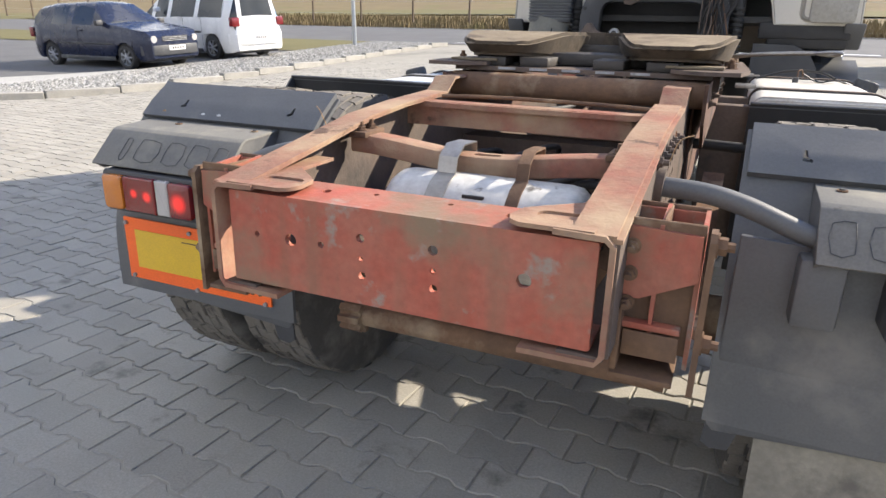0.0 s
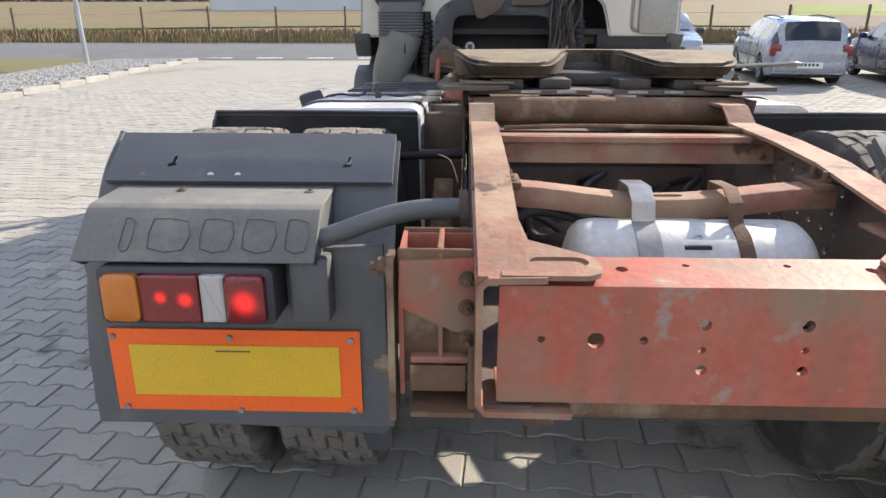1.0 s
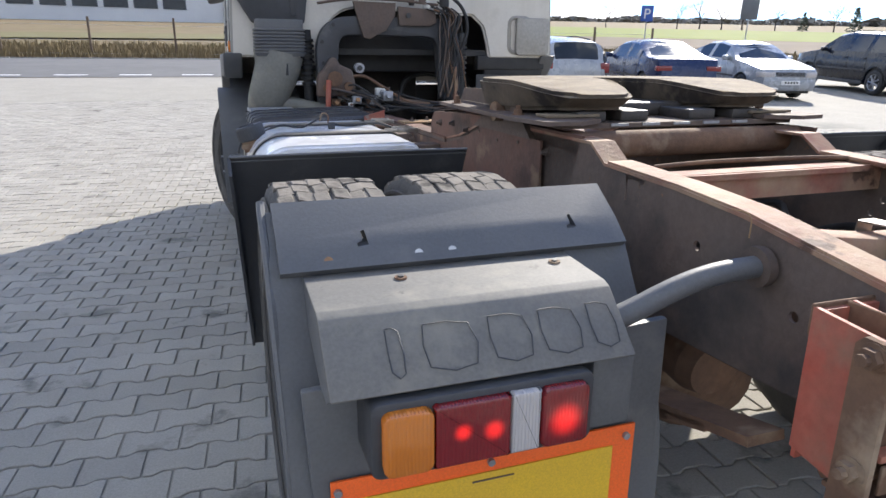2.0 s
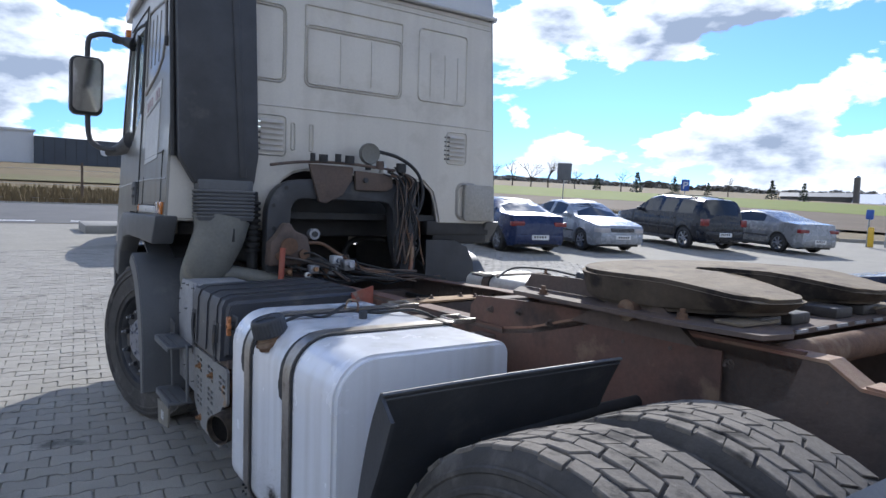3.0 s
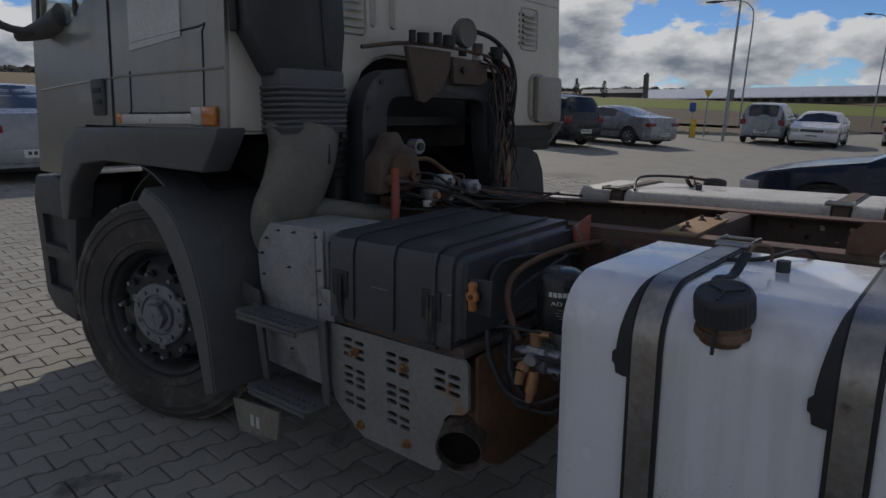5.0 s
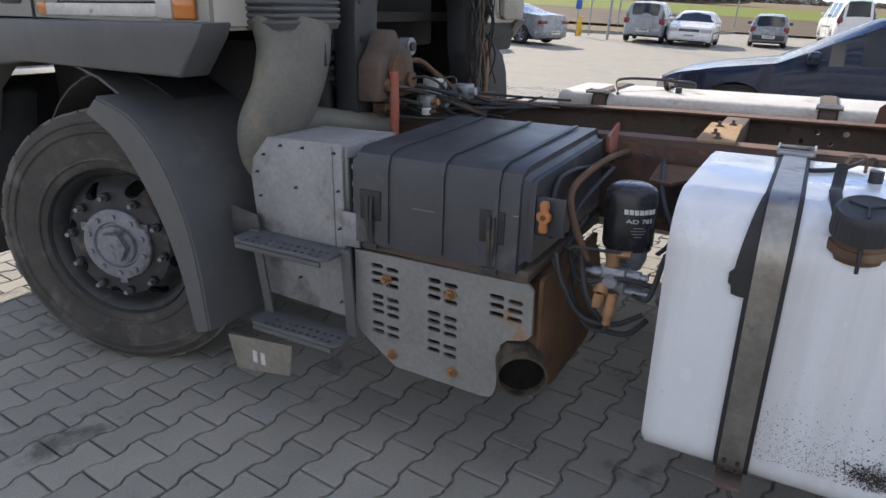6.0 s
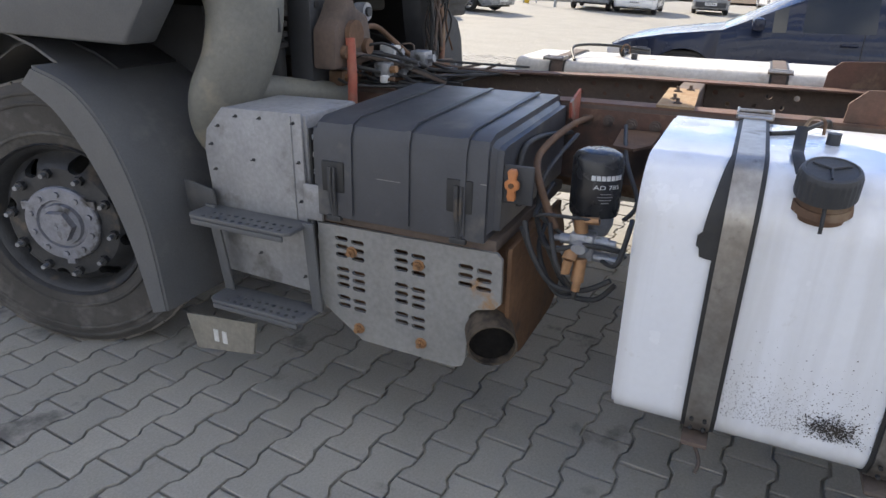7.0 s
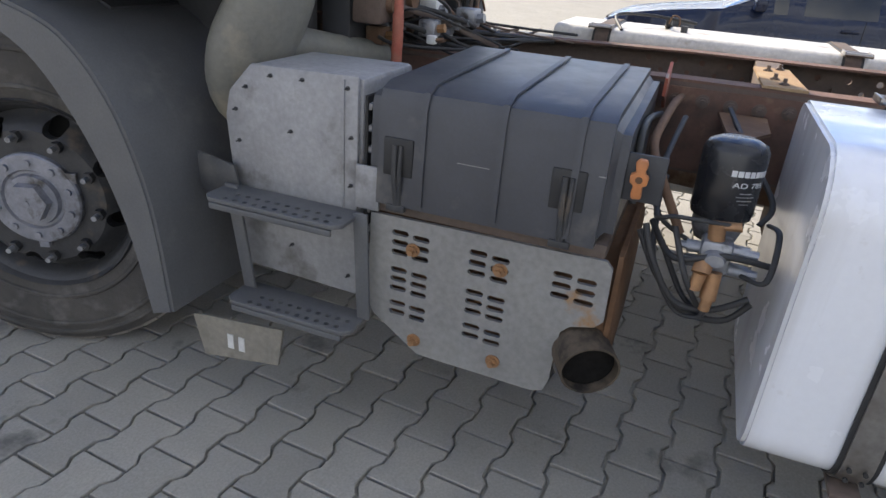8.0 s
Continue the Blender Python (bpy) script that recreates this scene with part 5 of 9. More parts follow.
for k in range(2600):
    smear = k < 900
    yy = rnd_g.gauss(2.385, 0.026) if smear else rnd_g.uniform(2.34, 2.63) + rnd_g.gauss(0, 0.03)
    zz = rnd_g.gauss(0.482, 0.015) if smear else 0.449 + abs(rnd_g.gauss(0, 0.075))
    if zz < 0.448 or yy > 2.63:
        continue
    r = rnd_g.uniform(0.0008, 0.0026) if smear else rnd_g.uniform(0.0004, 0.0010) + 0.0012 * rnd_g.random() ** 6
    a0 = rnd_g.uniform(0, 6)
    ring = [bm.verts.new((-1.2062 - 0.00001 * (k % 40), yy + r * rnd_g.uniform(0.5, 1.2) * math.cos(a0 + j * 1.05), zz + r * rnd_g.uniform(0.5, 1.2) * math.sin(a0 + j * 1.05))) for j in range(6)]
    bm.faces.new(ring)
ob = part("grime_specks", bm, "black_grease", truck, "black oily specks on the tank", smooth=False)
tagged(ob, kind="stuff")
tube_part("tank_hose", truck, "black", [(-0.52, 2.46, 1.03), (-0.62, 2.48, 1.068), (-0.74, 2.55, 1.056), (-0.80, 2.62, 1.055)], 0.006, "black hose over the tank")
tube_part("tank_hose", truck, "black", [(0.62, 3.5, 1.05), (0.8, 3.55, 1.10), (0.95, 3.4, 1.10), (1.0, 3.2, 1.08)], 0.007, "black hose over the tank")
for side in (-1, 1):
    for yy in (2.22, 2.65):
        box_part("tank_bracket", truck, "rail_dark", side * 0.41, side * 0.60, yy, yy + 0.09, 0.30, 1.0, 0.008, "dark bracket carrying the fuel tank")


# ---- battery box, silencer and air dryer ----
seat((1, 1.09, 1.03), (0, -0.130, 0.010))
def make_battery_box():
    b = empty_part("battery_box", "black ribbed plastic battery box")
    bm = bmesh.new()
    outline = [(-1.150, 0.702), (-1.142, 0.935), (-1.128, 0.968), (-1.090, 0.982), (-0.50, 0.998), (-0.48, 0.988), (-0.48, 0.712)]
    bm_prism(bm, outline, "y", 3.085, 3.635)
    es = [e for e in bm.edges if abs(e.verts[0].co.y - e.verts[1].co.y) < 1e-5]
    bmesh.ops.bevel(bm, geom=es, offset=0.03, segments=3, affect="EDGES")
    part("box_cover", bm, "box_plastic", b, "scuffed black battery cover", angle=30)
    for y in (3.175, 3.33, 3.50):
        bm = bmesh.new()
        bm_strip(bm, [(-1.1515, 0.714), (-1.1438, 0.935), (-1.1295, 0.9695), (-1.090, 0.9838), (-0.52, 1.0)], "y", y - 0.007, y + 0.007, 0.005)
        part("cover_rib", bm, "box_plastic", b)
    for y in (3.185, 3.555):
        bm = bmesh.new()
        bm_box(bm, -1.150, -1.140, y - 0.035, y + 0.035, 0.775, 0.865, 0.004)
        part("latch_recess", bm, "black", b)
        bm = bmesh.new()
        bm_tube(bm, [(-1.153, y + 0.006, 0.85), (-1.158, y + 0.004, 0.78), (-1.150, y, 0.705)], 0.007, seg=8)
        bm_tube(bm, [(-1.153, y - 0.008, 0.85), (-1.158, y - 0.008, 0.78), (-1.150, y - 0.006, 0.705)], 0.005, seg=8)
        bm_box(bm, -1.157, -1.140, y - 0.022, y + 0.022, 0.690, 0.706, 0.002)
        part("latch", bm, "rim", b, "blackened wire latch")
    box_part("box_tray", b, "rail_dark", -1.12, -0.45, 3.09, 3.63, 0.668, 0.704, 0.006)
    for y0, y1, z0, z1 in ((3.35, 3.42, 0.832, 0.8335), (3.23, 3.25, 0.80, 0.802), (3.115, 3.13, 0.86, 0.862)):
        box_part("scratch", b, "grille_plate", -1.1462, -1.140, y0, y1, z0, z1, 0.0, "pale scratch")
    # silencer shield with slots
    g = empty_part("silencer_shield", "grey pressed silencer shield with slots and rusty bolts")
    bm = bmesh.new()
    bm_prism(bm, [(3.625, 0.665), (3.085, 0.672), (3.070, 0.655), (3.068, 0.525), (3.085, 0.505), (3.135, 0.492), (3.155, 0.47), (3.162, 0.33), (3.172, 0.298), (3.20, 0.288), (3.49, 0.295), (3.612, 0.385), (3.63, 0.42)], "x", -1.130, -1.118)
    sh = part("shield_plate", bm, "grille_plate", g)
    cut = bmesh.new()
    for yc, zc, rows, cols in ((3.535, 0.60, 3, 2), (3.535, 0.50, 3, 2), (3.535, 0.405, 2, 2), (3.345, 0.595, 3, 2), (3.345, 0.49, 3, 2), (3.345, 0.395, 2, 2), (3.155, 0.59, 3, 2)):
        for r in range(rows):
            for c in range(cols):
                y, z = yc + (0.026 if c == 0 else -0.026), zc + 0.026 - 0.026 * r - 0.004 * c
                bm_prism(cut, rounded(y - 0.021, y + 0.021, z - 0.0075, z + 0.0075, 0.007, 3), "x", -1.2, -1.05)
    carve(sh, [cut])
    for y, z in ((3.515, 0.590), (3.305, 0.592), (3.50, 0.336), (3.297, 0.340)):
        bolt_part(g, (-1.130, y, z), (-1, 0, 0), 0.013, 0.012, "copper")
    bm = bmesh.new()
    bm_prism(bm, [(x, z) for x, z in rounded(-1.09, -0.52, 0.29, 0.66, 0.15, 7)], "y", 3.05, 3.66, 0.015)
    part("silencer", bm, "muffler", truck, "rusty brown silencer drum")
    bm = bmesh.new()
    bm_box(bm, -1.10, -0.60, 3.055, 3.064, 0.40, 0.68, 0.01)
    part("silencer_bracket", bm, "muffler", truck, "rusted bracket beside the silencer")
    p = empty_part("exhaust_pipe", "exhaust tail pipe, a black plug for its dark inside")
    bm = bmesh.new()
    path = smooth_line([(-0.90, 3.20, 0.455), (-1.03, 3.14, 0.432), (-1.17, 3.072, 0.414)], 6)
    rings = []
    for k, (rad, rev) in enumerate(((0.067, False), (0.062, True))):
        seq = path[::-1] if rev else path
        for q, nx in zip(seq, seq[1:] + [seq[-1] + (seq[-1] - seq[-2])]):
            d = (nx - q).normalized() * (-1 if rev else 1)
            sd = d.cross(Vector((0, 0, 1))).normalized()
            up = sd.cross(d)
            rings.append([bm.verts.new(q + sd * rad * math.cos(2 * math.pi * j / 24) + up * rad * math.sin(2 * math.pi * j / 24)) for j in range(24)])
    for a, c in zip(rings, rings[1:]):
        for j in range(24):
            bm.faces.new((a[j], a[(j + 1) % 24], c[(j + 1) % 24], c[j]))
    bmesh.ops.recalc_face_normals(bm, faces=bm.faces)
    part("pipe", bm, "plate_edge", p)
    # black plug just inside the mouth paints the pipe's dark interior
    cyl_part("soot_plug", p, "pipe_dark", (-1.148, 3.083, 0.4175), (-1.10, 3.106, 0.423), 0.0612)
    # battery switch with its orange key
    sw = empty_part("battery_switch", "orange battery isolator key on a black bracket")
    box_part("switch_bracket", sw, "plastic_dark", -1.108, -1.098, 3.01, 3.10, 0.810, 0.912, 0.004)
    cyl_part("switch_body", sw, "black", (-1.108, 3.056, 0.866), (-1.122, 3.056, 0.866), 0.017)
    bm = bmesh.new()
    bm_prism(bm, [(3.056 + u, 0.866 + v) for u, v in ((-0.010, -0.040), (0.008, -0.042), (0.011, -0.030), (0.009, -0.014), (0.017, -0.008), (0.018, 0.008), (0.008, 0.014), (0.012, 0.034), (0.006, 0.042), (-0.008, 0.041), (-0.012, 0.030), (-0.008, 0.014), (-0.017, 0.006), (-0.016, -0.010), (-0.008, -0.014))], "x", -1.138, -1.120, 0.003)
    cyl_part("key_screw", sw, "muffler", (-1.138, 3.056, 0.866), (-1.141, 3.056, 0.866), 0.007, seg=10)
    part("switch_key", bm, "orange", sw)


def make_air_dryer():
    seat((1, 1.09, 0.742), (0.03, -0.124, 0.283))
    f = empty_part("air_dryer", "black air dryer cartridge over a brass valve block")
    c = Vector((-0.98, 2.885, 0))
    bm = bmesh.new()
    prof = [(0.001, 0.70), (0.060, 0.70), (0.063, 0.72), (0.063, 0.905), (0.056, 0.925), (0.038, 0.938), (0.001, 0.940)]
    bm_lathe(bm, prof, (c.x, c.y, 0), "z", 40)
    part("cartridge", bm, "gloss_black", f, "glossy black filter cartridge")
    # printed bars and number on the cartridge
    def wrap_text(body, size, z):
        cu = bpy.data.curves.new("print", "FONT")
        cu.body, cu.size, cu.align_x, cu.extrude = body, size, "CENTER", 0.0002
        o = new("print", cu)
        me = bpy.data.meshes.new_from_object(o.evaluated_get(bpy.context.evaluated_depsgraph_get()))
        bpy.data.objects.remove(o)
        b = bmesh.new()
        b.from_mesh(me)
        for v in b.verts:
            a = v.co.x / 0.0638 + radians(216)
            v.co = Vector((c.x + (0.0635 + v.co.z) * math.cos(a), c.y + (0.0635 + v.co.z) * math.sin(a), z + v.co.y))
        part("print", b, "white_mark", f, "white print")
    wrap_text("AD 785", 0.022, 0.812)
    bm = bmesh.new()
    for k in range(7):
        a = radians(216 - 33 + 11 * k)
        q = Vector((c.x + 0.0632 * math.cos(a), c.y + 0.0632 * math.sin(a), 0.853))
        n = Vector((math.cos(a), math.sin(a), 0))
        tdir = Vector((-n.y, n.x, 0))
        vs = [bm.verts.new(q + tdir * u + Vector((0, 0, w)) + n * o) for o in (0, 0.0006) for u, w in ((-0.005, -0.009), (0.005, -0.009), (0.005, 0.009), (-0.005, 0.009))]
        bm.faces.new(vs[4:])
        for i in range(4):
            bm.faces.new((vs[i], vs[(i + 1) % 4], vs[4 + (i + 1) % 4], vs[4 + i]))
    part("maker_mark", bm, "white_mark", f, "white maker mark as plain bars")
    for k, w in enumerate((4, 6, 5, 3)):
        bm = bmesh.new()
        z = 0.795 - 0.011 * k
        for j in range(w):
            a = radians(216 - 3 * w + 6 * j)
            q = Vector((c.x + 0.0632 * math.cos(a), c.y + 0.0632 * math.sin(a), z))
            bm_box(bm, q.x - 0.0015, q.x + 0.0015, q.y - 0.003, q.y + 0.003, q.z - 0.001, q.z + 0.001)
        part("small_print", bm, "filter_box", f)
    bm = bmesh.new()
    bm_lathe(bm, [(0.001, 0.62), (0.042, 0.62), (0.052, 0.66), (0.052, 0.70), (0.001, 0.70)], (c.x, c.y, 0), "z", 28)
    part("dryer_base", bm, "alu", f, "dirty cast aluminium base")
    seat((1, 1.09, 0.742), (0, -0.182, 0.275))
    v = empty_part("protection_valve", "grey cast protection valve with brass fittings")
    bm = bmesh.new()
    bm_box(bm, -1.09, -1.03, 2.905, 2.965, 0.585, 0.685, 0.010)
    for dy, dz in ((-0.06, 0.66), (-0.065, 0.60), (0.055, 0.65), (0.05, 0.605)):
        bm_cyl(bm, (-1.06, 2.935, dz), (-1.06, 2.935 + dy, dz - 0.005), 0.018, seg=14)
        bm_cyl(bm, (-1.06, 2.935 + dy, dz - 0.005), (-1.06, 2.935 + dy * 1.3, dz - 0.006), 0.012, seg=8)
    bm_cyl(bm, (-1.09, 2.935, 0.64), (-1.115, 2.935, 0.64), 0.024, 0.018, seg=14)
    part("valve_body", bm, "alu", v)
    for p0, p1, r in (((-1.07, 2.94, 0.685), (-1.07, 2.945, 0.735), 0.017), ((-1.07, 2.945, 0.727), (-1.07, 2.90, 0.735), 0.013), ((-1.10, 2.93, 0.60), (-1.115, 2.93, 0.52), 0.016), ((-1.115, 2.93, 0.52), (-1.117, 2.932, 0.485), 0.011), ((-1.09, 2.95, 0.635), (-1.12, 2.955, 0.60), 0.018), ((-1.12, 2.955, 0.60), (-1.125, 2.96, 0.55), 0.013)):
        cyl_part("brass_fitting", v, "copper", p0, p1, r, seg=10)
    hoses = (((-1.07, 2.90, 0.735), (-1.09, 3.02, 0.74), (-1.06, 3.06, 0.72), (-0.9, 3.06, 0.78)), ((-1.07, 3.02, 0.70), (-1.13, 2.98, 0.58), (-1.10, 2.94, 0.47), (-1.08, 2.98, 0.50), (-1.05, 3.04, 0.64)),
             ((-1.117, 2.932, 0.485), (-1.115, 2.94, 0.455), (-1.10, 2.99, 0.46), (-1.04, 3.05, 0.58), (-0.9, 3.06, 0.66)), ((-1.05, 2.99, 0.655), (-1.02, 3.06, 0.71), (-0.95, 3.07, 0.83), (-0.7, 3.05, 0.92)),
             ((-0.96, 2.86, 0.70), (-0.9, 2.84, 0.75), (-0.75, 2.9, 0.85), (-0.5, 2.95, 0.92)), ((-1.09, 2.88, 0.60), (-1.13, 2.84, 0.62), (-1.05, 2.83, 0.72), (-0.95, 2.84, 0.70)))
    for h in hoses:
        tube_part("air_hose", truck, "black", h, 0.0065, "thin black air hose", seg=8)
    seat((1, 1.09, 1.03), (0, -0.124, -0.010))
    tube_part("steel_pipe", truck, "dusty_steel", [(-0.42, 3.02, 0.94), (-0.60, 3.03, 0.95), (-0.80, 3.04, 0.94), (-0.93, 3.045, 0.91), (-1.02, 3.01, 0.86), (-1.05, 2.955, 0.76)], 0.010, "bent bare steel air pipe", seg=10)
    tube_part("air_hose", truck, "black", [(-0.5, 3.06, 0.9), (-0.85, 3.07, 0.95), (-1.0, 3.07, 0.93), (-1.03, 3.06, 0.8)], 0.008, "black air hose loop", seg=8)
    bm = bmesh.new()
    bm_prism(bm, [(-0.42, 2.80), (-0.62, 2.80), (-0.70, 2.84), (-0.68, 2.90), (-0.42, 2.92)], "z", 0.905, 0.913)
    part("dryer_bracket", bm, "dusty_steel", truck, "flat brown bracket over the dryer")
    bm = bmesh.new()
    bm_prism(bm, [(-0.41, 0.90), (-0.52, 0.95), (-0.53, 1.0), (-0.41, 1.03)], "y", 3.06, 3.068)
    part("red_gusset", bm, "red_frame", truck, "red triangular gusset")


make_battery_box()
make_air_dryer()
seat()
for loop in (((-1.10, 3.17, 0.80), (-1.125, 3.14, 0.73), (-1.125, 3.08, 0.645), (-1.10, 3.00, 0.63), (-1.09, 2.93, 0.67)), ((-1.09, 3.18, 0.78), (-1.115, 3.13, 0.70), (-1.105, 3.06, 0.62), (-1.08, 2.97, 0.60), (-1.07, 2.92, 0.65)),
             ((-1.02, 3.16, 0.78), (-1.10, 3.10, 0.735), (-1.10, 3.0, 0.76), (-1.08, 2.91, 0.75))):
    tube_part("air_hose", truck, "black", loop, 0.0075, "black hose loop beside the dryer", seg=8)
seat((1, 1.09, 1.03), (0, -0.124, -0.010))


# ---- air filter, steps, intake ----
def make_air_filter():
    seat((1, 1.09, 1.03), (0, -0.098, -0.004))
    a = empty_part("air_filter_box", "oxidised grey air filter housing")
    bm = bmesh.new()
    bm_prism(bm, [(3.638, 0.428), (3.640, 0.995), (3.92, 0.988), (3.985, 0.915), (4.000, 0.85), (3.972, 0.440)], "x", -1.118, -1.104, 0.006)
    part("filter_cover", bm, "filter_box", a, "grey screwed cover")
    bm = bmesh.new()
    bm_prism(bm, [(3.632, 0.425), (3.632, 0.990), (3.925, 0.985), (3.99, 0.91), (3.99, 0.435)], "x", -1.103, -0.82, 0.012)
    part("filter_body", bm, "filter_box", a)
    for y, z in ((3.665, 0.965), (3.78, 0.968), (3.865, 0.966), (3.935, 0.93), (3.967, 0.87), (3.962, 0.79), (3.952, 0.62), (3.655, 0.85), (3.655, 0.73), (3.815, 0.838), (3.82, 0.53), (3.66, 0.48)):
        bolt_part(a, (-1.118, y, z), (-1, 0, 0), 0.0038, 0.002, "rim")
    # folded seam of the cover and the ribbed flank behind it
    box_part("cover_seam", a, "filter_box", -1.123, -1.117, 3.672, 3.678, 0.62, 0.985, 0.001)
    for k in range(9):
        box_part("flank_rib", a, "filter_box", -1.09, -0.84, 3.618, 3.634, 0.50 + 0.052 * k, 0.516 + 0.052 * k, 0.003)
    box_part("flank_backing", a, "black", -1.095, -0.835, 3.626, 3.633, 0.47, 0.95, 0.001)
    # steps
    seat((1, 1.09, 1.03), (0, -0.124, -0.010))
    st = empty_part("cab_steps", "grey perforated cab steps on bent brackets")
    for z, y0, y1 in ((0.682, 3.640, 4.008), (0.402, 3.615, 3.965)):
        bm = bmesh.new()
        bm_prism(bm, [(-1.255, y0 + 0.02), (-1.255, y1 - 0.02), (-1.235, y1), (-1.135, y1), (-1.135, y0), (-1.235, y0)], "z", z - 0.012, z, 0.003)
        ob = part("step_tread", bm, "plastic", st, "perforated grey step tread")
        pts = [(x, y0 + 0.04 + 0.027 * k + (0.013 if i % 2 else 0), 0.0075) for i, x in enumerate((-1.235, -1.200, -1.165)) for k in range(int((y1 - y0 - 0.06) / 0.027))]
        carve(ob, [holes(pts, "z", z - 0.03, z + 0.02, 0.009, 8)])
        box_part("step_lip", st, "plastic", -1.255, -1.246, y0 + 0.02, y1 - 0.02, z - 0.030, z - 0.0135, 0.002)
    for y0, y1 in ((3.985, 3.945), (3.63, 3.615)):
        bm = bmesh.new()
        bm_prism(bm, [(y0 + 0.018, 0.69), (y0 - 0.018, 0.69), (y1 - 0.016, 0.40), (y1 + 0.018, 0.40)], "x", -1.170, -1.160, 0.002)
        part("step_bracket", bm, "plastic", st)
    bm = bmesh.new()
    bm_prism(bm, [(3.975, 0.670), (3.985, 0.735), (4.095, 0.755), (4.095, 0.665), (4.06, 0.632), (4.00, 0.632)], "x", -1.15, -1.14, 0.003)
    part("bracket_plate", bm, "plastic_dark", st)
    box_part("bracket_plate", st, "filter_box", -1.135, -1.125, 3.60, 3.66, 0.69, 0.80, 0.003)
    # under-step flap with scraps of paint
    bm = bmesh.new()
    bm_prism(bm, [(4.075, 0.165), (4.105, 0.292), (3.82, 0.325), (3.84, 0.205)], "x", -1.215, -1.205)
    part("step_flap", bm, "flap_dust", truck, "dirty flap below the steps")
    for y in (3.985, 3.95):
        box_part("flap_mark", truck, "paper", -1.218, -1.214, y - 0.009, y + 0.009, 0.215, 0.26, 0.0, "white paint scrap")


def make_intake():
    n = empty_part("intake_stack", "tall dark grey air intake stack behind the cab")
    bm = bmesh.new()
    bm_prism(bm, [(-1.03, 1.46), (-1.12, 1.60), (-1.140, 2.665), (-0.695, 2.655), (-0.665, 1.62), (-0.69, 1.46)], "y", 4.045, 4.138, 0.012, 2)
    part("stack_panel", bm, "plastic_dark", n, "dark grey plastic stack")
    bm = bmesh.new()
    bm_tube(bm, [(-1.142, 4.12, 2.62), (-1.143, 4.115, 2.2), (-1.140, 4.115, 1.9), (-1.135, 4.115, 1.6)], 0.016, seg=8)
    part("stack_seal", bm, "black", n)
    bm = bmesh.new()
    bm_prism(bm, [(-0.78, 1.50), (-0.84, 2.55), (-0.80, 2.55), (-0.74, 1.50)], "y", 4.038, 4.05, 0.005)
    part("stack_rib", bm, "plastic_dark", n)
    # bellows
    bm = bmesh.new()
    prof = []
    z = 1.275
    for k in range(8):
        prof += [(1.0, z), (1.03, z + 0.005), (1.03, z + 0.011), (0.95, z + 0.016)]
        z += 0.0195
    rings = []
    for f, zz in [(0.96, 1.262)] + prof + [(0.97, 1.47), (0.95, 1.48)]:
        rings.append([bm.verts.new((-0.862 + 0.162 * f * max(-1, min(1, 1.25 * math.cos(a))), 4.085 + 0.095 * f * max(-1, min(1, 1.25 * math.sin(a))), zz)) for a in [2 * math.pi * j / 32 for j in range(32)]])
    for a, b in zip(rings, rings[1:]):
        for j in range(32):
            bm.faces.new((a[j], a[(j + 1) % 32], b[(j + 1) % 32], b[j]))
    bm.faces.new(rings[0][::-1])
    bm.faces.new(rings[-1])
    part("bellows", bm, "plastic", n, "ribbed rubber bellows", angle=25)
    # lower elbow to the filter
    bm = bmesh.new()
    bm_tube(bm, [(-0.87, 4.085, 1.27), (-0.89, 4.070, 1.18), (-0.94, 4.075, 1.06), (-0.965, 4.122, 0.96), (-0.945, 4.14, 0.88), (-0.88, 4.115, 0.83)], 0.14, seg=28, steps=5, widths=[0.165, 0.148, 0.134, 0.130, 0.122, 0.112], flat=0.66)
    part("elbow", bm, "duct", n, "dusty olive intake elbow", angle=60)
    bm = bmesh.new()
    bm_tube(bm, [(-0.83, 3.988, 1.22), (-0.832, 3.985, 1.15)], 0.010, seg=8)
    part("drain_slot", bm, "black", n)
    seat()
    tube_part("intake_pipe", truck, "duct", [(-0.96, 4.25, 1.035), (-0.81, 4.24, 1.02), (-0.66, 4.20, 0.99), (-0.50, 4.12, 0.965)], 0.052, "dusty rubber intake pipe", seg=16)


make_air_filter()
seat((1, 1, 1.085), (-0.012, 0.160, -0.028))
make_intake()


# ---- cab ----
def cab_x(z):
    """Half width of the cab at a height."""
    return 1.165 - 0.075 * (z - 1.3) / 1.45


def side_sheet(s, outline, thick=0.03):
    """A cab side sheet that leans in towards the roof."""
    bm = bmesh.new()
    bm_prism(bm, outline, "x", 0.0, thick)
    for v in bm.verts:
        inner = v.co.x > thick / 2
        v.co.x = s * (cab_x(v.co.z) - (thick if inner else 0.0))
    bmesh.ops.recalc_face_normals(bm, faces=bm.faces)
    return bm


def raised_frame(bm, u0, u1, v0, v1, r, y, w=0.012, h=0.008):
    o, i = rounded(u0, u1, v0, v1, r), rounded(u0 + w, u1 - w, v0 + w, v1 - w, max(0.004, r - w))
    n = len(o)
    mid = rounded(u0 + w / 2, u1 - w / 2, v0 + w / 2, v1 - w / 2, max(0.004, r - w / 2))
    rings = [[bm.verts.new((u, yy, v)) for u, v in ring] for ring, yy in ((o, y), (mid, y - h), (i, y))]
    for a, b in zip(rings, rings[1:]):
        for k in range(n):
            bm.faces.new((a[k], a[(k + 1) % n], b[(k + 1) % n], b[k]))


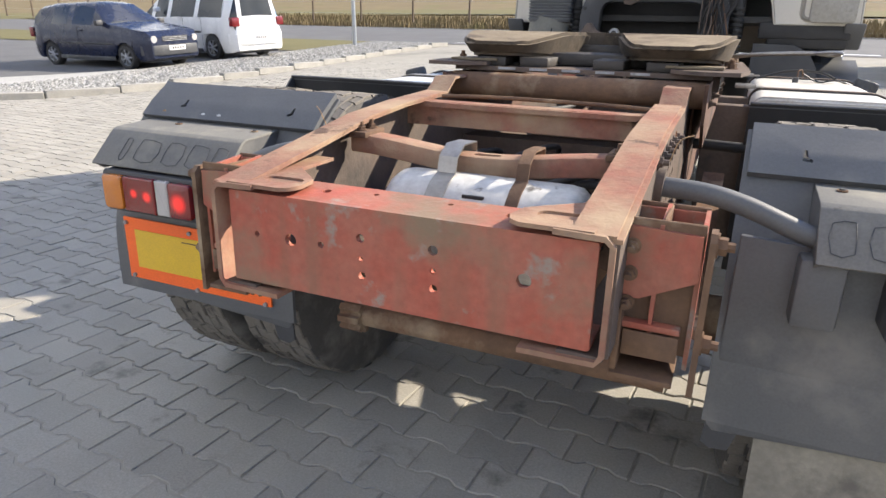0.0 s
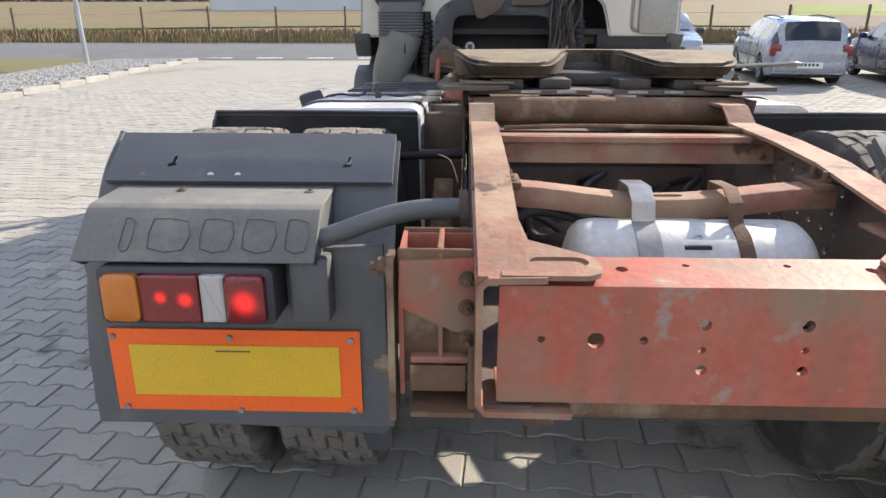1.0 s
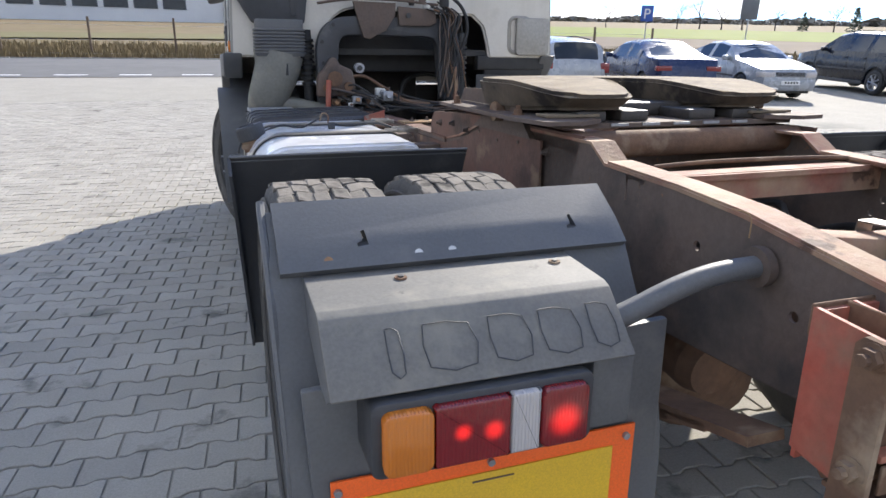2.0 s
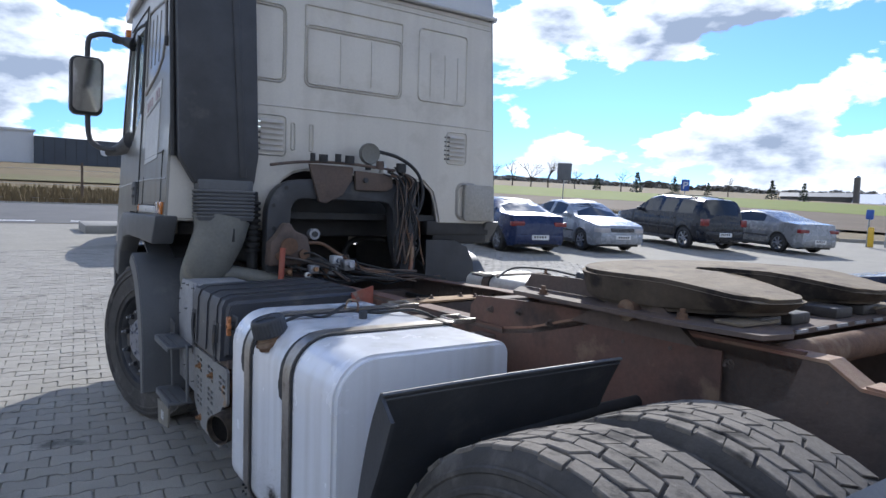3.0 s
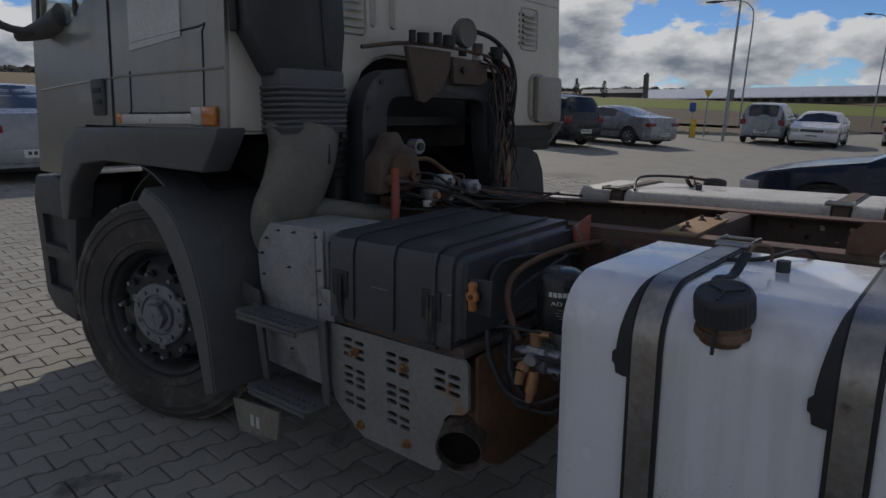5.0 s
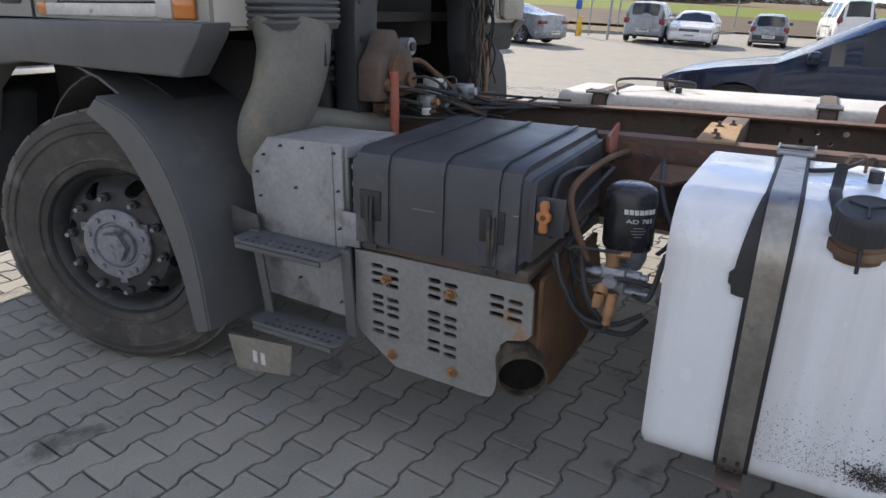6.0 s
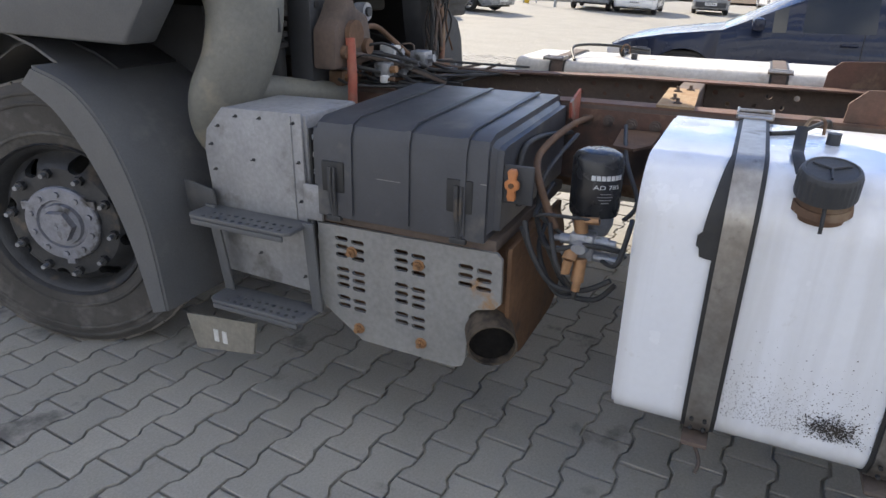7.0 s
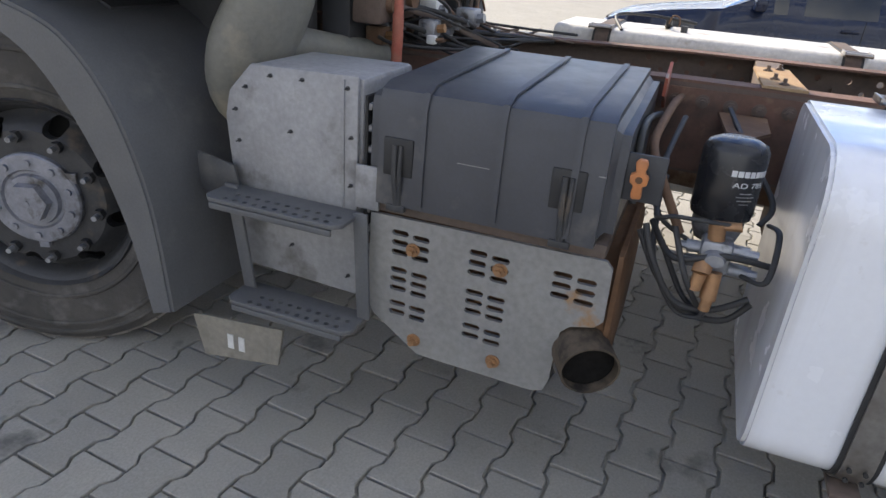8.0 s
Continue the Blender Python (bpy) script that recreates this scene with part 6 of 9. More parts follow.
def make_cab():
    c = empty_part("cab", "dusty champagne sleeper cab with a high roof")
    Y = 4.145
    # rear wall with an arch cut for the engine tunnel
    bm = bmesh.new()
    out = [(-1.165, 1.27), (-1.09, 2.74), (1.09, 2.74), (1.175, 1.27), (0.66, 1.27), (0.63, 1.40), (0.60, 1.49), (0.52, 1.56), (-0.34, 1.585), (-0.42, 1.565), (-0.49, 1.52), (-0.535, 1.44), (-0.55, 1.27), (-0.60, 1.22), (-0.66, 1.22), (-0.70, 1.27)]
    bm_prism(bm, out, "y", Y, Y + 0.03)
    bmesh.ops.bevel(bm, geom=[e for e in bm.edges if abs(e.verts[0].co.y - e.verts[1].co.y) < 1e-5 and e.verts[0].co.y < Y + 0.01], offset=0.014, segments=3, affect="EDGES")
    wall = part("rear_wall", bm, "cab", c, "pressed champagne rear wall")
    cut = bmesh.new()
    for x0, x1, z0, z1 in ((-0.645, -0.485, 1.675, 1.89), (0.72, 0.872, 1.705, 1.905)):
        for k in range(6):
            z = z0 + 0.016 + k * (z1 - z0 - 0.02) / 6
            bm_box(cut, x0 + 0.012, x1 - 0.012, Y - 0.05, Y + 0.1, z, z + 0.012)
    carve(wall, [cut])
    bm = bmesh.new()
    for u0, u1, v0, v1, r in ((-0.72, -0.475, 2.09, 2.55, 0.05), (-0.70, -0.49, 2.105, 2.535, 0.04), (-0.365, 0.335, 2.09, 2.47, 0.045), (-0.35, 0.32, 2.105, 2.455, 0.035), (-0.365, 0.335, 2.44, 2.585, 0.02), (0.455, 0.87, 2.10, 2.59, 0.04)):
        raised_frame(bm, u0, u1, v0, v1, r, Y - 0.001)
    for x0, x1, z0, z1 in ((-0.66, -0.47, 1.66, 1.905, ), (0.705, 0.887, 1.69, 1.92)):
        raised_frame(bm, x0, x1, z0, z1, 0.03, Y - 0.001, 0.01, 0.008)
    for x in (-0.43, -0.31):
        raised_frame(bm, x - 0.017, x + 0.017, 1.70, 1.87, 0.015, Y - 0.001, 0.011, 0.008)
    part("pressed_frames", bm, "cab", c, "pressed swages in the rear wall")
    for x0, x1, z in ((-0.655, 1.13, 1.955), (-0.64, 1.10, 2.665), (-0.64, 1.10, 2.70)):
        bm = bmesh.new()
        bm_tube(bm, [(x0, Y + 0.002, z), ((x0 + x1) / 2, Y - 0.001, z + 0.006), (x1 - 0.03, Y + 0.002, z)], 0.006, seg=8)
        part("swage_line", bm, "cab", c)
    for x in (-0.12, 0.10, 0.56, 0.68, 0.79):
        bm = bmesh.new()
        bm_tube(bm, [(x, Y - 0.001, 2.14), (x, Y - 0.003, 2.3), (x - 0.003, Y - 0.001, 2.43)], 0.004, seg=6)
        part("swage_line", bm, "cab", c)
    for x0, x1, z0, z1 in ((-0.645, -0.485, 1.675, 1.89), (0.72, 0.872, 1.705, 1.905)):
        for k in range(6):
            z = z0 + 0.022 + k * (z1 - z0 - 0.02) / 6
            bm = bmesh.new()
            bm_prism(bm, [(Y - 0.016, z - 0.004), (Y - 0.014, z - 0.008), (Y + 0.004, z + 0.012), (Y, z + 0.016)], "x", x0 + 0.01, x1 - 0.01)
            part("vent_slat", bm, "cab", c)
    # plain square cover low on the far side
    bm = bmesh.new()
    bm_prism(bm, rounded(0.86, 1.13, 1.295, 1.555, 0.03), "y", Y - 0.035, Y - 0.002, 0.008)
    part("square_cover", bm, "cab_low", c, "square dusty cover")
    raise_bm = bmesh.new()
    raised_frame(raise_bm, 0.80, 1.0, 1.30, 1.57, 0.06, Y - 0.001, 0.03, 0.012)
    part("cover_seal", raise_bm, "cab_low", c)
    # sides with window openings
    for s in (-1, 1):
        outl = [(4.147, 1.29), (4.147, 2.74), (5.66, 2.74), (5.74, 2.55), (5.86, 1.95), (5.90, 1.06), (5.42, 1.04), (5.30, 1.30)]
        ob = part("side_wall", side_sheet(s, outl), "cab_side", c, "champagne metallic cab side, its shade put into the colour")
        cut = bmesh.new()
        bm_prism(cut, [(5.06, 1.96), (5.06, 2.46), (5.12, 2.52), (5.60, 2.50), (5.76, 1.82), (5.62, 1.74), (5.42, 1.76)], "x", s * 0.9, s * 1.4)
        carve(ob, [cut])
        bm = bmesh.new()
        bm_prism(bm, [(5.05, 1.95), (5.05, 2.48), (5.11, 2.53), (5.61, 2.51), (5.77, 1.81), (5.62, 1.73), (5.41, 1.75)], "x", 0, 0.005)
        for v in bm.verts:
            v.co.x = s * (cab_x(v.co.z) - 0.014 - (0.005 if v.co.x > 0.002 else 0))
        gl = part("door_window", bm, "glass", c, "clear door window")
        gl.visible_shadow = False
        bm = bmesh.new()
        for pts in (((5.045, 1.94), (5.045, 2.49), (5.12, 2.54), (5.62, 2.52), (5.78, 1.81)), ((5.34, 1.79), (5.34, 2.52))):
            bm_tube(bm, [(s * (cab_x(z) - 0.002), y, z) for y, z in pts], 0.013, seg=6, steps=3)
        part("window_seal", bm, "black", c, "black window seal")
        # door shut lines as fine black seals
        bm = bmesh.new()
        for pts in (((5.005, 1.24), (5.01, 1.9), (5.00, 2.55), (5.03, 2.62), (5.62, 2.60)), ((5.005, 1.22), (5.3, 1.20), (5.45, 1.06))):
            bm_tube(bm, [(s * (cab_x(z) + 0.001), y, z) for y, z in pts], 0.006, seg=6, steps=3)
        part("door_gap", bm, "black", c)
        bm = bmesh.new()
        for pts in (((4.84, 1.52), (4.84, 1.36), (4.82, 1.35), (4.30, 1.35), (4.285, 1.37), (4.285, 1.63), (4.31, 1.65), (4.82, 1.63)),):
            bm_tube(bm, [(s * (cab_x(z) + 0.0005), y, z) for y, z in pts], 0.004, seg=6, steps=2)
        part("locker_gap", bm, "black", c, "shut line of the side locker")
        # blind side panel swages behind the door
        bm = bmesh.new()
        for pts in (((4.92, 2.10), (4.92, 2.50), (4.88, 2.56), (4.45, 2.53), (4.42, 2.5), (4.42, 2.20), (4.92, 2.05)),):
            bm_tube(bm, [(s * (cab_x(z) + 0.0005), y, z) for y, z in pts], 0.010, seg=6, steps=3)
        for y in (4.56, 4.68, 4.80):
            bm_tube(bm, [(s * cab_x(2.2), y, 2.2), (s * cab_x(2.5), y, 2.5)], 0.005, seg=6)
        bm_tube(bm, [(s * cab_x(1.50), 4.16, 1.50), (s * cab_x(1.5), 5.0, 1.50), (s * cab_x(1.48), 5.8, 1.47)], 0.006, seg=6)
        part("side_swage", bm, "cab_side", c)
        h = box_part("door_handle", c, "plastic_dark", s * (cab_x(1.4) - 0.01), s * (cab_x(1.4) + 0.012), 5.07, 5.20, 1.34, 1.50, 0.012, "black recessed door handle")
        for z in (1.39, 1.44):
            box_part("handle_grip", h, "black", s * (cab_x(1.4) + 0.008), s * (cab_x(1.4) + 0.018), 5.09, 5.17, z, z + 0.022, 0.004)
        # pinkish marker strip and lamp along the sill
        box_part("sill_strip", c, "white_dirty", s * (cab_x(1.3) - 0.005), s * (cab_x(1.3) + 0.006), 4.36, 4.96, 1.305, 1.345, 0.004, "pale sill strip")
        box_part("side_repeater", c, "lamp_amber", s * (cab_x(1.3) - 0.003), s * (cab_x(1.3) + 0.009), 4.92, 4.965, 1.308, 1.348, 0.004, "small amber repeater")
        box_part("side_marker", c, "lamp_clear", s * (cab_x(1.3) - 0.005), s * (cab_x(1.3) + 0.012), 4.29, 4.36, 1.30, 1.37, 0.006, "pale half of the side marker lamp")
        box_part("side_marker", c, "lamp_amber", s * (cab_x(1.3) - 0.005), s * (cab_x(1.3) + 0.012), 4.20, 4.287, 1.30, 1.37, 0.006, "amber half of the side marker lamp")
    def lean(b, z0):
        for v in b.verts:
            v.co.x -= cab_x(v.co.z) - cab_x(z0)
    # stickers on the near side, lettering kept as plain bars
    bm = bmesh.new()
    bm_prism(bm, [(4.86, 1.90), (4.42, 1.975), (4.42, 2.075), (4.86, 2.005)], "x", -cab_x(1.98) - 0.004, -cab_x(1.98) + 0.002)
    lean(bm, 1.98)
    part("name_sticker", bm, "paper", c, "faded white lettered sticker")
    for k in range(6):
        if k == 3:
            continue
        y = 4.82 - 0.066 * k
        z = 1.925 + 0.0105 * k
        bm = bmesh.new()
        bm_box(bm, -cab_x(1.98) - 0.007, -cab_x(1.98) - 0.003, y - 0.042, y, z, z + 0.055)
        lean(bm, 1.98)
        part("letter_bar", bm, "mark", c)
    bm = bmesh.new()
    bm_prism(bm, [(4.83, 1.60), (4.43, 1.625), (4.43, 1.95), (4.83, 1.885)], "x", -cab_x(1.75) - 0.004, -cab_x(1.75) + 0.002)
    lean(bm, 1.75)
    part("blank_sticker", bm, "paper", c, "large blank pale sticker")
    # front, floor, headlining
    bm = bmesh.new()
    bm_prism(bm, [(5.90, 1.06), (5.86, 1.92), (5.835, 1.92), (5.87, 1.06)], "x", -1.12, 1.12)
    bm_prism(bm, [(5.74, 2.55), (5.66, 2.74), (5.63, 2.74), (5.71, 2.55)], "x", -1.08, 1.08)
    part("front_wall", bm, "cab", c)
    bm = bmesh.new()
    bm_prism(bm, [(5.86, 1.92), (5.74, 2.55), (5.735, 2.55), (5.855, 1.92)], "x", -1.09, 1.09)
    gl = part("windscreen", bm, "glass", c, "clear windscreen")
    gl.visible_shadow = False
    box_part("cab_floor", c, "black", -1.12, 1.12, 4.18, 5.85, 1.29, 1.33, 0.0)
    box_part("headlining", c, "plastic", -1.05, 1.05, 4.18, 5.62, 2.70, 2.735, 0.0)
    box_part("sleeper_wall", c, "plastic", -1.08, 1.08, 4.85, 4.88, 1.33, 1.9, 0.0)
    bm = bmesh.new()
    for s in (-1, 1):
        bm_prism(bm, rounded(s * 0.62 - 0.24, s * 0.62 + 0.24, 1.75, 2.30, 0.08), "y", 4.93, 5.03, 0.03)
    part("seat_backs", bm, "plastic_dark", c, "dark seat backs")
    box_part("dashboard", c, "plastic_dark", -1.08, 1.08, 5.50, 5.84, 1.60, 1.88, 0.03)
    # roof: a high moulded cap
    bm = bmesh.new()
    prof = [(4.125, 2.735), (4.115, 2.80), (4.17, 3.20), (4.26, 3.30), (4.60, 3.42), (5.10, 3.44), (5.50, 3.30), (5.82, 3.0), (5.98, 2.80), (5.95, 2.735)]
    line = [tuple(p) for p in smooth_line(prof[1:9], 4)]
    body = [prof[0]] + line + [prof[9]]
    n = len(body)
    rings = []
    for f, k in ((-1.0, 0.0), (-0.985, 0.75), (-0.93, 0.94), (-0.80, 1.0), (0, 1.02), (0.80, 1.0), (0.93, 0.94), (0.985, 0.75), (1.0, 0.0)):
        ring = []
        for y, z in body:
            zz = 2.735 + (z - 2.735) * (k if z > 2.80 else (1 if k else 0.0)) if k else min(z, 2.80)
            yy = y + (4.9 - y) * (0.03 if abs(f) < 0.99 else 0.06) * (1 if abs(f) > 0.9 else 0)
            ring.append(bm.verts.new((1.105 * f * (1 - 0.05 * max(0, zz - 2.8)), yy, zz)))
        rings.append(ring)
    for a, b in zip(rings, rings[1:]):
        for j in range(n - 1):
            bm.faces.new((a[j], a[j + 1], b[j + 1], b[j]))
        bm.faces.new((a[n - 1], a[0], b[0], b[n - 1]))
    bm.faces.new(rings[0])
    bm.faces.new(rings[-1][::-1])
    bmesh.ops.recalc_face_normals(bm, faces=bm.faces)
    part("high_roof", bm, "roof", c, "silver-grey moulded high roof", angle=50)
    bm = bmesh.new()
    for s in (-1, 1):
        bm_tube(bm, [(s * 1.108, 4.14, 2.745), (s * 1.11, 5.0, 2.745), (s * 1.10, 5.7, 2.74), (s * 0.95, 5.95, 2.735)], 0.016, seg=8)
    bm_tube(bm, [(-1.10, 4.118, 2.745), (0, 4.112, 2.745), (1.10, 4.118, 2.745)], 0.014, seg=8)
    part("roof_gutter", bm, "roof", c)
    for k in range(5):
        box_part("roof_vent_slat", c, "roof", 0.86, 1.03, 4.125, 4.16, 2.93 + 0.05 * k, 2.955 + 0.05 * k, 0.004)
    for s, x in ((-1, -0.645),):
        bm = bmesh.new()
        bm_box(bm, x - 0.02, x + 0.02, 4.08, 4.13, 2.60, 2.70, 0.006)
        bm_cyl(bm, (x, 4.10, 2.70), (x, 4.10, 2.76), 0.012, 0.006, seg=10)
        part("stack_clamp", bm, "black", c)
    for x in (-1.104,):
        for y, z in ((4.30, 2.84), (4.33, 2.80), (4.22, 2.80)):
            cyl_part("roof_screw", c, "alu", (x + 0.01, y, z), (x - 0.004, y, z), 0.010, seg=10)
    # aerial
    tube_part("aerial", truck, "black", [(-1.118, 4.33, 2.28), (-1.115, 4.31, 2.7), (-1.10, 4.28, 3.2)], 0.004, "thin whip aerial", seg=6)
    cyl_part("aerial_foot", truck, "black", (-1.12, 4.33, 2.25), (-1.118, 4.33, 2.30), 0.014)
    for s in (-1, 1):
        # mirrors on bent arms
        mr = empty_part("door_mirror", "black door mirror on a bent tube arm")
        x = s * 1.12
        tube_part("mirror_arm", mr, "plastic_dark", [(x, 5.58, 2.50), (s * 1.25, 5.64, 2.56), (s * 1.34, 5.71, 2.56), (s * 1.385, 5.735, 2.50), (s * 1.385, 5.735, 2.2), (s * 1.385, 5.735, 1.87), (s * 1.34, 5.71, 1.77), (s * 1.23, 5.66, 1.74), (x, 5.62, 1.77)], 0.019, seg=10)
        bm = bmesh.new()
        bm_prism(bm, rounded(s * 1.40 - 0.11, s * 1.40 + 0.11, 1.985, 2.385, 0.05, 5), "y", 5.66, 5.76, 0.02)
        for v in bm.verts:
            v.co.y -= 0.24 * (v.co.z - 2.185)
        part("mirror_housing", bm, "plastic_dark", mr, "black mirror housing")
        bm = bmesh.new()
        bm_prism(bm, rounded(s * 1.40 - 0.092, s * 1.40 + 0.092, 2.005, 2.365, 0.04, 5), "y", 5.656, 5.659)
        for v in bm.verts:
            v.co.y -= 0.24 * (v.co.z - 2.185) + s * 0.15 * (v.co.x - s * 1.40) + 0.013
        part("mirror_pane", bm, "mirror", mr, "mirror glass")
        bm = bmesh.new()
        bm_tube(bm, [(s * 1.10, 5.56, 2.50), (s * 1.16, 5.63, 2.53), (s * 1.22, 5.69, 2.54)], 0.034, seg=10, widths=[0.05, 0.03, 0.022])
        part("arm_bracket", bm, "plastic_dark", mr)
        bm = bmesh.new()
        bm_tube(bm, [(s * 1.12, 5.50, 1.80), (s * 1.18, 5.66, 1.75), (s * 1.26, 5.75, 1.72)], 0.034, seg=10, widths=[0.07, 0.045, 0.022])
        part("arm_bracket", bm, "plastic_dark", mr)
        box_part("roof_marker", c, "lamp_amber", s * 1.06, s * 1.12, 5.80, 5.86, 2.60, 2.66, 0.01, "amber marker lamp")
    return c


seat((1.03, 1.084, 1.052), (0.01, -0.196, 0.001))
make_cab()


def make_front_wings():
    for s in (-1, 1):
        w = empty_part("front_wing", "dark grey plastic front wheel wing")
        X = lambda v: s * v
        bm = bmesh.new()
        arch = [(4.04, 1.256), (4.01, 1.305), (5.22, 1.300), (5.38, 1.22), (5.50, 1.02), (5.52, 0.84), (5.44, 0.84), (5.36, 1.02), (5.20, 1.13), (4.95, 1.155), (4.135, 1.143)]
        bm_prism(bm, arch, "x", X(1.245), X(1.12), 0.012)
        part("wing_flare", bm, "plastic", w, "faded grey wing flare")
        bm = bmesh.new()
        inner = [(4.695 + 0.60 * math.cos(radians(a)), 0.52 + 0.60 * math.sin(radians(a))) for a in range(-10, 125, 10)]
        bm_strip(bm, inner, "x", X(1.06), X(0.80 if s < 0 else 1.02), -0.008)
        part("wheel_arch_liner", bm, "plastic_dark", w, "dark wheel arch liner")
        # added dark panel blocks the light seen through the arch gap
        bm = bmesh.new()
        bm_prism(bm, [(4.24, 0.86), (4.24, 1.235), (5.50, 1.235), (5.50, 0.86)], "x", X(0.80), X(0.79))
        part("inner_panel", bm, "plastic_dark", w, "dark panel added to keep the wheel arch dark")
        # rear flap: a curved strip running down to the step
        bm = bmesh.new()
        outer = smooth_line([(4.50, 1.06), (4.33, 1.0), (4.20, 0.85), (4.12, 0.62), (4.09, 0.32)], 5)
        inn = smooth_line([(4.15, 0.30), (4.20, 0.55), (4.29, 0.76), (4.42, 0.93), (4.56, 1.01)], 5)
        bm_prism(bm, [tuple(p) for p in outer] + [tuple(p) for p in inn], "x", X(1.295), X(1.280))
        part("flap_edge", bm, "plastic", w, "grey curved flap edge")
        bm = bmesh.new()
        bm_strip(bm, [(4.86, 1.155), (4.74, 1.150), (4.60, 1.11)] + [tuple(p) for p in outer], "x", X(1.20), X(0.72), -0.010)
        bm_strip(bm, [tuple(p) for p in outer], "x", X(1.29), X(1.20), -0.010)
        part("flap_sheet", bm, "plastic", w, "dusty inner flap sheet")
        # bumper corner with steps, ahead of the wheel
        bm = bmesh.new()
        bm_prism(bm, [(5.40, 1.0), (5.46, 1.04), (5.95, 1.04), (6.02, 0.9), (6.0, 0.36), (5.90, 0.28), (5.60, 0.26), (5.56, 0.45), (5.50, 0.7)], "x", X(1.20), X(0.95), 0.02)
        ob = part("bumper_corner", bm, "plastic_dark", w, "black bumper corner")
        cut = bmesh.new()
        for z in (0.42, 0.66):
            bm_box(cut, X(1.10), X(1.3), 5.62, 5.92, z, z + 0.17)
        carve(ob, [cut])
        for z in (0.415, 0.655):
            box_part("entry_step", w, "plastic_dark", X(1.205), X(1.09), 5.60, 5.93, z - 0.01, z + 0.008, 0.003)
    box_part("front_bumper", truck, "plastic_dark", -0.96, 0.96, 5.80, 6.05, 0.32, 1.04, 0.03, "dark front bumper")
    # plate behind the far wheel
    bm = bmesh.new()
    bm_prism(bm, [(0.58, 0.66), (0.58, 1.17), (0.84, 1.165), (0.94, 1.12), (1.00, 1.02), (1.025, 0.88), (1.03, 0.66)], "y", 4.02, 4.035)
    part("far_mud_flap", bm, "plastic_dark", truck, "grey mud flap behind the far front wheel")
    box_part("cab_underbox", truck, "black", 0.66, 1.16, 4.06, 4.16, 1.14, 1.28, 0.02, "black box under the cab")


seat((1, 1.05, 1.045), (0, 0.06, 0.0))
make_front_wings()


# ---- engine bay seen under the cab ----
def make_engine_bay():
    e = empty_part("engine", "grimy diesel engine under the cab")
    bm = bmesh.new()
    bm_box(bm, -0.36, 0.34, 5.00, 5.85, 0.62, 1.22, 0.03)
    bm_box(bm, -0.30, 0.28, 5.02, 5.8, 1.20, 1.45, 0.03)
    part("engine_block", bm, "black_grease", e)
    bm = bmesh.new()
    bm_prism(bm, [(-0.66, 1.06), (-0.65, 1.20), (-0.60, 1.25), (-0.56, 1.315), (-0.53, 1.32), (-0.50, 1.27), (-0.42, 1.24), (-0.40, 1.16), (-0.40, 1.07)], "y", 4.00, 4.10, 0.015)
    # added black block closes the opening and keeps the tunnel dark
    box_part("engine_cover", e, "black", -0.56, 0.50, 4.45, 5.05, 1.215, 1.75, 0.02, "black block added for the dark of the engine tunnel")
    part("turbo_casing", bm, "rail_dark", e, "rusty cast casing")
    for x, z, r in ((-0.54, 1.18, 0.05), (-0.45, 1.13, 0.03), (-0.60, 1.12, 0.025)):
        cyl_part("casing_boss", e, "dusty_steel", (x, 4.0, z), (x, 3.98, z), r, seg=16)
    cyl_part("pulley", e, "alu", (-0.36, 4.04, 1.25), (-0.36, 4.09, 1.25), 0.034, "dull aluminium pulley")
    cyl_part("pulley_hub", e, "rim", (-0.36, 4.03, 1.25), (-0.36, 4.04, 1.25), 0.018)
    cyl_part("gearbox", e, "black_grease", (0, 3.75, 0.62), (0, 5.0, 0.66), 0.20, "greasy gearbox housing", seg=24, r1=0.22)
    rnd = random.Random(5)
    for k in range(16):
        x, y, z = rnd.uniform(-0.60, -0.20), rnd.uniform(3.88, 4.08), rnd.uniform(1.0, 1.09)
        w = rnd.uniform(0.014, 0.036)
        bm = bmesh.new()
        bm_box(bm, x - w, x + w, y - w, y + w, z - w * 0.9, z + w * 0.9, 0.006)
        part("valve", bm, rnd.choice(["alu", "alu", "paper", "dusty_steel", "black_grease"]), e, "small cast valve")
        cyl_part("valve_nut", e, rnd.choice(["alu", "copper", "dusty_steel"]), (x, y - w, z), (x, y - w - 0.025, z + 0.004), w * 0.5, seg=6)
    # portal frame of the cab suspension
    p = empty_part("cab_mount_frame", "dark pressed frame at the rear cab mount")
    bm = bmesh.new()
    out = smooth_line([(-0.635, 0.98), (-0.635, 1.25), (-0.63, 1.40), (-0.585, 1.51), (-0.49, 1.575), (-0.36, 1.59)], 4) + smooth_line([(0.24, 1.585), (0.33, 1.55), (0.385, 1.47), (0.405, 1.30), (0.40, 1.0)], 4)
    inn = [Vector(q) for q in ((0.30, 1.0), (0.245, 1.20), (0.235, 1.36))] + smooth_line([(0.23, 1.40), (0.20, 1.45), (0.14, 1.465)], 3) + smooth_line([(-0.40, 1.468), (-0.455, 1.455), (-0.485, 1.41)], 3) + [Vector(q) for q in ((-0.495, 1.25), (-0.515, 0.98))]
    bm_prism(bm, [tuple(q) for q in out] + [tuple(q) for q in inn], "y", 4.115, 4.215, 0.006)
    part("portal", bm, "plastic_dark", p, "dark portal beam")
    for x, z in ((-0.60, 1.42), (-0.595, 1.28), (-0.60, 1.14), (-0.52, 1.53), (0.33, 1.45), (0.35, 1.25)):
        cyl_part("portal_hole", p, "black", (x, 4.116, z), (x, 4.111, z), 0.013, seg=12)
    bm = bmesh.new()
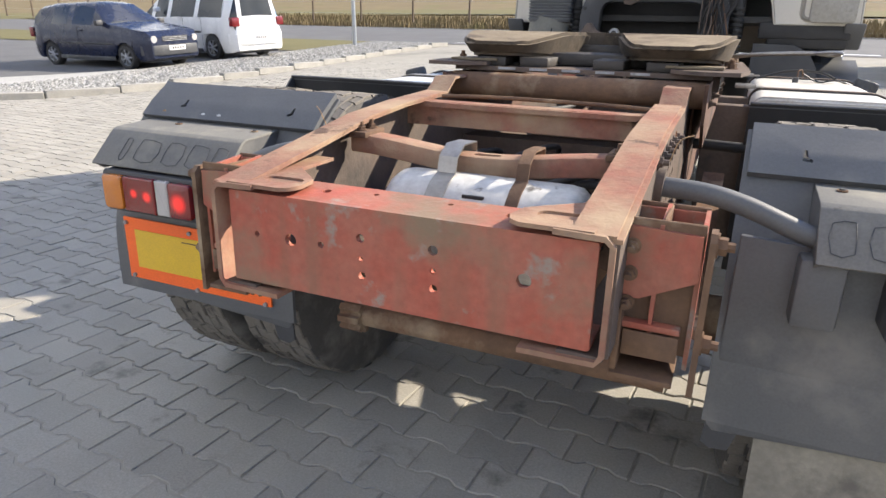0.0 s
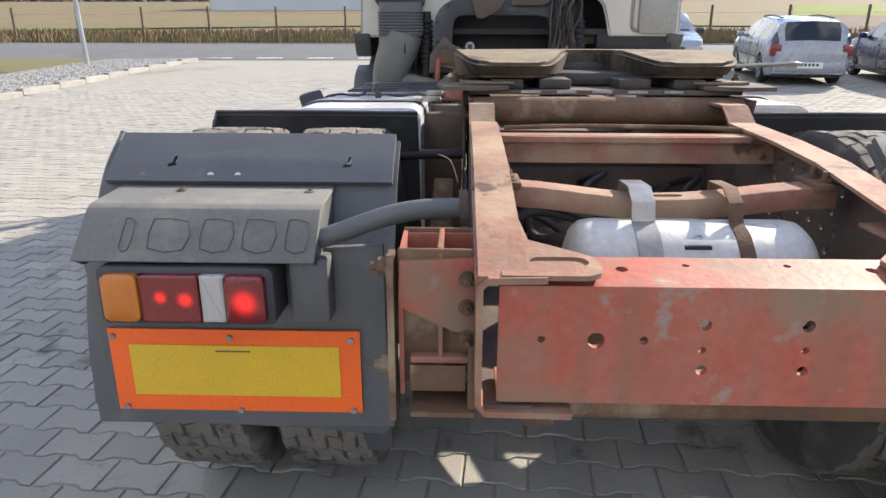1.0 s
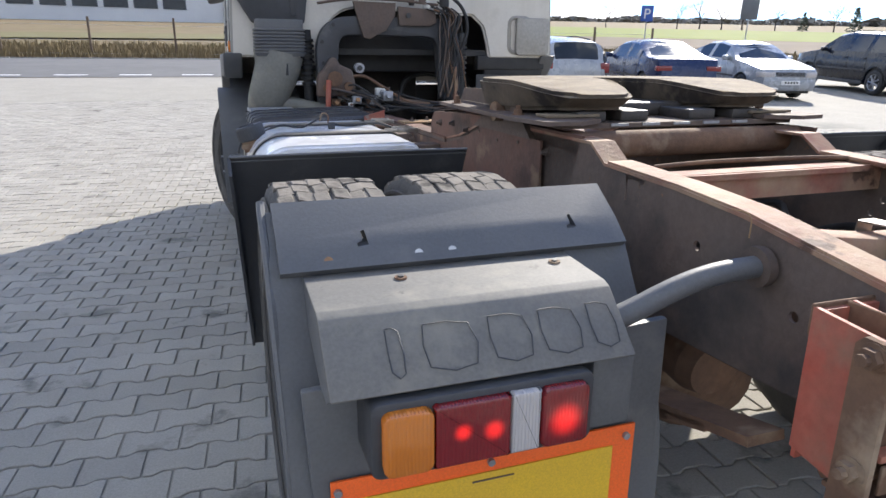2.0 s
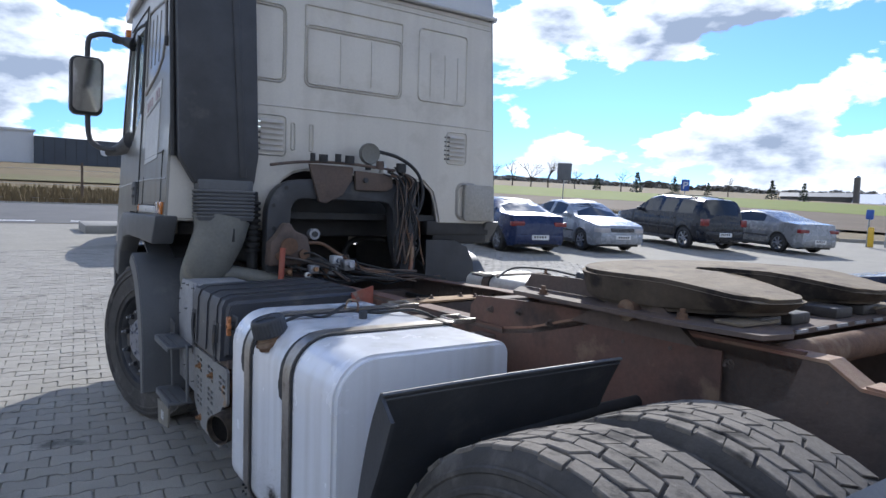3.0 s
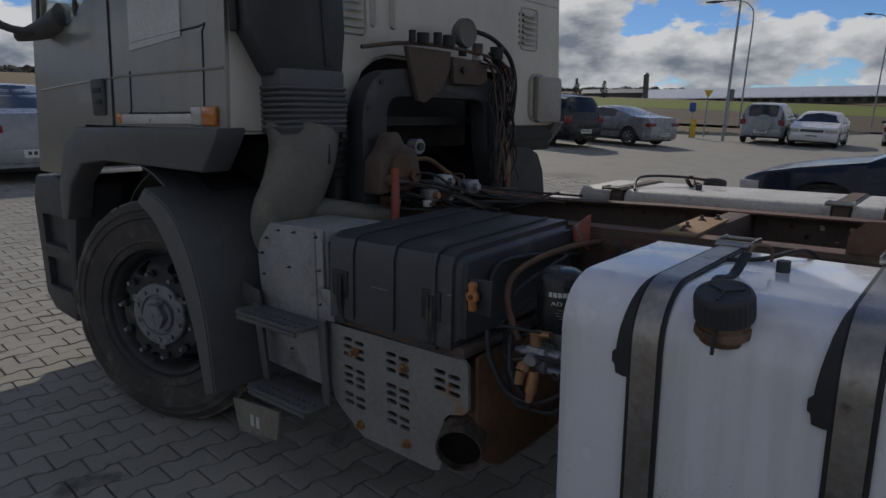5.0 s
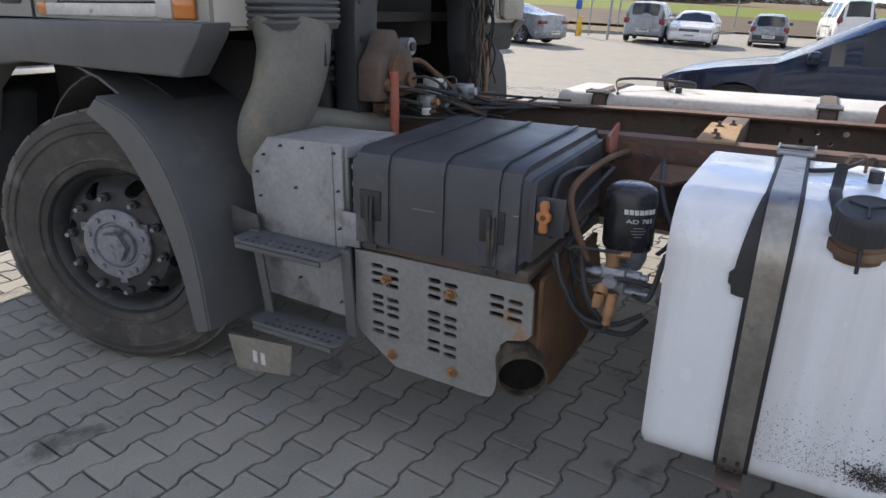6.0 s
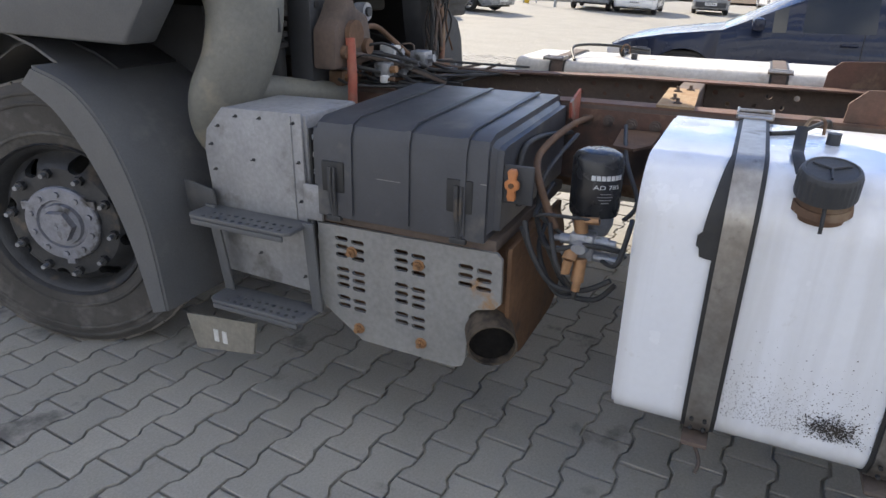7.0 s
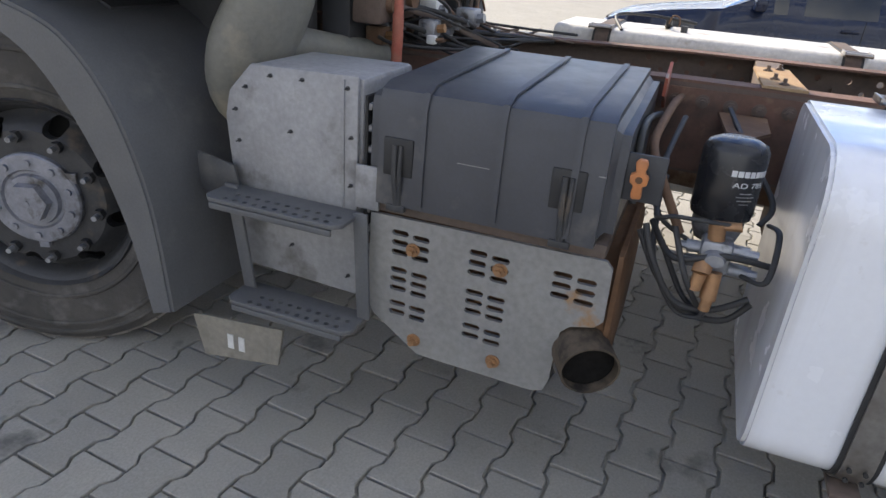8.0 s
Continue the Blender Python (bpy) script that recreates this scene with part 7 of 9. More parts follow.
    bm_prism(bm, [(-0.385, 1.685), (-0.085, 1.68), (-0.09, 1.60), (-0.155, 1.50), (-0.27, 1.442), (-0.315, 1.452), (-0.345, 1.55)], "y", 4.085, 4.112, 0.004)
    part("mount_bracket", bm, "rail_dark", p, "rusty brown triangular bracket")
    bm = bmesh.new()
    bm_prism(bm, [(-0.07, 1.66), (0.20, 1.645), (0.21, 1.56), (0.16, 1.535), (-0.06, 1.535)], "y", 4.085, 4.112, 0.004)
    part("cylinder_bracket", bm, "rail_dark", p, "brown bracket plate beside the horn")
    cyl_part("bracket_bolt", p, "rim", (0.0, 4.09, 1.60), (0.0, 4.065, 1.60), 0.018, seg=6)
    tube_part("latch_bar", p, "rail_dark", [(-0.62, 4.125, 1.665), (-0.40, 4.09, 1.695), (-0.1, 4.085, 1.70), (0.22, 4.08, 1.675)], 0.009, "brown bar over the brackets", seg=8)
    for x, z, r, h in ((-0.37, 1.70, 0.016, 0.05), (-0.30, 1.70, 0.028, 0.045), (-0.20, 1.705, 0.020, 0.05), (-0.12, 1.70, 0.030, 0.05), (0.10, 1.68, 0.026, 0.05), (0.26, 1.665, 0.034, 0.06)):
        cyl_part("latch_knob", p, rnd.choice(["rail_dark", "black", "black"]), (x, 4.07, z), (x, 4.068, z + h), r, seg=14)
    for x in (-0.565, 0.40):
        prof = [(0.001, 1.0), (0.034, 1.0)]
        for k in range(9):
            prof += [(0.034, 1.13 + 0.036 * k), (0.048, 1.134 + 0.036 * k), (0.048, 1.150 + 0.036 * k), (0.034, 1.154 + 0.036 * k)]
        bm = bmesh.new()
        bm_lathe(bm, prof + [(0.030, 1.50), (0.001, 1.50)], (x - 0.12 if x < 0 else x + 0.05, 4.24, 0), "z", 18)
        part("cab_spring", bm, "black", p, "black ribbed cab damper")
    tube_part("strut", p, "red_frame", [(-0.60, 3.97, 0.94), (-0.595, 3.97, 1.05), (-0.585, 3.98, 1.17)], 0.018, "thin rusty red strut", seg=8)
    tube_part("strut", p, "rail", [(0.34, 4.05, 1.0), (0.35, 4.05, 1.12), (0.34, 4.06, 1.26)], 0.016, "thin rusty red strut", seg=8)
    h = empty_part("signal_horn", "round grey horn on the latch block")
    bm = bmesh.new()
    bm_lathe(bm, [(0.001, -0.018), (0.052, -0.018), (0.066, -0.026), (0.070, -0.01), (0.070, 0.01), (0.05, 0.04), (0.02, 0.06), (0.001, 0.06)], (0.034, 4.10, 1.775), "y", 32)
    part("horn_disc", bm, "duct", h)
    cyl_part("horn_stem", h, "black", (0.034, 4.11, 1.71), (0.034, 4.11, 1.67), 0.02)
    cyl_part("white_cup", h, "paper", (0.14, 4.10, 1.655), (0.14, 4.10, 1.71), 0.030, "small white plastic cup", r1=0.020)
    tube_part("horn_hose", h, "black", [(0.09, 4.10, 1.795), (0.24, 4.08, 1.765), (0.38, 4.07, 1.68), (0.435, 4.07, 1.56), (0.42, 4.07, 1.44), (0.36, 4.07, 1.33)], 0.012, "black arched hose", seg=8)
    rnd = random.Random(11)
    for k in range(24):
        x = rnd.uniform(0.20, 0.36)
        pts = [(x - rnd.uniform(0.0, 0.12), 4.08 + rnd.uniform(-0.02, 0.02), 1.66 + rnd.uniform(-0.03, 0.04)), (x + 0.02, 4.06 + rnd.uniform(-0.03, 0.03), 1.60)]
        for j in range(4):
            x += rnd.uniform(-0.055, 0.05)
            x = min(0.44, max(0.22, x))
            pts.append((x, 4.06 + rnd.uniform(-0.04, 0.03), 1.47 - 0.14 * j + rnd.uniform(-0.02, 0.02)))
        tube_part("cable", truck, rnd.choice(["black", "black", "black", "rail_dark", "dusty_steel"]), pts, rnd.choice([0.004, 0.005, 0.007]), "hanging cable", seg=6, steps=4)
    for k in range(26):
        x0, z0 = rnd.uniform(-0.60, -0.10), rnd.uniform(0.98, 1.12)
        pts = [(x0, 4.05, z0), (x0 + rnd.uniform(-0.05, 0.12), 3.99 + rnd.uniform(-0.1, 0.05), z0 + rnd.uniform(-0.03, 0.06)), (x0 + rnd.uniform(0.05, 0.25), 3.90 + rnd.uniform(-0.1, 0.1), z0 - 0.03), (x0 + rnd.uniform(0.15, 0.55), 3.85 + rnd.uniform(-0.3, 0.2), 0.985 + rnd.uniform(0, 0.02))]
        tube_part("cable", truck, rnd.choice(["black", "black", "black", "black", "rail_dark"]), pts, rnd.choice([0.004, 0.006, 0.009]), "loose cable on the gearbox", seg=6, steps=4)
    tube_part("shift_pipe", truck, "dusty_steel", [(-0.47, 4.02, 1.02), (-0.465, 4.02, 1.17), (-0.42, 4.02, 1.195), (-0.32, 4.02, 1.19), (-0.22, 4.0, 1.13), (-0.05, 3.96, 1.03), (0.10, 3.9, 1.01)], 0.011, "bent brown pipe", seg=8)
    tube_part("steering_arc", truck, "black", [(0.05, 4.5, 1.0), (0.10, 4.55, 1.14), (0.25, 4.6, 1.20), (0.45, 4.62, 1.18)], 0.02, "black rubber bellows hose", seg=10)
    # added box keeps low sun off the ground under the chassis
    box_part("far_step_box", truck, "plastic_dark", 0.60, 1.16, 3.86, 4.16, 0.32, 0.90, 0.02, "dark box on the far side, added to block the sun")
    box_part("far_wing_end", truck, "black", 0.60, 1.17, 4.262, 4.36, 1.235, 1.345, 0.015, "dark rear end of the far wing")


seat((1, 1, 1), (0, 0.05, 0.02))
make_engine_bay()
seat()


# ---- the lie of the land: the yard is level by the truck and climbs beyond it ----
def rise(x, y):
    s = x * 0.087 + y * 0.996
    return 0.050 * (max(0.0, s - 7.0) if s > 9 or s < 5 else (s - 5.0) ** 2 / 8.0) + 0.013 * max(0.0, math.hypot(x, y) - 60.0)


def slope(x, y):
    """A pose on the land at x, y, its z axis square to the slope."""
    d = 0.5
    n = Vector((-(rise(x + d, y) - rise(x - d, y)) / (2 * d), -(rise(x, y + d) - rise(x, y - d)) / (2 * d), 1)).normalized()
    return Matrix.Translation((x, y, rise(x, y))) @ Vector((0, 0, 1)).rotation_difference(n).to_matrix().to_4x4()


# ---- parked cars ----
def car_paint(name, base, metal=0.3):
    if name not in M:
        M[name] = surface(name, base, tuple(c * 0.9 for c in base), 0.26, metal * 0.5, scale=1.5, fine=200, grit=0.03, spec=0.3, coat=0.3)
    return name


SHAPES = {
    # top line and belt line as (distance from the nose over the length, height over the full height)
    "hatch": dict(top=((0, .48), (.03, .58), (.24, .66), (.30, .68), (.44, .97), (.52, 1.0), (.80, .98), (.90, .93), (.985, .62), (1, .45)), belt=((0, .48), (.03, .56), (.26, .64), (.6, .66), (.95, .66), (1, .45)), glass=(.29, .97), pillars=((.385, .425), (.60, .635), (.78, .89))),
    "sedan": dict(top=((0, .44), (.02, .55), (.12, .62), (.27, .69), (.40, .95), (.50, 1.0), (.64, .985), (.84, .74), (.97, .71), (1, .50)), belt=((0, .44), (.02, .53), (.27, .67), (.6, .69), (.84, .715), (.97, .69), (1, .50)), glass=(.265, .84), pillars=((.36, .395), (.545, .575), (.70, .745))),
    "coupe": dict(top=((0, .44), (.02, .55), (.12, .63), (.30, .72), (.42, .95), (.52, 1.0), (.64, .975), (.84, .77), (.97, .73), (1, .50)), belt=((0, .44), (.02, .53), (.30, .70), (.6, .72), (.84, .745), (.97, .71), (1, .50)), glass=(.295, .84), pillars=((.38, .41), (.69, .75))),
    "wagon": dict(top=((0, .46), (.02, .55), (.14, .63), (.26, .68), (.38, .95), (.48, 1.0), (.82, .98), (.93, .94), (.985, .66), (1, .48)), belt=((0, .46), (.02, .53), (.26, .66), (.6, .67), (.95, .66), (1, .48)), glass=(.255, .985), pillars=((.345, .375), (.52, .55), (.70, .73), (.89, .945))),
    "estate": dict(top=((0, .43), (.012, .51), (.05, .555), (.135, .605), (.27, .655), (.37, .82), (.46, .96), (.55, 1.0), (.82, .98), (.93, .94), (.985, .66), (1, .48)), belt=((0, .42), (.012, .49), (.05, .54), (.27, .635), (.6, .65), (.95, .65), (1, .48)), glass=(.265, .985), pillars=((.40, .43), (.58, .61), (.75, .78), (.89, .945))),
    "suv": dict(top=((0, .48), (.02, .58), (.14, .63), (.26, .68), (.38, .96), (.48, 1.0), (.82, .985), (.93, .95), (.985, .66), (1, .42)), belt=((0, .48), (.02, .56), (.26, .66), (.6, .67), (.95, .67), (1, .42)), glass=(.255, .985), pillars=((.345, .375), (.52, .55), (.70, .73), (.885, .94))),
    "van": dict(top=((0, .40), (.02, .48), (.10, .55), (.16, .60), (.30, .95), (.36, 1.0), (.90, .99), (.965, .95), (.99, .60), (1, .34)), belt=((0, .40), (.02, .46), (.16, .56), (.5, .58), (.96, .58), (1, .34)), glass=(.15, .99), pillars=((.245, .275), (.40, .43), (.66, .69), (.91, .955))),
}


def make_car(label, shape, length, width, height, paint, m, wheel_r=0.31, group="parked cars", roof_rails=False, lamp="square", spare=False):
    root = thing("car" if shape != "van" else "van", label, "car" if shape != "van" else "van", m, group)
    sh = SHAPES[shape]
    fw, rw = (0.185, 0.815) if shape != "van" else (0.175, 0.80)
    wheels = [length * (0.5 - fw), length * (0.5 - rw)]
    clear = 0.21 if shape != "suv" else 0.28

    def line(pts, u):
        for (a, va), (b, vb) in zip(pts, pts[1:]):
            if u <= b:
                k = (u - a) / (b - a)
                return va + (vb - va) * k
        return pts[-1][1]

    us = {0, 1}
    us |= {round(p[0], 4) for p in sh["top"]} | {round(p[0], 4) for p in sh["belt"]}
    for a, b in sh["pillars"]:
        us |= {a, b}
    for f in (fw, rw):
        for k in range(-6, 7):
            us.add(round(f + 1.16 * wheel_r / length * math.sin(k / 6 * math.pi / 2), 4))
    us |= {round(k / 16, 4) for k in range(17)}
    us = sorted(us)
    us = [u for i, u in enumerate(us) if i == 0 or u - us[i - 1] > 0.004]
    bm = bmesh.new()
    rows = []
    for u in us:
        y = length * (0.5 - u)
        e = min(u, 1 - u)
        round_in = 1 - 0.16 * max(0, 1 - e / 0.10) ** 2
        w = width / 2 * round_in
        zt, zb = height * line(sh["top"], u), height * line(sh["belt"], u)
        zt = max(zt, zb + 0.005)
        low = clear + (0.06 * max(0, 1 - e / 0.05))
        for yw in wheels:
            d = abs(y - yw)
            rr = wheel_r * 1.16
            if d < rr:
                low = max(low, wheel_r + math.sqrt(rr * rr - d * d))
        mid = max(low + 0.01, height * 0.36)
        lo2 = max(low + 0.005, min(mid - 0.005, low + 0.08))
        roofw = w * (0.97 - 0.30 * min(1, (zt - zb) / (height * 0.36)))
        rows.append([(0, low), (w * 0.55, low), (w * 0.95, low), (w * 0.99, lo2), (w * 1.0, mid), (w * 0.975, zb), (roofw + 0.03 * (zt - zb > 0.2), zt - 0.16 * (zt - zb)), (roofw * 0.86, zt - 0.02 * (zt - zb)), (0, zt + 0.012 * height / 1.4)])
    grid = {}
    for i, (u, r) in enumerate(zip(us, rows)):
        for j, (x, z) in enumerate(r):
            for s in (-1, 1):
                if x == 0 and s == 1:
                    grid[i, j, 1] = grid[i, j, -1]
                else:
                    grid[i, j, s] = bm.verts.new((s * x, length * (0.5 - u), z))
    g0, g1 = sh["glass"]
    panes = {}
    for i in range(len(us) - 1):
        um = (us[i] + us[i + 1]) / 2
        pillar = any(a <= um <= b for a, b in sh["pillars"])
        tall = min(rows[i][7][1] - rows[i][5][1], rows[i + 1][7][1] - rows[i + 1][5][1])
        steep = abs(rows[i][8][1] - rows[i + 1][8][1]) / (length * (us[i + 1] - us[i])) > 0.30
        for j in range(8):
            for s in (-1, 1):
                f = (grid[i, j, s], grid[i, j + 1, s], grid[i + 1, j + 1, s], grid[i + 1, j, s])
                if len(set(f)) < 3:
                    continue
                key = None
                if j == 5 and g0 < um < g1 and tall > 0.16 and not pillar:
                    seg = sum(1 for a, b in sh["pillars"] if b <= um)
                    key = ("side_window", s, seg)
                if j in (6, 7) and steep and g0 < um < g1 and (um < 0.5 or um > 0.6):
                    key = ("windscreen", 0, 0) if um < 0.5 else ("rear_window", 0, 0)
                face = bm.faces.new(list(dict.fromkeys(f)))
                if key:
                    panes.setdefault(key, []).append(face)
    for end in (0, len(us) - 1):
        vs = [grid[end, j, -1] for j in range(9)] + [grid[end, j, 1] for j in range(7, 0, -1)]
        bm.faces.new(vs)
    bmesh.ops.recalc_face_normals(bm, faces=bm.faces)
    for key, faces in panes.items():
        pb = bmesh.new()
        mp = {}
        for f in faces:
            f.normal_update()
            for v in f.verts:
                if v not in mp:
                    mp[v] = pb.verts.new(v.co + f.normal * 0.001)
        for f in faces:
            pb.faces.new([mp[v] for v in f.verts])
        bmesh.ops.recalc_face_normals(pb, faces=pb.faces)
        cen = sum((v.co for v in pb.verts), Vector()) / len(pb.verts)
        for v in pb.verts:
            v.co += (cen - v.co) * 0.04
        r = bmesh.ops.solidify(pb, geom=list(pb.faces), thickness=0.004)
        part(key[0], pb, "car_glass", root, "dark reflecting glass")
    part("body", bm, paint, root, "", angle=32)
    L2 = length / 2
    w2 = width / 2
    hh = height
    # bumpers, sills, lamps, plates, grille
    for e in (1, -1):
        b = bmesh.new()
        y1 = e * (L2 + 0.045)
        bm_prism(b, [(-w2 * 0.93, e * (L2 - 0.42)), (-w2 * 0.98, e * (L2 - 0.25)), (-w2 * 0.80, e * (L2 + 0.01)), (-w2 * 0.5, y1), (w2 * 0.5, y1), (w2 * 0.80, e * (L2 + 0.01)), (w2 * 0.98, e * (L2 - 0.25)), (w2 * 0.93, e * (L2 - 0.42))], "z", hh * 0.215, hh * 0.37, 0.02)
        part("bumper", b, paint if shape != "hatch" else "plastic_dark", root)
        box_part("plate", root, "white_mark", -0.26, 0.26, e * (L2 + 0.043), e * (L2 + 0.055), hh * 0.285 if e > 0 else hh * 0.27, hh * 0.285 + 0.11, 0.003, "number plate with plain bars")
        for k in range(5):
            box_part("plate_bar", root, "black", -0.20 + 0.08 * k, -0.15 + 0.08 * k, e * (L2 + 0.054), e * (L2 + 0.057), hh * 0.285 + 0.03, hh * 0.285 + 0.085, 0.0)
    for s in (-1, 1):
        b = bmesh.new()
        zl = hh * (0.46 if shape != "estate" else 0.44)
        if lamp == "round":
            bm_cyl(b, (s * w2 * 0.74, L2 - 0.08, zl), (s * w2 * 0.74, L2 + 0.006, zl), 0.085, seg=24)
        else:
            bm_prism(b, [(s * w2 * fx, L2 + fy) for fx, fy in ((0.50, 0.006), (0.83, 0.005), (0.90, -0.07), (0.968, -0.21), (0.90, -0.23), (0.60, -0.10))], "z", zl - 0.065, zl + 0.065, 0.012)
        part("headlight", b, "lamp_clear", root, "clear headlight")
        b = bmesh.new()
        zt = hh * (0.56 if shape in ("sedan", "coupe") else 0.53)
        tall = 0.13 if shape in ("sedan", "coupe") else 0.24
        bm_box(b, s * w2 * (0.52 if shape in ("sedan", "coupe") else 0.70), s * w2 * 0.965, -L2 + 0.012, -L2 + 0.17, zt - tall / 2, zt + tall / 2, 0.02)
        part("tail_light", b, "lamp_red", root, "red tail light")
        b = bmesh.new()
        bm_box(b, s * w2 * 0.98, s * (w2 + 0.17), length * (0.5 - 0.345) - 0.03, length * (0.5 - 0.345) + 0.09, hh * 0.655, hh * 0.655 + 0.13, 0.03)
        part("door_mirror", b, paint if shape != "hatch" else "plastic_dark", root)
        b = bmesh.new()
        bm_box(b, s * (w2 * 0.985), s * (w2 * 1.012), length * (0.5 - rw) + wheel_r * 1.2, length * (0.5 - fw) - wheel_r * 1.2, clear - 0.01, clear + 0.09, 0.012)
        bm_box(b, s * (w2 * 0.99), s * (w2 * 1.008), length * (0.5 - rw) + wheel_r * 1.22, length * (0.5 - fw) - wheel_r * 1.22, hh * 0.37, hh * 0.40, 0.006)
        part("sill_trim", b, "plastic_dark", root)
        for u in (0.53, 0.70):
            if shape in ("coupe", "hatch") and u > 0.6:
                continue
            b = bmesh.new()
            yy = length * (0.5 - u)
            bm_box(b, s * w2 * 0.985, s * w2 * 1.018, yy - 0.08, yy + 0.08, hh * 0.565, hh * 0.585, 0.008)
            part("door_handle", b, paint, root)
            b = bmesh.new()
            bm_tube(b, [(s * w2 * 0.996, yy + 0.0 - 0.12, hh * 0.20), (s * w2 * 1.001, yy - 0.12, hh * 0.38), (s * w2 * 0.978, yy - 0.12, hh * 0.65)], 0.004, seg=5)
            part("door_gap", b, "black", root)
        if spare and s > 0:
            cyl_part("spare_wheel_cover", root, paint, (0.08, -length / 2 + 0.05, hh * 0.52), (0.08, -length / 2 - 0.19, hh * 0.52), 0.34, "white spare wheel cover", seg=32)
        if roof_rails:
            tube_part("roof_rail", root, "black", [(s * w2 * 0.60, length * 0.08, hh * 0.995), (s * w2 * 0.60, -length * 0.1, hh * 1.02), (s * w2 * 0.60, -length * 0.34, hh * 0.985)], 0.016, seg=8)
    b = bmesh.new()
    bm_box(b, -w2 * 0.46, w2 * 0.46, L2 - 0.06, L2 + 0.004, hh * 0.42, hh * 0.50, 0.012)
    part("grille", b, "black", root, "dark front grille")
    for k in range(3):
        box_part("grille_bar", root, "alu", -w2 * 0.44, w2 * 0.44, L2, L2 + 0.008, hh * (0.43 + 0.024 * k), hh * (0.43 + 0.024 * k) + 0.008, 0.002)
    box_part("underbody", root, "black", -w2 * 0.82, w2 * 0.82, -L2 * 0.93, L2 * 0.93, clear - 0.03, clear + 0.16, 0.02)
    for yw in wheels:
        for s in (-1, 1):
            box_part("wheel_well", root, "black", s * w2 * 0.50, s * w2 * 0.93, yw - wheel_r * 1.1, yw + wheel_r * 1.1, wheel_r * 0.8, wheel_r * 2.1, 0.02)
            b = bmesh.new()
            fx = s * (w2 - 0.015)
            o = lambda f: -s * f
            bm_lathe(b, [(wheel_r * 0.66, o(0.02)), (wheel_r * 0.70, o(0.0)), (wheel_r * 0.88, o(0.0)), (wheel_r * 0.98, o(0.025)), (wheel_r, o(0.06)), (wheel_r, o(0.16)), (wheel_r * 0.9, o(0.2)), (wheel_r * 0.66, o(0.2))], (fx, yw, wheel_r), "x", 32)
            ty = part("wheel", b, "black", root, "car wheel")
            b = bmesh.new()
            bm_lathe(b, [(wheel_r * 0.66, o(0.012)), (wheel_r * 0.62, o(0.02)), (wheel_r * 0.58, o(0.07)), (wheel_r * 0.60, o(0.16)), (wheel_r * 0.67, o(0.16))], (fx, yw, wheel_r), "x", 32)
            for k in range(7):
                a = 2 * math.pi * k / 7
                tip = Vector((fx + o(0.025), yw + wheel_r * 0.62 * math.cos(a), wheel_r + wheel_r * 0.62 * math.sin(a)))
                bm_tube(b, [(fx + o(0.02), yw, wheel_r), tip], 0.026, seg=6)
            bm_cyl(b, (fx + o(0.04), yw, wheel_r), (fx + o(0.008), yw, wheel_r), wheel_r * 0.20, seg=16)
            part("rim", b, "alu", ty, "pale alloy rim")
    return root


def at_car(x, y, heading, z=0.0):
    """heading: degrees clockwise from +y; the car stands square to the slope."""
    return slope(x, y) @ pose(0, 0, z, 0, 0, -heading)


white = car_paint("white_car_paint", (0.72, 0.72, 0.72), 0.0)
silver = car_paint("silver_car_paint", (0.25, 0.26, 0.275), 0.6)
pale = car_paint("pale_silver_car_paint", (0.30, 0.32, 0.35), 0.4)
navy = car_paint("navy_car_paint", (0.012, 0.024, 0.075), 0.2)
ink = car_paint("dark_blue_black_car_paint", (0.014, 0.02, 0.045), 0.2)
midnight = car_paint("midnight_car_paint", (0.006, 0.012, 0.034), 0.1)
green = car_paint("black_blue_car_paint", (0.005, 0.008, 0.016), 0.1)

make_car("old black-blue hatchback with round lamps beside the gravel strip", "hatch", 4.30, 1.75, 1.56, ink, at_car(-14.45, 12.0, 92), 0.29, lamp="round")
make_car("white panel van with a black steel wheel, rear doors shut", "van", 4.89, 1.90, 1.94, white, at_car(-14.3, 15.2, -79), 0.33)
make_car("pale silver people carrier facing the truck", "hatch", 4.4, 1.75, 1.62, pale, at_car(4.9, 17.2, 190), 0.31)
make_car("pale silver estate car with dark windows", "wagon", 4.5, 1.74, 1.45, pale, at_car(7.85, 16.25, 12), 0.31, roof_rails=True)
make_car("dark blue saloon, clean paint", "sedan", 4.45, 1.74, 1.43, navy, at_car(10.4, 15.2, 12), 0.32)
make_car("pale silver saloon facing the yard", "sedan", 4.6, 1.75, 1.44, pale, at_car(13.4, 15.0, 192), 0.31)
make_car("dark estate-bodied off-road car", "suv", 4.80, 1.90, 1.76, green, at_car(18.35, 14.9, 14), 0.36, roof_rails=True)
make_car("silver two-door coupe with alloy wheels", "coupe", 4.85, 1.85, 1.40, silver, at_car(21.5, 13.4, 14), 0.33)
make_car("white compact off-road car with a spare wheel cover", "suv", 4.1, 1.75, 1.70, pale, at_car(29.2, 9.5, 85), 0.34, spare=True)
make_car("white saloon facing the yard", "sedan", 4.5, 1.80, 1.42, white, at_car(29.4, 7.5, 268), 0.32)
make_car("small silver hatchback across the yard", "hatch", 3.9, 1.65, 1.45, silver, at_car(33.3, 4.75, 86), 0.30)
make_car("white delivery van at the far side of the yard", "van", 5.2, 1.95, 2.3, white, at_car(42.0, 1.4, 80), 0.34)
make_car("dark blue estate car parked beside the truck", "estate", 4.6, 1.80, 1.43, midnight, at_car(6.2, 1.95, -2), 0.33)
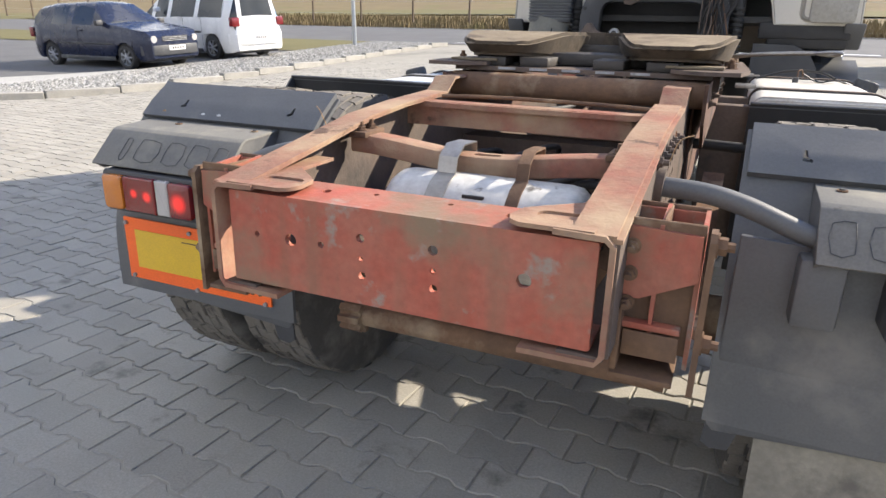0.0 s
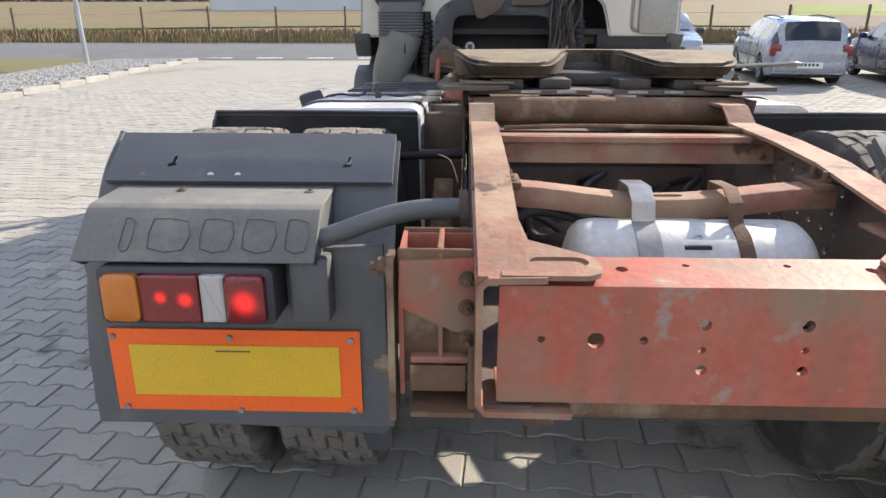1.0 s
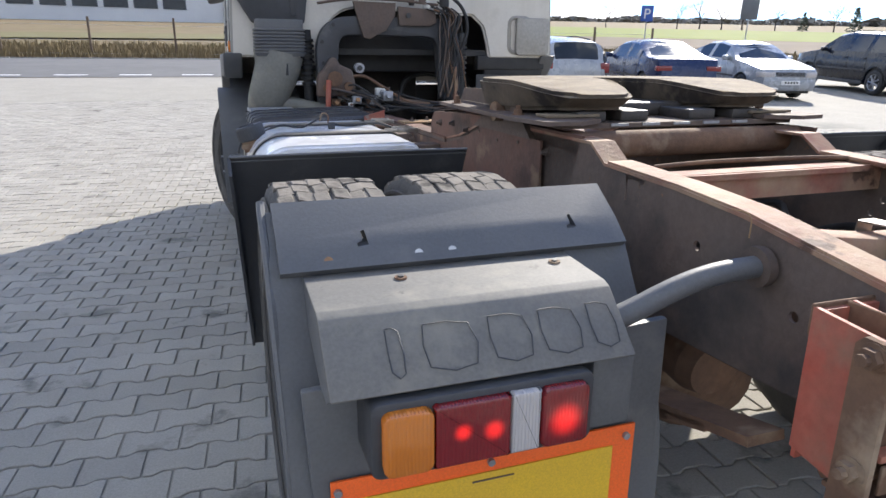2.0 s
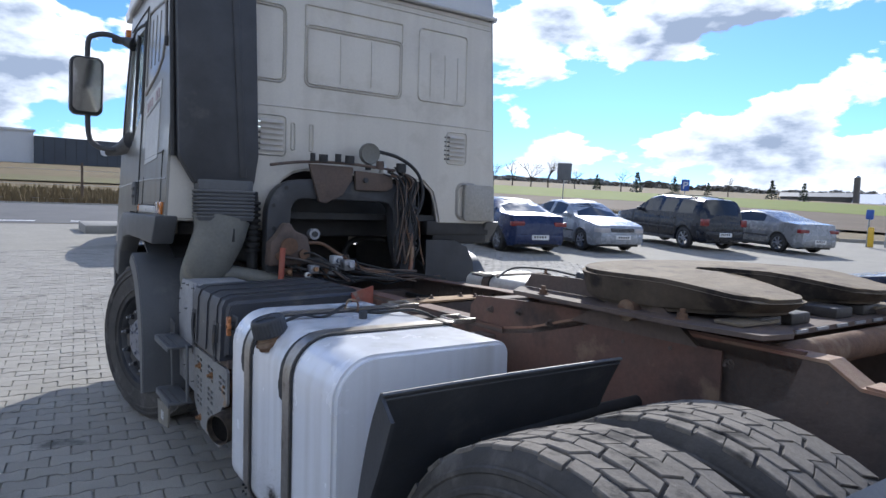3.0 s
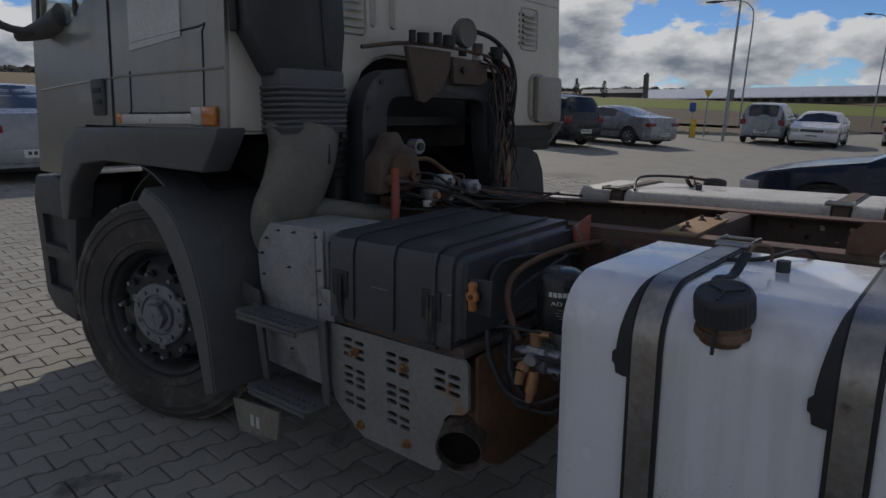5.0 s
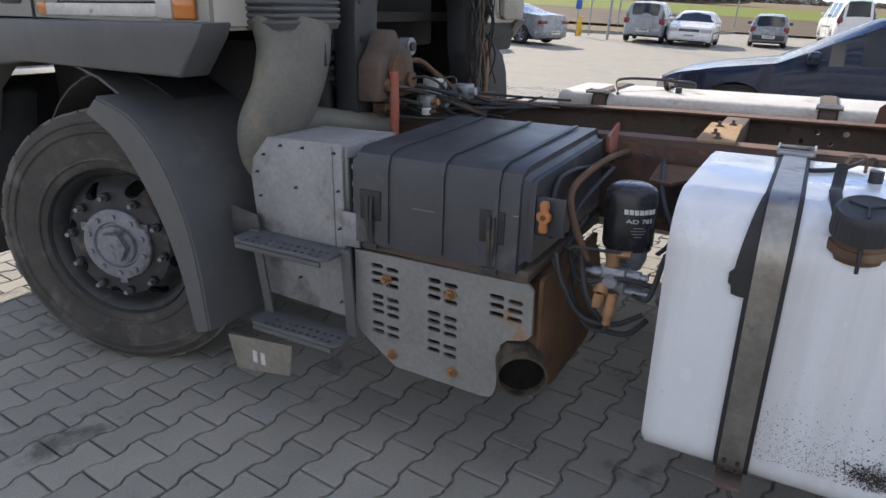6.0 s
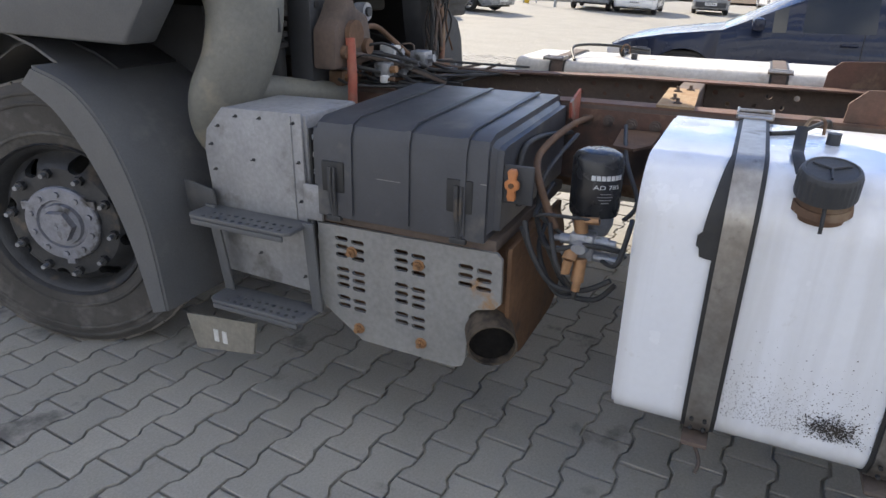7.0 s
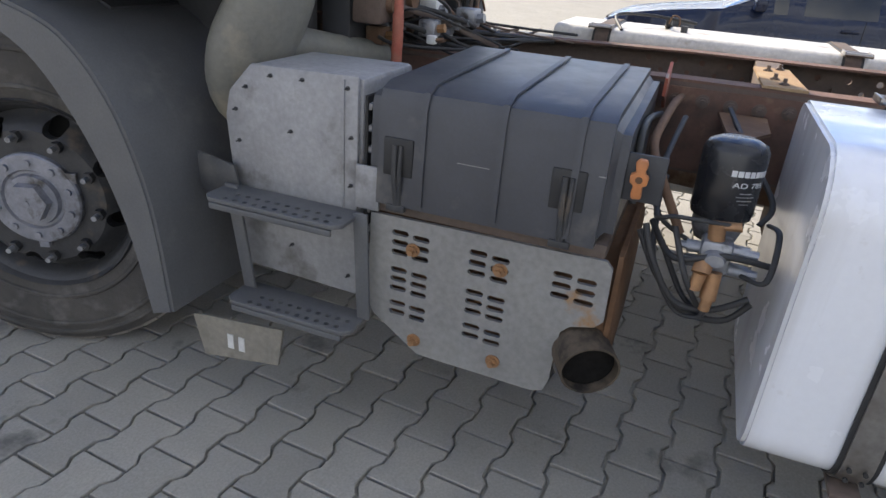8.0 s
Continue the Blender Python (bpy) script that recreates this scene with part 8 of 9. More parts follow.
make_car("silver saloon with red tail lights beyond the cab", "sedan", 4.9, 1.88, 1.56, pale, at_car(1.75, 16.4, 5), 0.33)


# ---- ground, kerbs, road ----
TURN = -5.0


def sheet(name, outline, z, material, label, category="ground"):
    """A level piece of ground with this outline, laid over the land and lifted by z."""
    bm = bmesh.new()
    bm.faces.new([bm.verts.new((x, y, 0)) for x, y in outline])
    if bm.faces[:][0].normal.z < 0:
        bmesh.ops.reverse_faces(bm, faces=bm.faces[:])
    ys = [p[1] for p in outline]
    if max(ys) > 4:
        cuts = [v for v in (4, 5, 6, 7, 8, 9, 10, 12, 15, 18, 22, 26, 30, 35) if min(ys) - 3 < v < max(ys) + 3]
        for v in cuts:
            bmesh.ops.bisect_plane(bm, geom=bm.verts[:] + bm.edges[:] + bm.faces[:], plane_co=(0, v, 0), plane_no=(0.087, 0.996, 0))
    for v in bm.verts:
        v.co.z = rise(v.co.x, v.co.y) + z
    ob = part(name, bm, material, None, label, smooth=False)
    return tagged(ob, label, category, "", "structure")


def make_country():
    bm = bmesh.new()
    radii = [0, 4, 6, 8, 10, 13, 17, 22, 28, 35, 44, 55, 70, 90, 120, 160, 220, 300, 420, 600, 900, 1400, 2200]
    seg = 72
    rings = []
    for r in radii[1:]:
        rings.append([bm.verts.new((r * math.cos(2 * math.pi * k / seg), r * math.sin(2 * math.pi * k / seg), rise(r * math.cos(2 * math.pi * k / seg), r * math.sin(2 * math.pi * k / seg)) - 0.06)) for k in range(seg)])
    c = bm.verts.new((0, 0, -0.06))
    for k in range(seg):
        bm.faces.new((c, rings[0][k], rings[0][(k + 1) % seg]))
    for a, b in zip(rings, rings[1:]):
        for k in range(seg):
            bm.faces.new((a[k], b[k], b[(k + 1) % seg], a[(k + 1) % seg]))
    ob = part("ground", bm, "dry_grass", None, "dry winter grassland reaching the horizon")
    tagged(ob, "dry winter grassland reaching the horizon", "ground", "", "structure")


def strip_sheet(name, az0, az1, r0, r1, material, label, lift):
    """A field: a piece of a ring that follows the rise of the land."""
    bm = bmesh.new()
    n, k = 24, 8
    rows = []
    for j in range(k + 1):
        r = r0 + (r1 - r0) * j / k
        rows.append([bm.verts.new((r * math.sin(radians(az0 + (az1 - az0) * i / n)), r * math.cos(radians(az0 + (az1 - az0) * i / n)), rise(r * math.sin(radians(az0 + (az1 - az0) * i / n)), r * math.cos(radians(az0 + (az1 - az0) * i / n))) + lift)) for i in range(n + 1)])
    for a, b in zip(rows, rows[1:]):
        for i in range(n):
            bm.faces.new((a[i], b[i], b[i + 1], a[i + 1]))
    ob = part(name, bm, material, None, label)
    tagged(ob, label, "field", "", "structure")


make_country()
strip_sheet("soil_field", 26, 150, 48, 95, "soil", "bare brown strip beyond the road", 0.10)
strip_sheet("crop_field", 26, 150, 95, 190, "green_field", "green field of young crop", 0.12)
strip_sheet("crop_field", -60, 24, 62, 75, "lawn", "green edge of the far field", 0.10)

sheet("yard", [(-60, -40), (60, -40), (60, 5), (36, 10.0), (31.5, 14.0), (27, 20.8), (-9.0, 22.4), (-60, 25)], -0.020, "yard", "pale concrete block yard", "pavement")
sheet("road", [(-60, 25.0), (-9.0, 22.4), (27, 20.8), (60, 19.3), (60, 27.5), (25, 29.0), (-9, 31.6), (-60, 35.5)], -0.008, "asphalt", "grey asphalt road", "road")
for y0, off in ((22.60, 0.13), (26.15, 0.65)):
    for k in range(30):
        x = -28 + 1.85 * k + off
        yy = y0 - 0.055 * x
        sheet("road_mark", [(x, yy), (x + 0.95, yy - 0.052), (x + 0.95, yy + 0.188), (x, yy + 0.24)], 0.006, "white_mark", "white dashed road line", "road marking")


def make_kerb(name, line, w, h, label):
    k = thing(name, label, "kerb", None, "", "structure")
    pts = smooth_line(line, 6)
    walk_pts = [pts[0]]
    for a, b in zip(pts, pts[1:]):
        d = (b - a).length
        n = max(1, int(d / 0.25))
        for i in range(n):
            walk_pts.append(a + (b - a) * (i + 1) / n)
    last = walk_pts[0]
    run = 0.0
    for a, b in zip(walk_pts, walk_pts[1:]):
        run += (b - a).length
        if run >= 1.0:
            d = (b - last)
            bm = bmesh.new()
            bm_box(bm, -d.length / 2 + 0.006, d.length / 2 - 0.006, -w / 2, w / 2, -0.05, h, 0.012, 1)
            ob = part("kerb_stone", bm, "concrete", k)
            ob.matrix_basis = pose((b.x + last.x) / 2, (b.y + last.y) / 2, rise(b.x, b.y), 0, 0, math.degrees(math.atan2(d.y, d.x)))
            last, run = b, 0.0


make_kerb("kerb", [(-60, 4.2), (-30, 4.8), (-14, 5.2), (-11.2, 5.6), (-10.1, 7.0), (-9.65, 9.0), (-9.35, 12), (-9.3, 18), (-9.15, 22.2)], 0.15, 0.10, "pale concrete kerb round the gravel strip")
make_kerb("kerb", [(-60, 35.6), (-9, 31.7), (25, 29.1), (60, 27.6)], 0.15, 0.10, "concrete kerb along the road")
make_kerb("kerb", [(60, 5.2), (46, 8.0), (36, 10.2), (31.6, 14.2), (29, 18)], 0.15, 0.12, "concrete kerb at the yard exit")
slab = bmesh.new()
bm_box(slab, 0.0, 3.2, 0.0, 1.5, -0.1, 0.20, 0.03, 2)
for v in slab.verts:
    v.co = Vector((v.co.x - 0.12, v.co.y + 18.9, v.co.z + rise(v.co.x, v.co.y + 18.9)))
tagged(part("traffic_island", slab, "concrete", None, "pale concrete island slab at the yard entrance"), "pale concrete island slab at the yard entrance", "kerb", "", "structure")
sheet("gravel_bed", [(-60, 4.3), (-30, 4.9), (-14, 5.3), (-11.25, 5.7), (-10.2, 7.0), (-9.75, 9.0), (-9.45, 12), (-9.4, 18), (-9.25, 22.2), (-12.4, 22.2), (-12.6, 11.0), (-14.0, 8.2), (-60, 7.6)], 0.05, "gravel", "bed of white gravel behind the kerb", "gravel")
sheet("grass_strip", [(-12.45, 17.3), (-12.4, 22.2), (-60, 24.8), (-60, 19.5)], 0.045, "lawn", "short winter grass strip", "grass")
sheet("parking_bay", [(-12.6, 11.0), (-12.45, 17.3), (-60, 19.5), (-60, 7.7), (-14.0, 8.25)], 0.02, "asphalt", "dark parking bay", "pavement")


def make_gravel():
    rnd = random.Random(3)
    verts, faces = [], []
    for _ in range(9000):
        y = rnd.uniform(5.8, 22.0)
        x = rnd.uniform(-12.4, -9.5)
        if y < 10 and x > -9.6 - (10 - y) ** 2 * 0.08:
            continue
        r = rnd.uniform(0.02, 0.05)
        b = len(verts)
        for k in range(6):
            d = ((1, 0, 0), (-1, 0, 0), (0, 1, 0), (0, -1, 0), (0, 0, 1), (0, 0, -1))[k]
            j = rnd.uniform(0.6, 1.2) * r
            verts.append((x + d[0] * j, y + d[1] * j, rise(x, y) + 0.055 + d[2] * j * 0.8))
        for f in ((0, 2, 4), (2, 1, 4), (1, 3, 4), (3, 0, 4), (2, 0, 5), (1, 2, 5), (3, 1, 5), (0, 3, 5)):
            faces.append(tuple(b + i for i in f))
    me = bpy.data.meshes.new("gravel_stones")
    me.from_pydata(verts, [], faces)
    me.materials.append(M["gravel"])
    tagged(new("gravel_stones", me), "loose pale gravel stones", "gravel", "", "stuff")


make_gravel()


# ---- fence, poles, signs ----
def make_fence():
    f = thing("fence", "wire fence on weathered posts along the road", "fence")
    line = [(-60 + 3.6 * k, 38.0 - 0.076 * 3.6 * k) for k in range(24)]
    for x, y in line:
        bm = bmesh.new()
        bm_box(bm, x - 0.05, x + 0.05, y - 0.05, y + 0.05, rise(x, y) - 0.2, rise(x, y) + 1.75, 0.01, 1)
        part("post", bm, "wood_post", f)
    bm = bmesh.new()
    for z in (0.15, 0.75, 1.4):
        bm_tube(bm, [(x, y, rise(x, y) + z) for x, y in line], 0.006, seg=5, steps=1)
    part("wire", bm, "galv", f, "thin fence wire")


make_fence()


def make_pole(x, y, h, r, lean, label):
    p = thing("lamp_post", label, "lamp post", slope(x, y))
    bm = bmesh.new()
    bm_tube(bm, [(0, 0, -0.2), (lean * 0.5, 0, h * 0.5), (lean, 0, h)], r, seg=12, widths=[r, r * 0.85, r * 0.6])
    part("pole", bm, "galv", p)
    bm = bmesh.new()
    bm_box(bm, -0.14, 0.14, -0.14, 0.14, -0.05, 0.06, 0.01)
    part("foot_plate", bm, "galv", p)
    return p


def make_street_lamp(x, y, h, arm, label):
    p = thing("street_lamp", label, "street lamp", slope(x, y), "street lamps")
    ax, ay = arm
    bm = bmesh.new()
    bm_tube(bm, [(0, 0, -0.1), (0, 0, h * 0.5), (0, 0, h * 0.86), (ax * 0.12, ay * 0.12, h * 0.955), (ax * 0.45, ay * 0.45, h), (ax, ay, h)], 0.07, seg=10, widths=[0.062, 0.055, 0.042, 0.036, 0.032, 0.03])
    part("mast", bm, "galv", p)
    bm = bmesh.new()
    bm_tube(bm, [(ax * 0.95, ay * 0.95, h + 0.0), (ax * 1.2, ay * 1.2, h - 0.03), (ax * 1.5, ay * 1.5, h - 0.05)], 0.12, seg=10, widths=[0.06, 0.16, 0.07], flat=0.6)
    part("lamp_head", bm, "sign_back", p, "grey lamp head")
    return p


make_pole(-11.9, 19.9, 6.0, 0.075, 0.02, "pale galvanised pole on the gravel strip")
make_street_lamp(27.5, 10.90, 7.4, (-0.12, 0.5), "curved galvanised street lamp")
make_street_lamp(45.75, 15.2, 8.3, (-0.55, 2.0), "long-armed galvanised street lamp")
make_street_lamp(60.0, 9.0, 8.5, (-2.2, 0.9), "long-armed galvanised street lamp")


def make_sign(x, y, h, w, hh, material, face, label, shape="rect"):
    s = thing("road_sign", label, "road sign", slope(x, y) @ pose(0, 0, 0, 0, 0, face), "road signs")
    cyl_part("post", s, "galv", (0, 0, -0.3), (0, 0, h), 0.035, seg=10)
    bm = bmesh.new()
    if shape == "tri":
        bm_prism(bm, [(-w / 2, h), (w / 2, h), (0, h - w * 0.87)], "y", -0.05, -0.03, 0.004)
    else:
        bm_prism(bm, rounded(-w / 2, w / 2, h - hh, h, 0.05), "y", -0.05, -0.03, 0.004)
    part("board", bm, material, s)
    if material == "sign_blue" and hh > 0.5:
        bm = bmesh.new()
        cu = bpy.data.curves.new("letter", "FONT")
        cu.body, cu.size, cu.align_x, cu.extrude = "P", hh * 0.9, "CENTER", 0.003
        o = new("letter", cu)
        me = bpy.data.meshes.new_from_object(o.evaluated_get(bpy.context.evaluated_depsgraph_get()))
        bpy.data.objects.remove(o)
        bm.from_mesh(me)
        for v in bm.verts:
            v.co = Vector((v.co.x, -0.053 - v.co.z, h - hh * 0.82 + v.co.y))
        part("letter", bm, "white_mark", s, "white letter P")


make_sign(25.4, 36.0, 3.1, 0.75, 0.95, "sign_blue", -45, "blue parking sign on a post")
make_sign(29.8, 32.1, 3.5, 0.95, 1.15, "sign_back", -45, "grey back of a road sign")
make_sign(34.9, 26.2, 2.8, 0.5, 0.75, "sign_blue", -55, "blue parking sign on a post")
make_sign(29.9, 12.5, 2.2, 0.42, 0.5, "sign_yellow", -65, "yellow triangular give-way sign on a post", "tri")
make_sign(34.5, 12.8, 2.35, 0.36, 0.6, "sign_back", -70, "dark back of a road sign")
bm = bmesh.new()
bm_prism(bm, rounded(-0.11, 0.11, 0.0, 0.85, 0.05), "y", -0.1, 0.1, 0.02)
ob = part("bollard", bm, "sign_yellow", None)
ob.matrix_basis = pose(28.7, 12.6, rise(28.7, 12.6), 0, 0, -65)
tagged(ob, "yellow traffic bollard by the road exit", "bollard")
make_sign(28.7, 12.75, 1.6, 0.28, 0.42, "sign_blue", -65, "small blue keep-side sign")


# ---- far buildings ----
def far_at(az, r):
    return r * math.sin(radians(az)), r * math.cos(radians(az))


def make_hall():
    x, y = far_at(-3.0, 150)
    b = thing("industrial_hall", "white and dark blue industrial hall", "building", pose(x, y, rise(x, y) - 1.0, 0, 0, 6))
    box_part("wall", b, "hall_white", -45, 12, 0, 30, 0, 7.2, 0.0)
    box_part("dark_wing", b, "hall_dark", 12, 34, -1, 28, 0, 6.4, 0.0, "dark blue wing")
    box_part("roof", b, "hall_white", -45.3, 12.3, -0.3, 30.3, 7.2, 7.6, 0.0)
    for k in range(9):
        w = box_part("window", b, "hall_dark", -43 + 5.4 * k, -38.6 + 5.4 * k, -0.12, 0.05, 3.4, 5.4, 0.0)
        box_part("pane", w, "car_glass", -42.8 + 5.4 * k, -38.8 + 5.4 * k, -0.16, -0.1, 3.55, 5.25, 0.0)
    cyl_part("sign_disc", b, "hall_white", (24.5, -1.15, 4.2), (24.5, -0.95, 4.2), 0.9, "plain white sign disc", seg=32)
    box_part("sign_bar", b, "hall_white", 26.3, 30.6, -1.12, -0.95, 3.75, 4.45, 0.0, "plain white sign bar")
    for k in range(11):
        box_part("cladding_seam", b, "black", 13.5 + 1.9 * k, 13.56 + 1.9 * k, -1.05, -0.95, 0.2, 6.3, 0.0)


def make_barn():
    x, y = far_at(76, 230)
    b = thing("long_barn", "long low barn with a metal roof, the sun's reflection in its white", "building", pose(x, y, rise(x, y) - 0.6, 0, 0, -76))
    box_part("wall", b, "barn_wall", -37, 34, 0, 16, 0, 2.1, 0.0)
    bm = bmesh.new()
    bm_prism(bm, [(-1.2, 1.8), (8, 5.0), (17.2, 1.8), (17.2, 2.1), (8, 5.4), (-1.2, 2.1)], "x", -38, 35)
    part("roof", bm, "barn_roof", b, "metal roof, the sun's reflection in its white", smooth=False)
    for k in range(20):
        box_part("roof_seam", b, "galv", -37 + 3.6 * k, -36.8 + 3.6 * k, -1.15, 0.2, 2.15, 2.4, 0.0)
        box_part("bay_opening", b, "black", -36 + 3.5 * k, -34.0 + 3.5 * k, -0.1, 0.1, 0.4, 1.7, 0.0)
    x, y = far_at(66.9, 232)
    s = thing("silo", "tall grey grain silo", "silo", pose(x, y, rise(x, y) - 0.6))
    cyl_part("drum", s, "barn_wall", (0, 0, 0), (0, 0, 8.3), 0.9, seg=24)
    cyl_part("cap", s, "galv", (0, 0, 8.3), (0, 0, 8.9), 0.95, seg=24, r1=0.3)
    x, y = far_at(64.5, 236)
    s = thing("shed", "low grey shed beside the barn", "building", pose(x, y, rise(x, y) - 0.6, 0, 0, -66))
    box_part("wall", s, "barn_wall", -11, 9, 0, 10, 0, 1.9, 0.0)
    bm = bmesh.new()
    bm_prism(bm, [(-0.6, 1.9), (5, 3.4), (10.6, 1.9)], "x", -11.5, 9.5)
    part("roof", bm, "sign_back", s, smooth=False)


make_hall()
make_barn()


# ---- trees ----
def make_bare_tree(x, y, z, h, seed, label):
    rnd = random.Random(seed)
    t = thing("bare_tree", label, "tree", pose(x, y, z), "bare trees")
    bm = bmesh.new()
    tw = bmesh.new()

    def grow(p, d, length, r, depth):
        q = p + d * length
        bend = p + d * length * 0.5 + Vector((rnd.uniform(-1, 1), rnd.uniform(-1, 1), 0)) * length * 0.07
        bm_tube(bm if depth < 3 else tw, [p, bend, q], r, seg=6 if depth < 2 else 3, steps=2, widths=[r, r * 0.8, r * 0.6], caps=False)
        if depth >= 5:
            return
        for _ in range(rnd.choice((2, 3, 3)) if depth else 4):
            a = rnd.uniform(0, 2 * math.pi)
            sp = rnd.uniform(0.35, 0.85)
            nd = (d + Vector((math.cos(a) * sp, math.sin(a) * sp, rnd.uniform(-0.1, 0.35)))).normalized()
            grow(p + (q - p) * rnd.uniform(0.6, 1.0), nd, length * rnd.uniform(0.6, 0.8), r * 0.55, depth + 1)
    grow(Vector((0, 0, -0.2)), Vector((0, 0, 1)), h * 0.30, h * 0.022, 0)
    part("trunk", bm, "bark", t, "dark forked trunk and limbs")
    part("crown", tw, "twigs", t, "fine bare twigs")


for az, r, h, sd in ((10.0, 95, 10.5, 1), (12.6, 110, 9, 2), (8.4, 120, 9, 3)):
    x, y = far_at(az, r)
    make_bare_tree(x, y, rise(x, y), h, sd, "bare wide-crowned tree in the field")
for az, r, h, sd in ((38.5, 205, 10, 9), (40.2, 215, 11, 10), (41.8, 205, 11, 4), (43.3, 210, 12, 5), (45.6, 208, 9, 11), (49.5, 200, 9, 6), (58.0, 212, 8, 12), (33, 215, 9, 8)):
    x, y = far_at(az, r)
    make_bare_tree(x, y, rise(x, y), h, sd, "bare twiggy tree at the field edge")


def make_conifer(x, y, z, h, seed):
    rnd = random.Random(seed)
    t = thing("conifer", "dark ragged conifer at the field edge", "tree", pose(x, y, z), "far conifers")
    cyl_part("trunk", t, "bark", (0, 0, -0.3), (0, 0, h * 0.9), h * 0.02, seg=6)
    bm = bmesh.new()
    for k in range(230):
        f = rnd.random() ** 1.3
        zz = h * (0.05 + 0.93 * f)
        rr = h * 0.30 * (1 - f) * rnd.uniform(0.5, 1.1) + 0.05
        a = rnd.uniform(0, 2 * math.pi)
        c = Vector((math.cos(a) * rr, math.sin(a) * rr, zz))
        s = h * 0.075 * rnd.uniform(0.6, 1.3)
        vs = [bm.verts.new(c + Vector((rnd.uniform(-1, 1), rnd.uniform(-1, 1), rnd.uniform(-0.8, 0.5))) * s) for _ in range(4)]
        for tri in ((0, 1, 2), (0, 2, 3), (0, 3, 1), (1, 3, 2)):
            bm.faces.new([vs[i] for i in tri])
    part("crown", bm, "needles", t, smooth=False)


rnd0 = random.Random(9)
for az in (47.5, 50.8, 53.8, 56.5, 61.2, 63.4):
    r = rnd0.uniform(195, 225)
    x, y = far_at(az, r)
    make_conifer(x, y, rise(x, y), rnd0.uniform(4.0, 6.5), int(az * 10))


def make_far_woods():
    rnd = random.Random(21)
    verts, faces = [], []
    for k in range(20000):
        az = rnd.uniform(-75, 150)
        r = rnd.uniform(500, 560)
        hmax = 3.6 + 3.4 * noise.noise((az * 0.35, 0, 3.1)) + 2.2 * noise.noise((az * 1.7, 0, 1.0))
        if hmax < 2:
            continue
        z0 = rise(r * math.sin(radians(az)), r * math.cos(radians(az))) - 1.0
        c = Vector((r * math.sin(radians(az)), r * math.cos(radians(az)), z0 + rnd.random() ** 0.7 * hmax))
        b = len(verts)
        for _ in range(4):
            verts.append(tuple(c + Vector((rnd.uniform(-3.0, 3.0), rnd.uniform(-3.0, 3.0), rnd.uniform(-1.8, 1.8)))))
        for f in ((0, 1, 2), (0, 2, 3), (0, 3, 1), (1, 3, 2)):
            faces.append(tuple(b + i for i in f))
    me = bpy.data.meshes.new("far_woods")
    me.from_pydata(verts, [], faces)
    me.materials.append(M["bare_woods"])
    tagged(new("far_woods", me), "distant leafless woods along the horizon", "woods", "", "stuff")


make_far_woods()


def make_dry_grass():
    rnd = random.Random(31)
    verts, faces = [], []
    for k in range(26000):
        x = rnd.uniform(-45, 40)
        y = 34.2 - 0.076 * (x + 40) + 0.6 + rnd.random() ** 1.6 * 16
        if x > 26 and y < 27:
            continue
        h = rnd.uniform(0.15, 0.55)
        a = rnd.uniform(0, math.pi)
        dx, dy = math.cos(a) * 0.07, math.sin(a) * 0.07
        b = len(verts)
        g = rise(x, y) - 0.07
        verts += [(x - dx, y - dy, g), (x + dx, y + dy, g), (x + rnd.uniform(-0.12, 0.12), y, g + h)]
        faces.append((b, b + 1, b + 2))
    me = bpy.data.meshes.new("dry_grass")
    me.from_pydata(verts, [], faces)
    me.materials.append(M["dry_grass"])
    tagged(new("dry_grass", me), "tufts of dry uncut grass", "grass", "", "stuff")


make_dry_grass()


# ---- block paving: bone-shaped concrete pavers, 20 by 16.5 cm ----
def bone():
    """Outline of one paver with its long side along u."""
    g, gw = 0.0045, 0.0046
    L, W, N, c = 0.1012 - g, 0.0805 - gw, 0.0610 - gw, 0.0506
    half = [(-L, -W), (-c - 0.014, -W), (-c + 0.014, -N), (c - 0.014, -N), (c + 0.014, -W), (L, -W)]
    return half + [(-x, -y) for x, y in half]


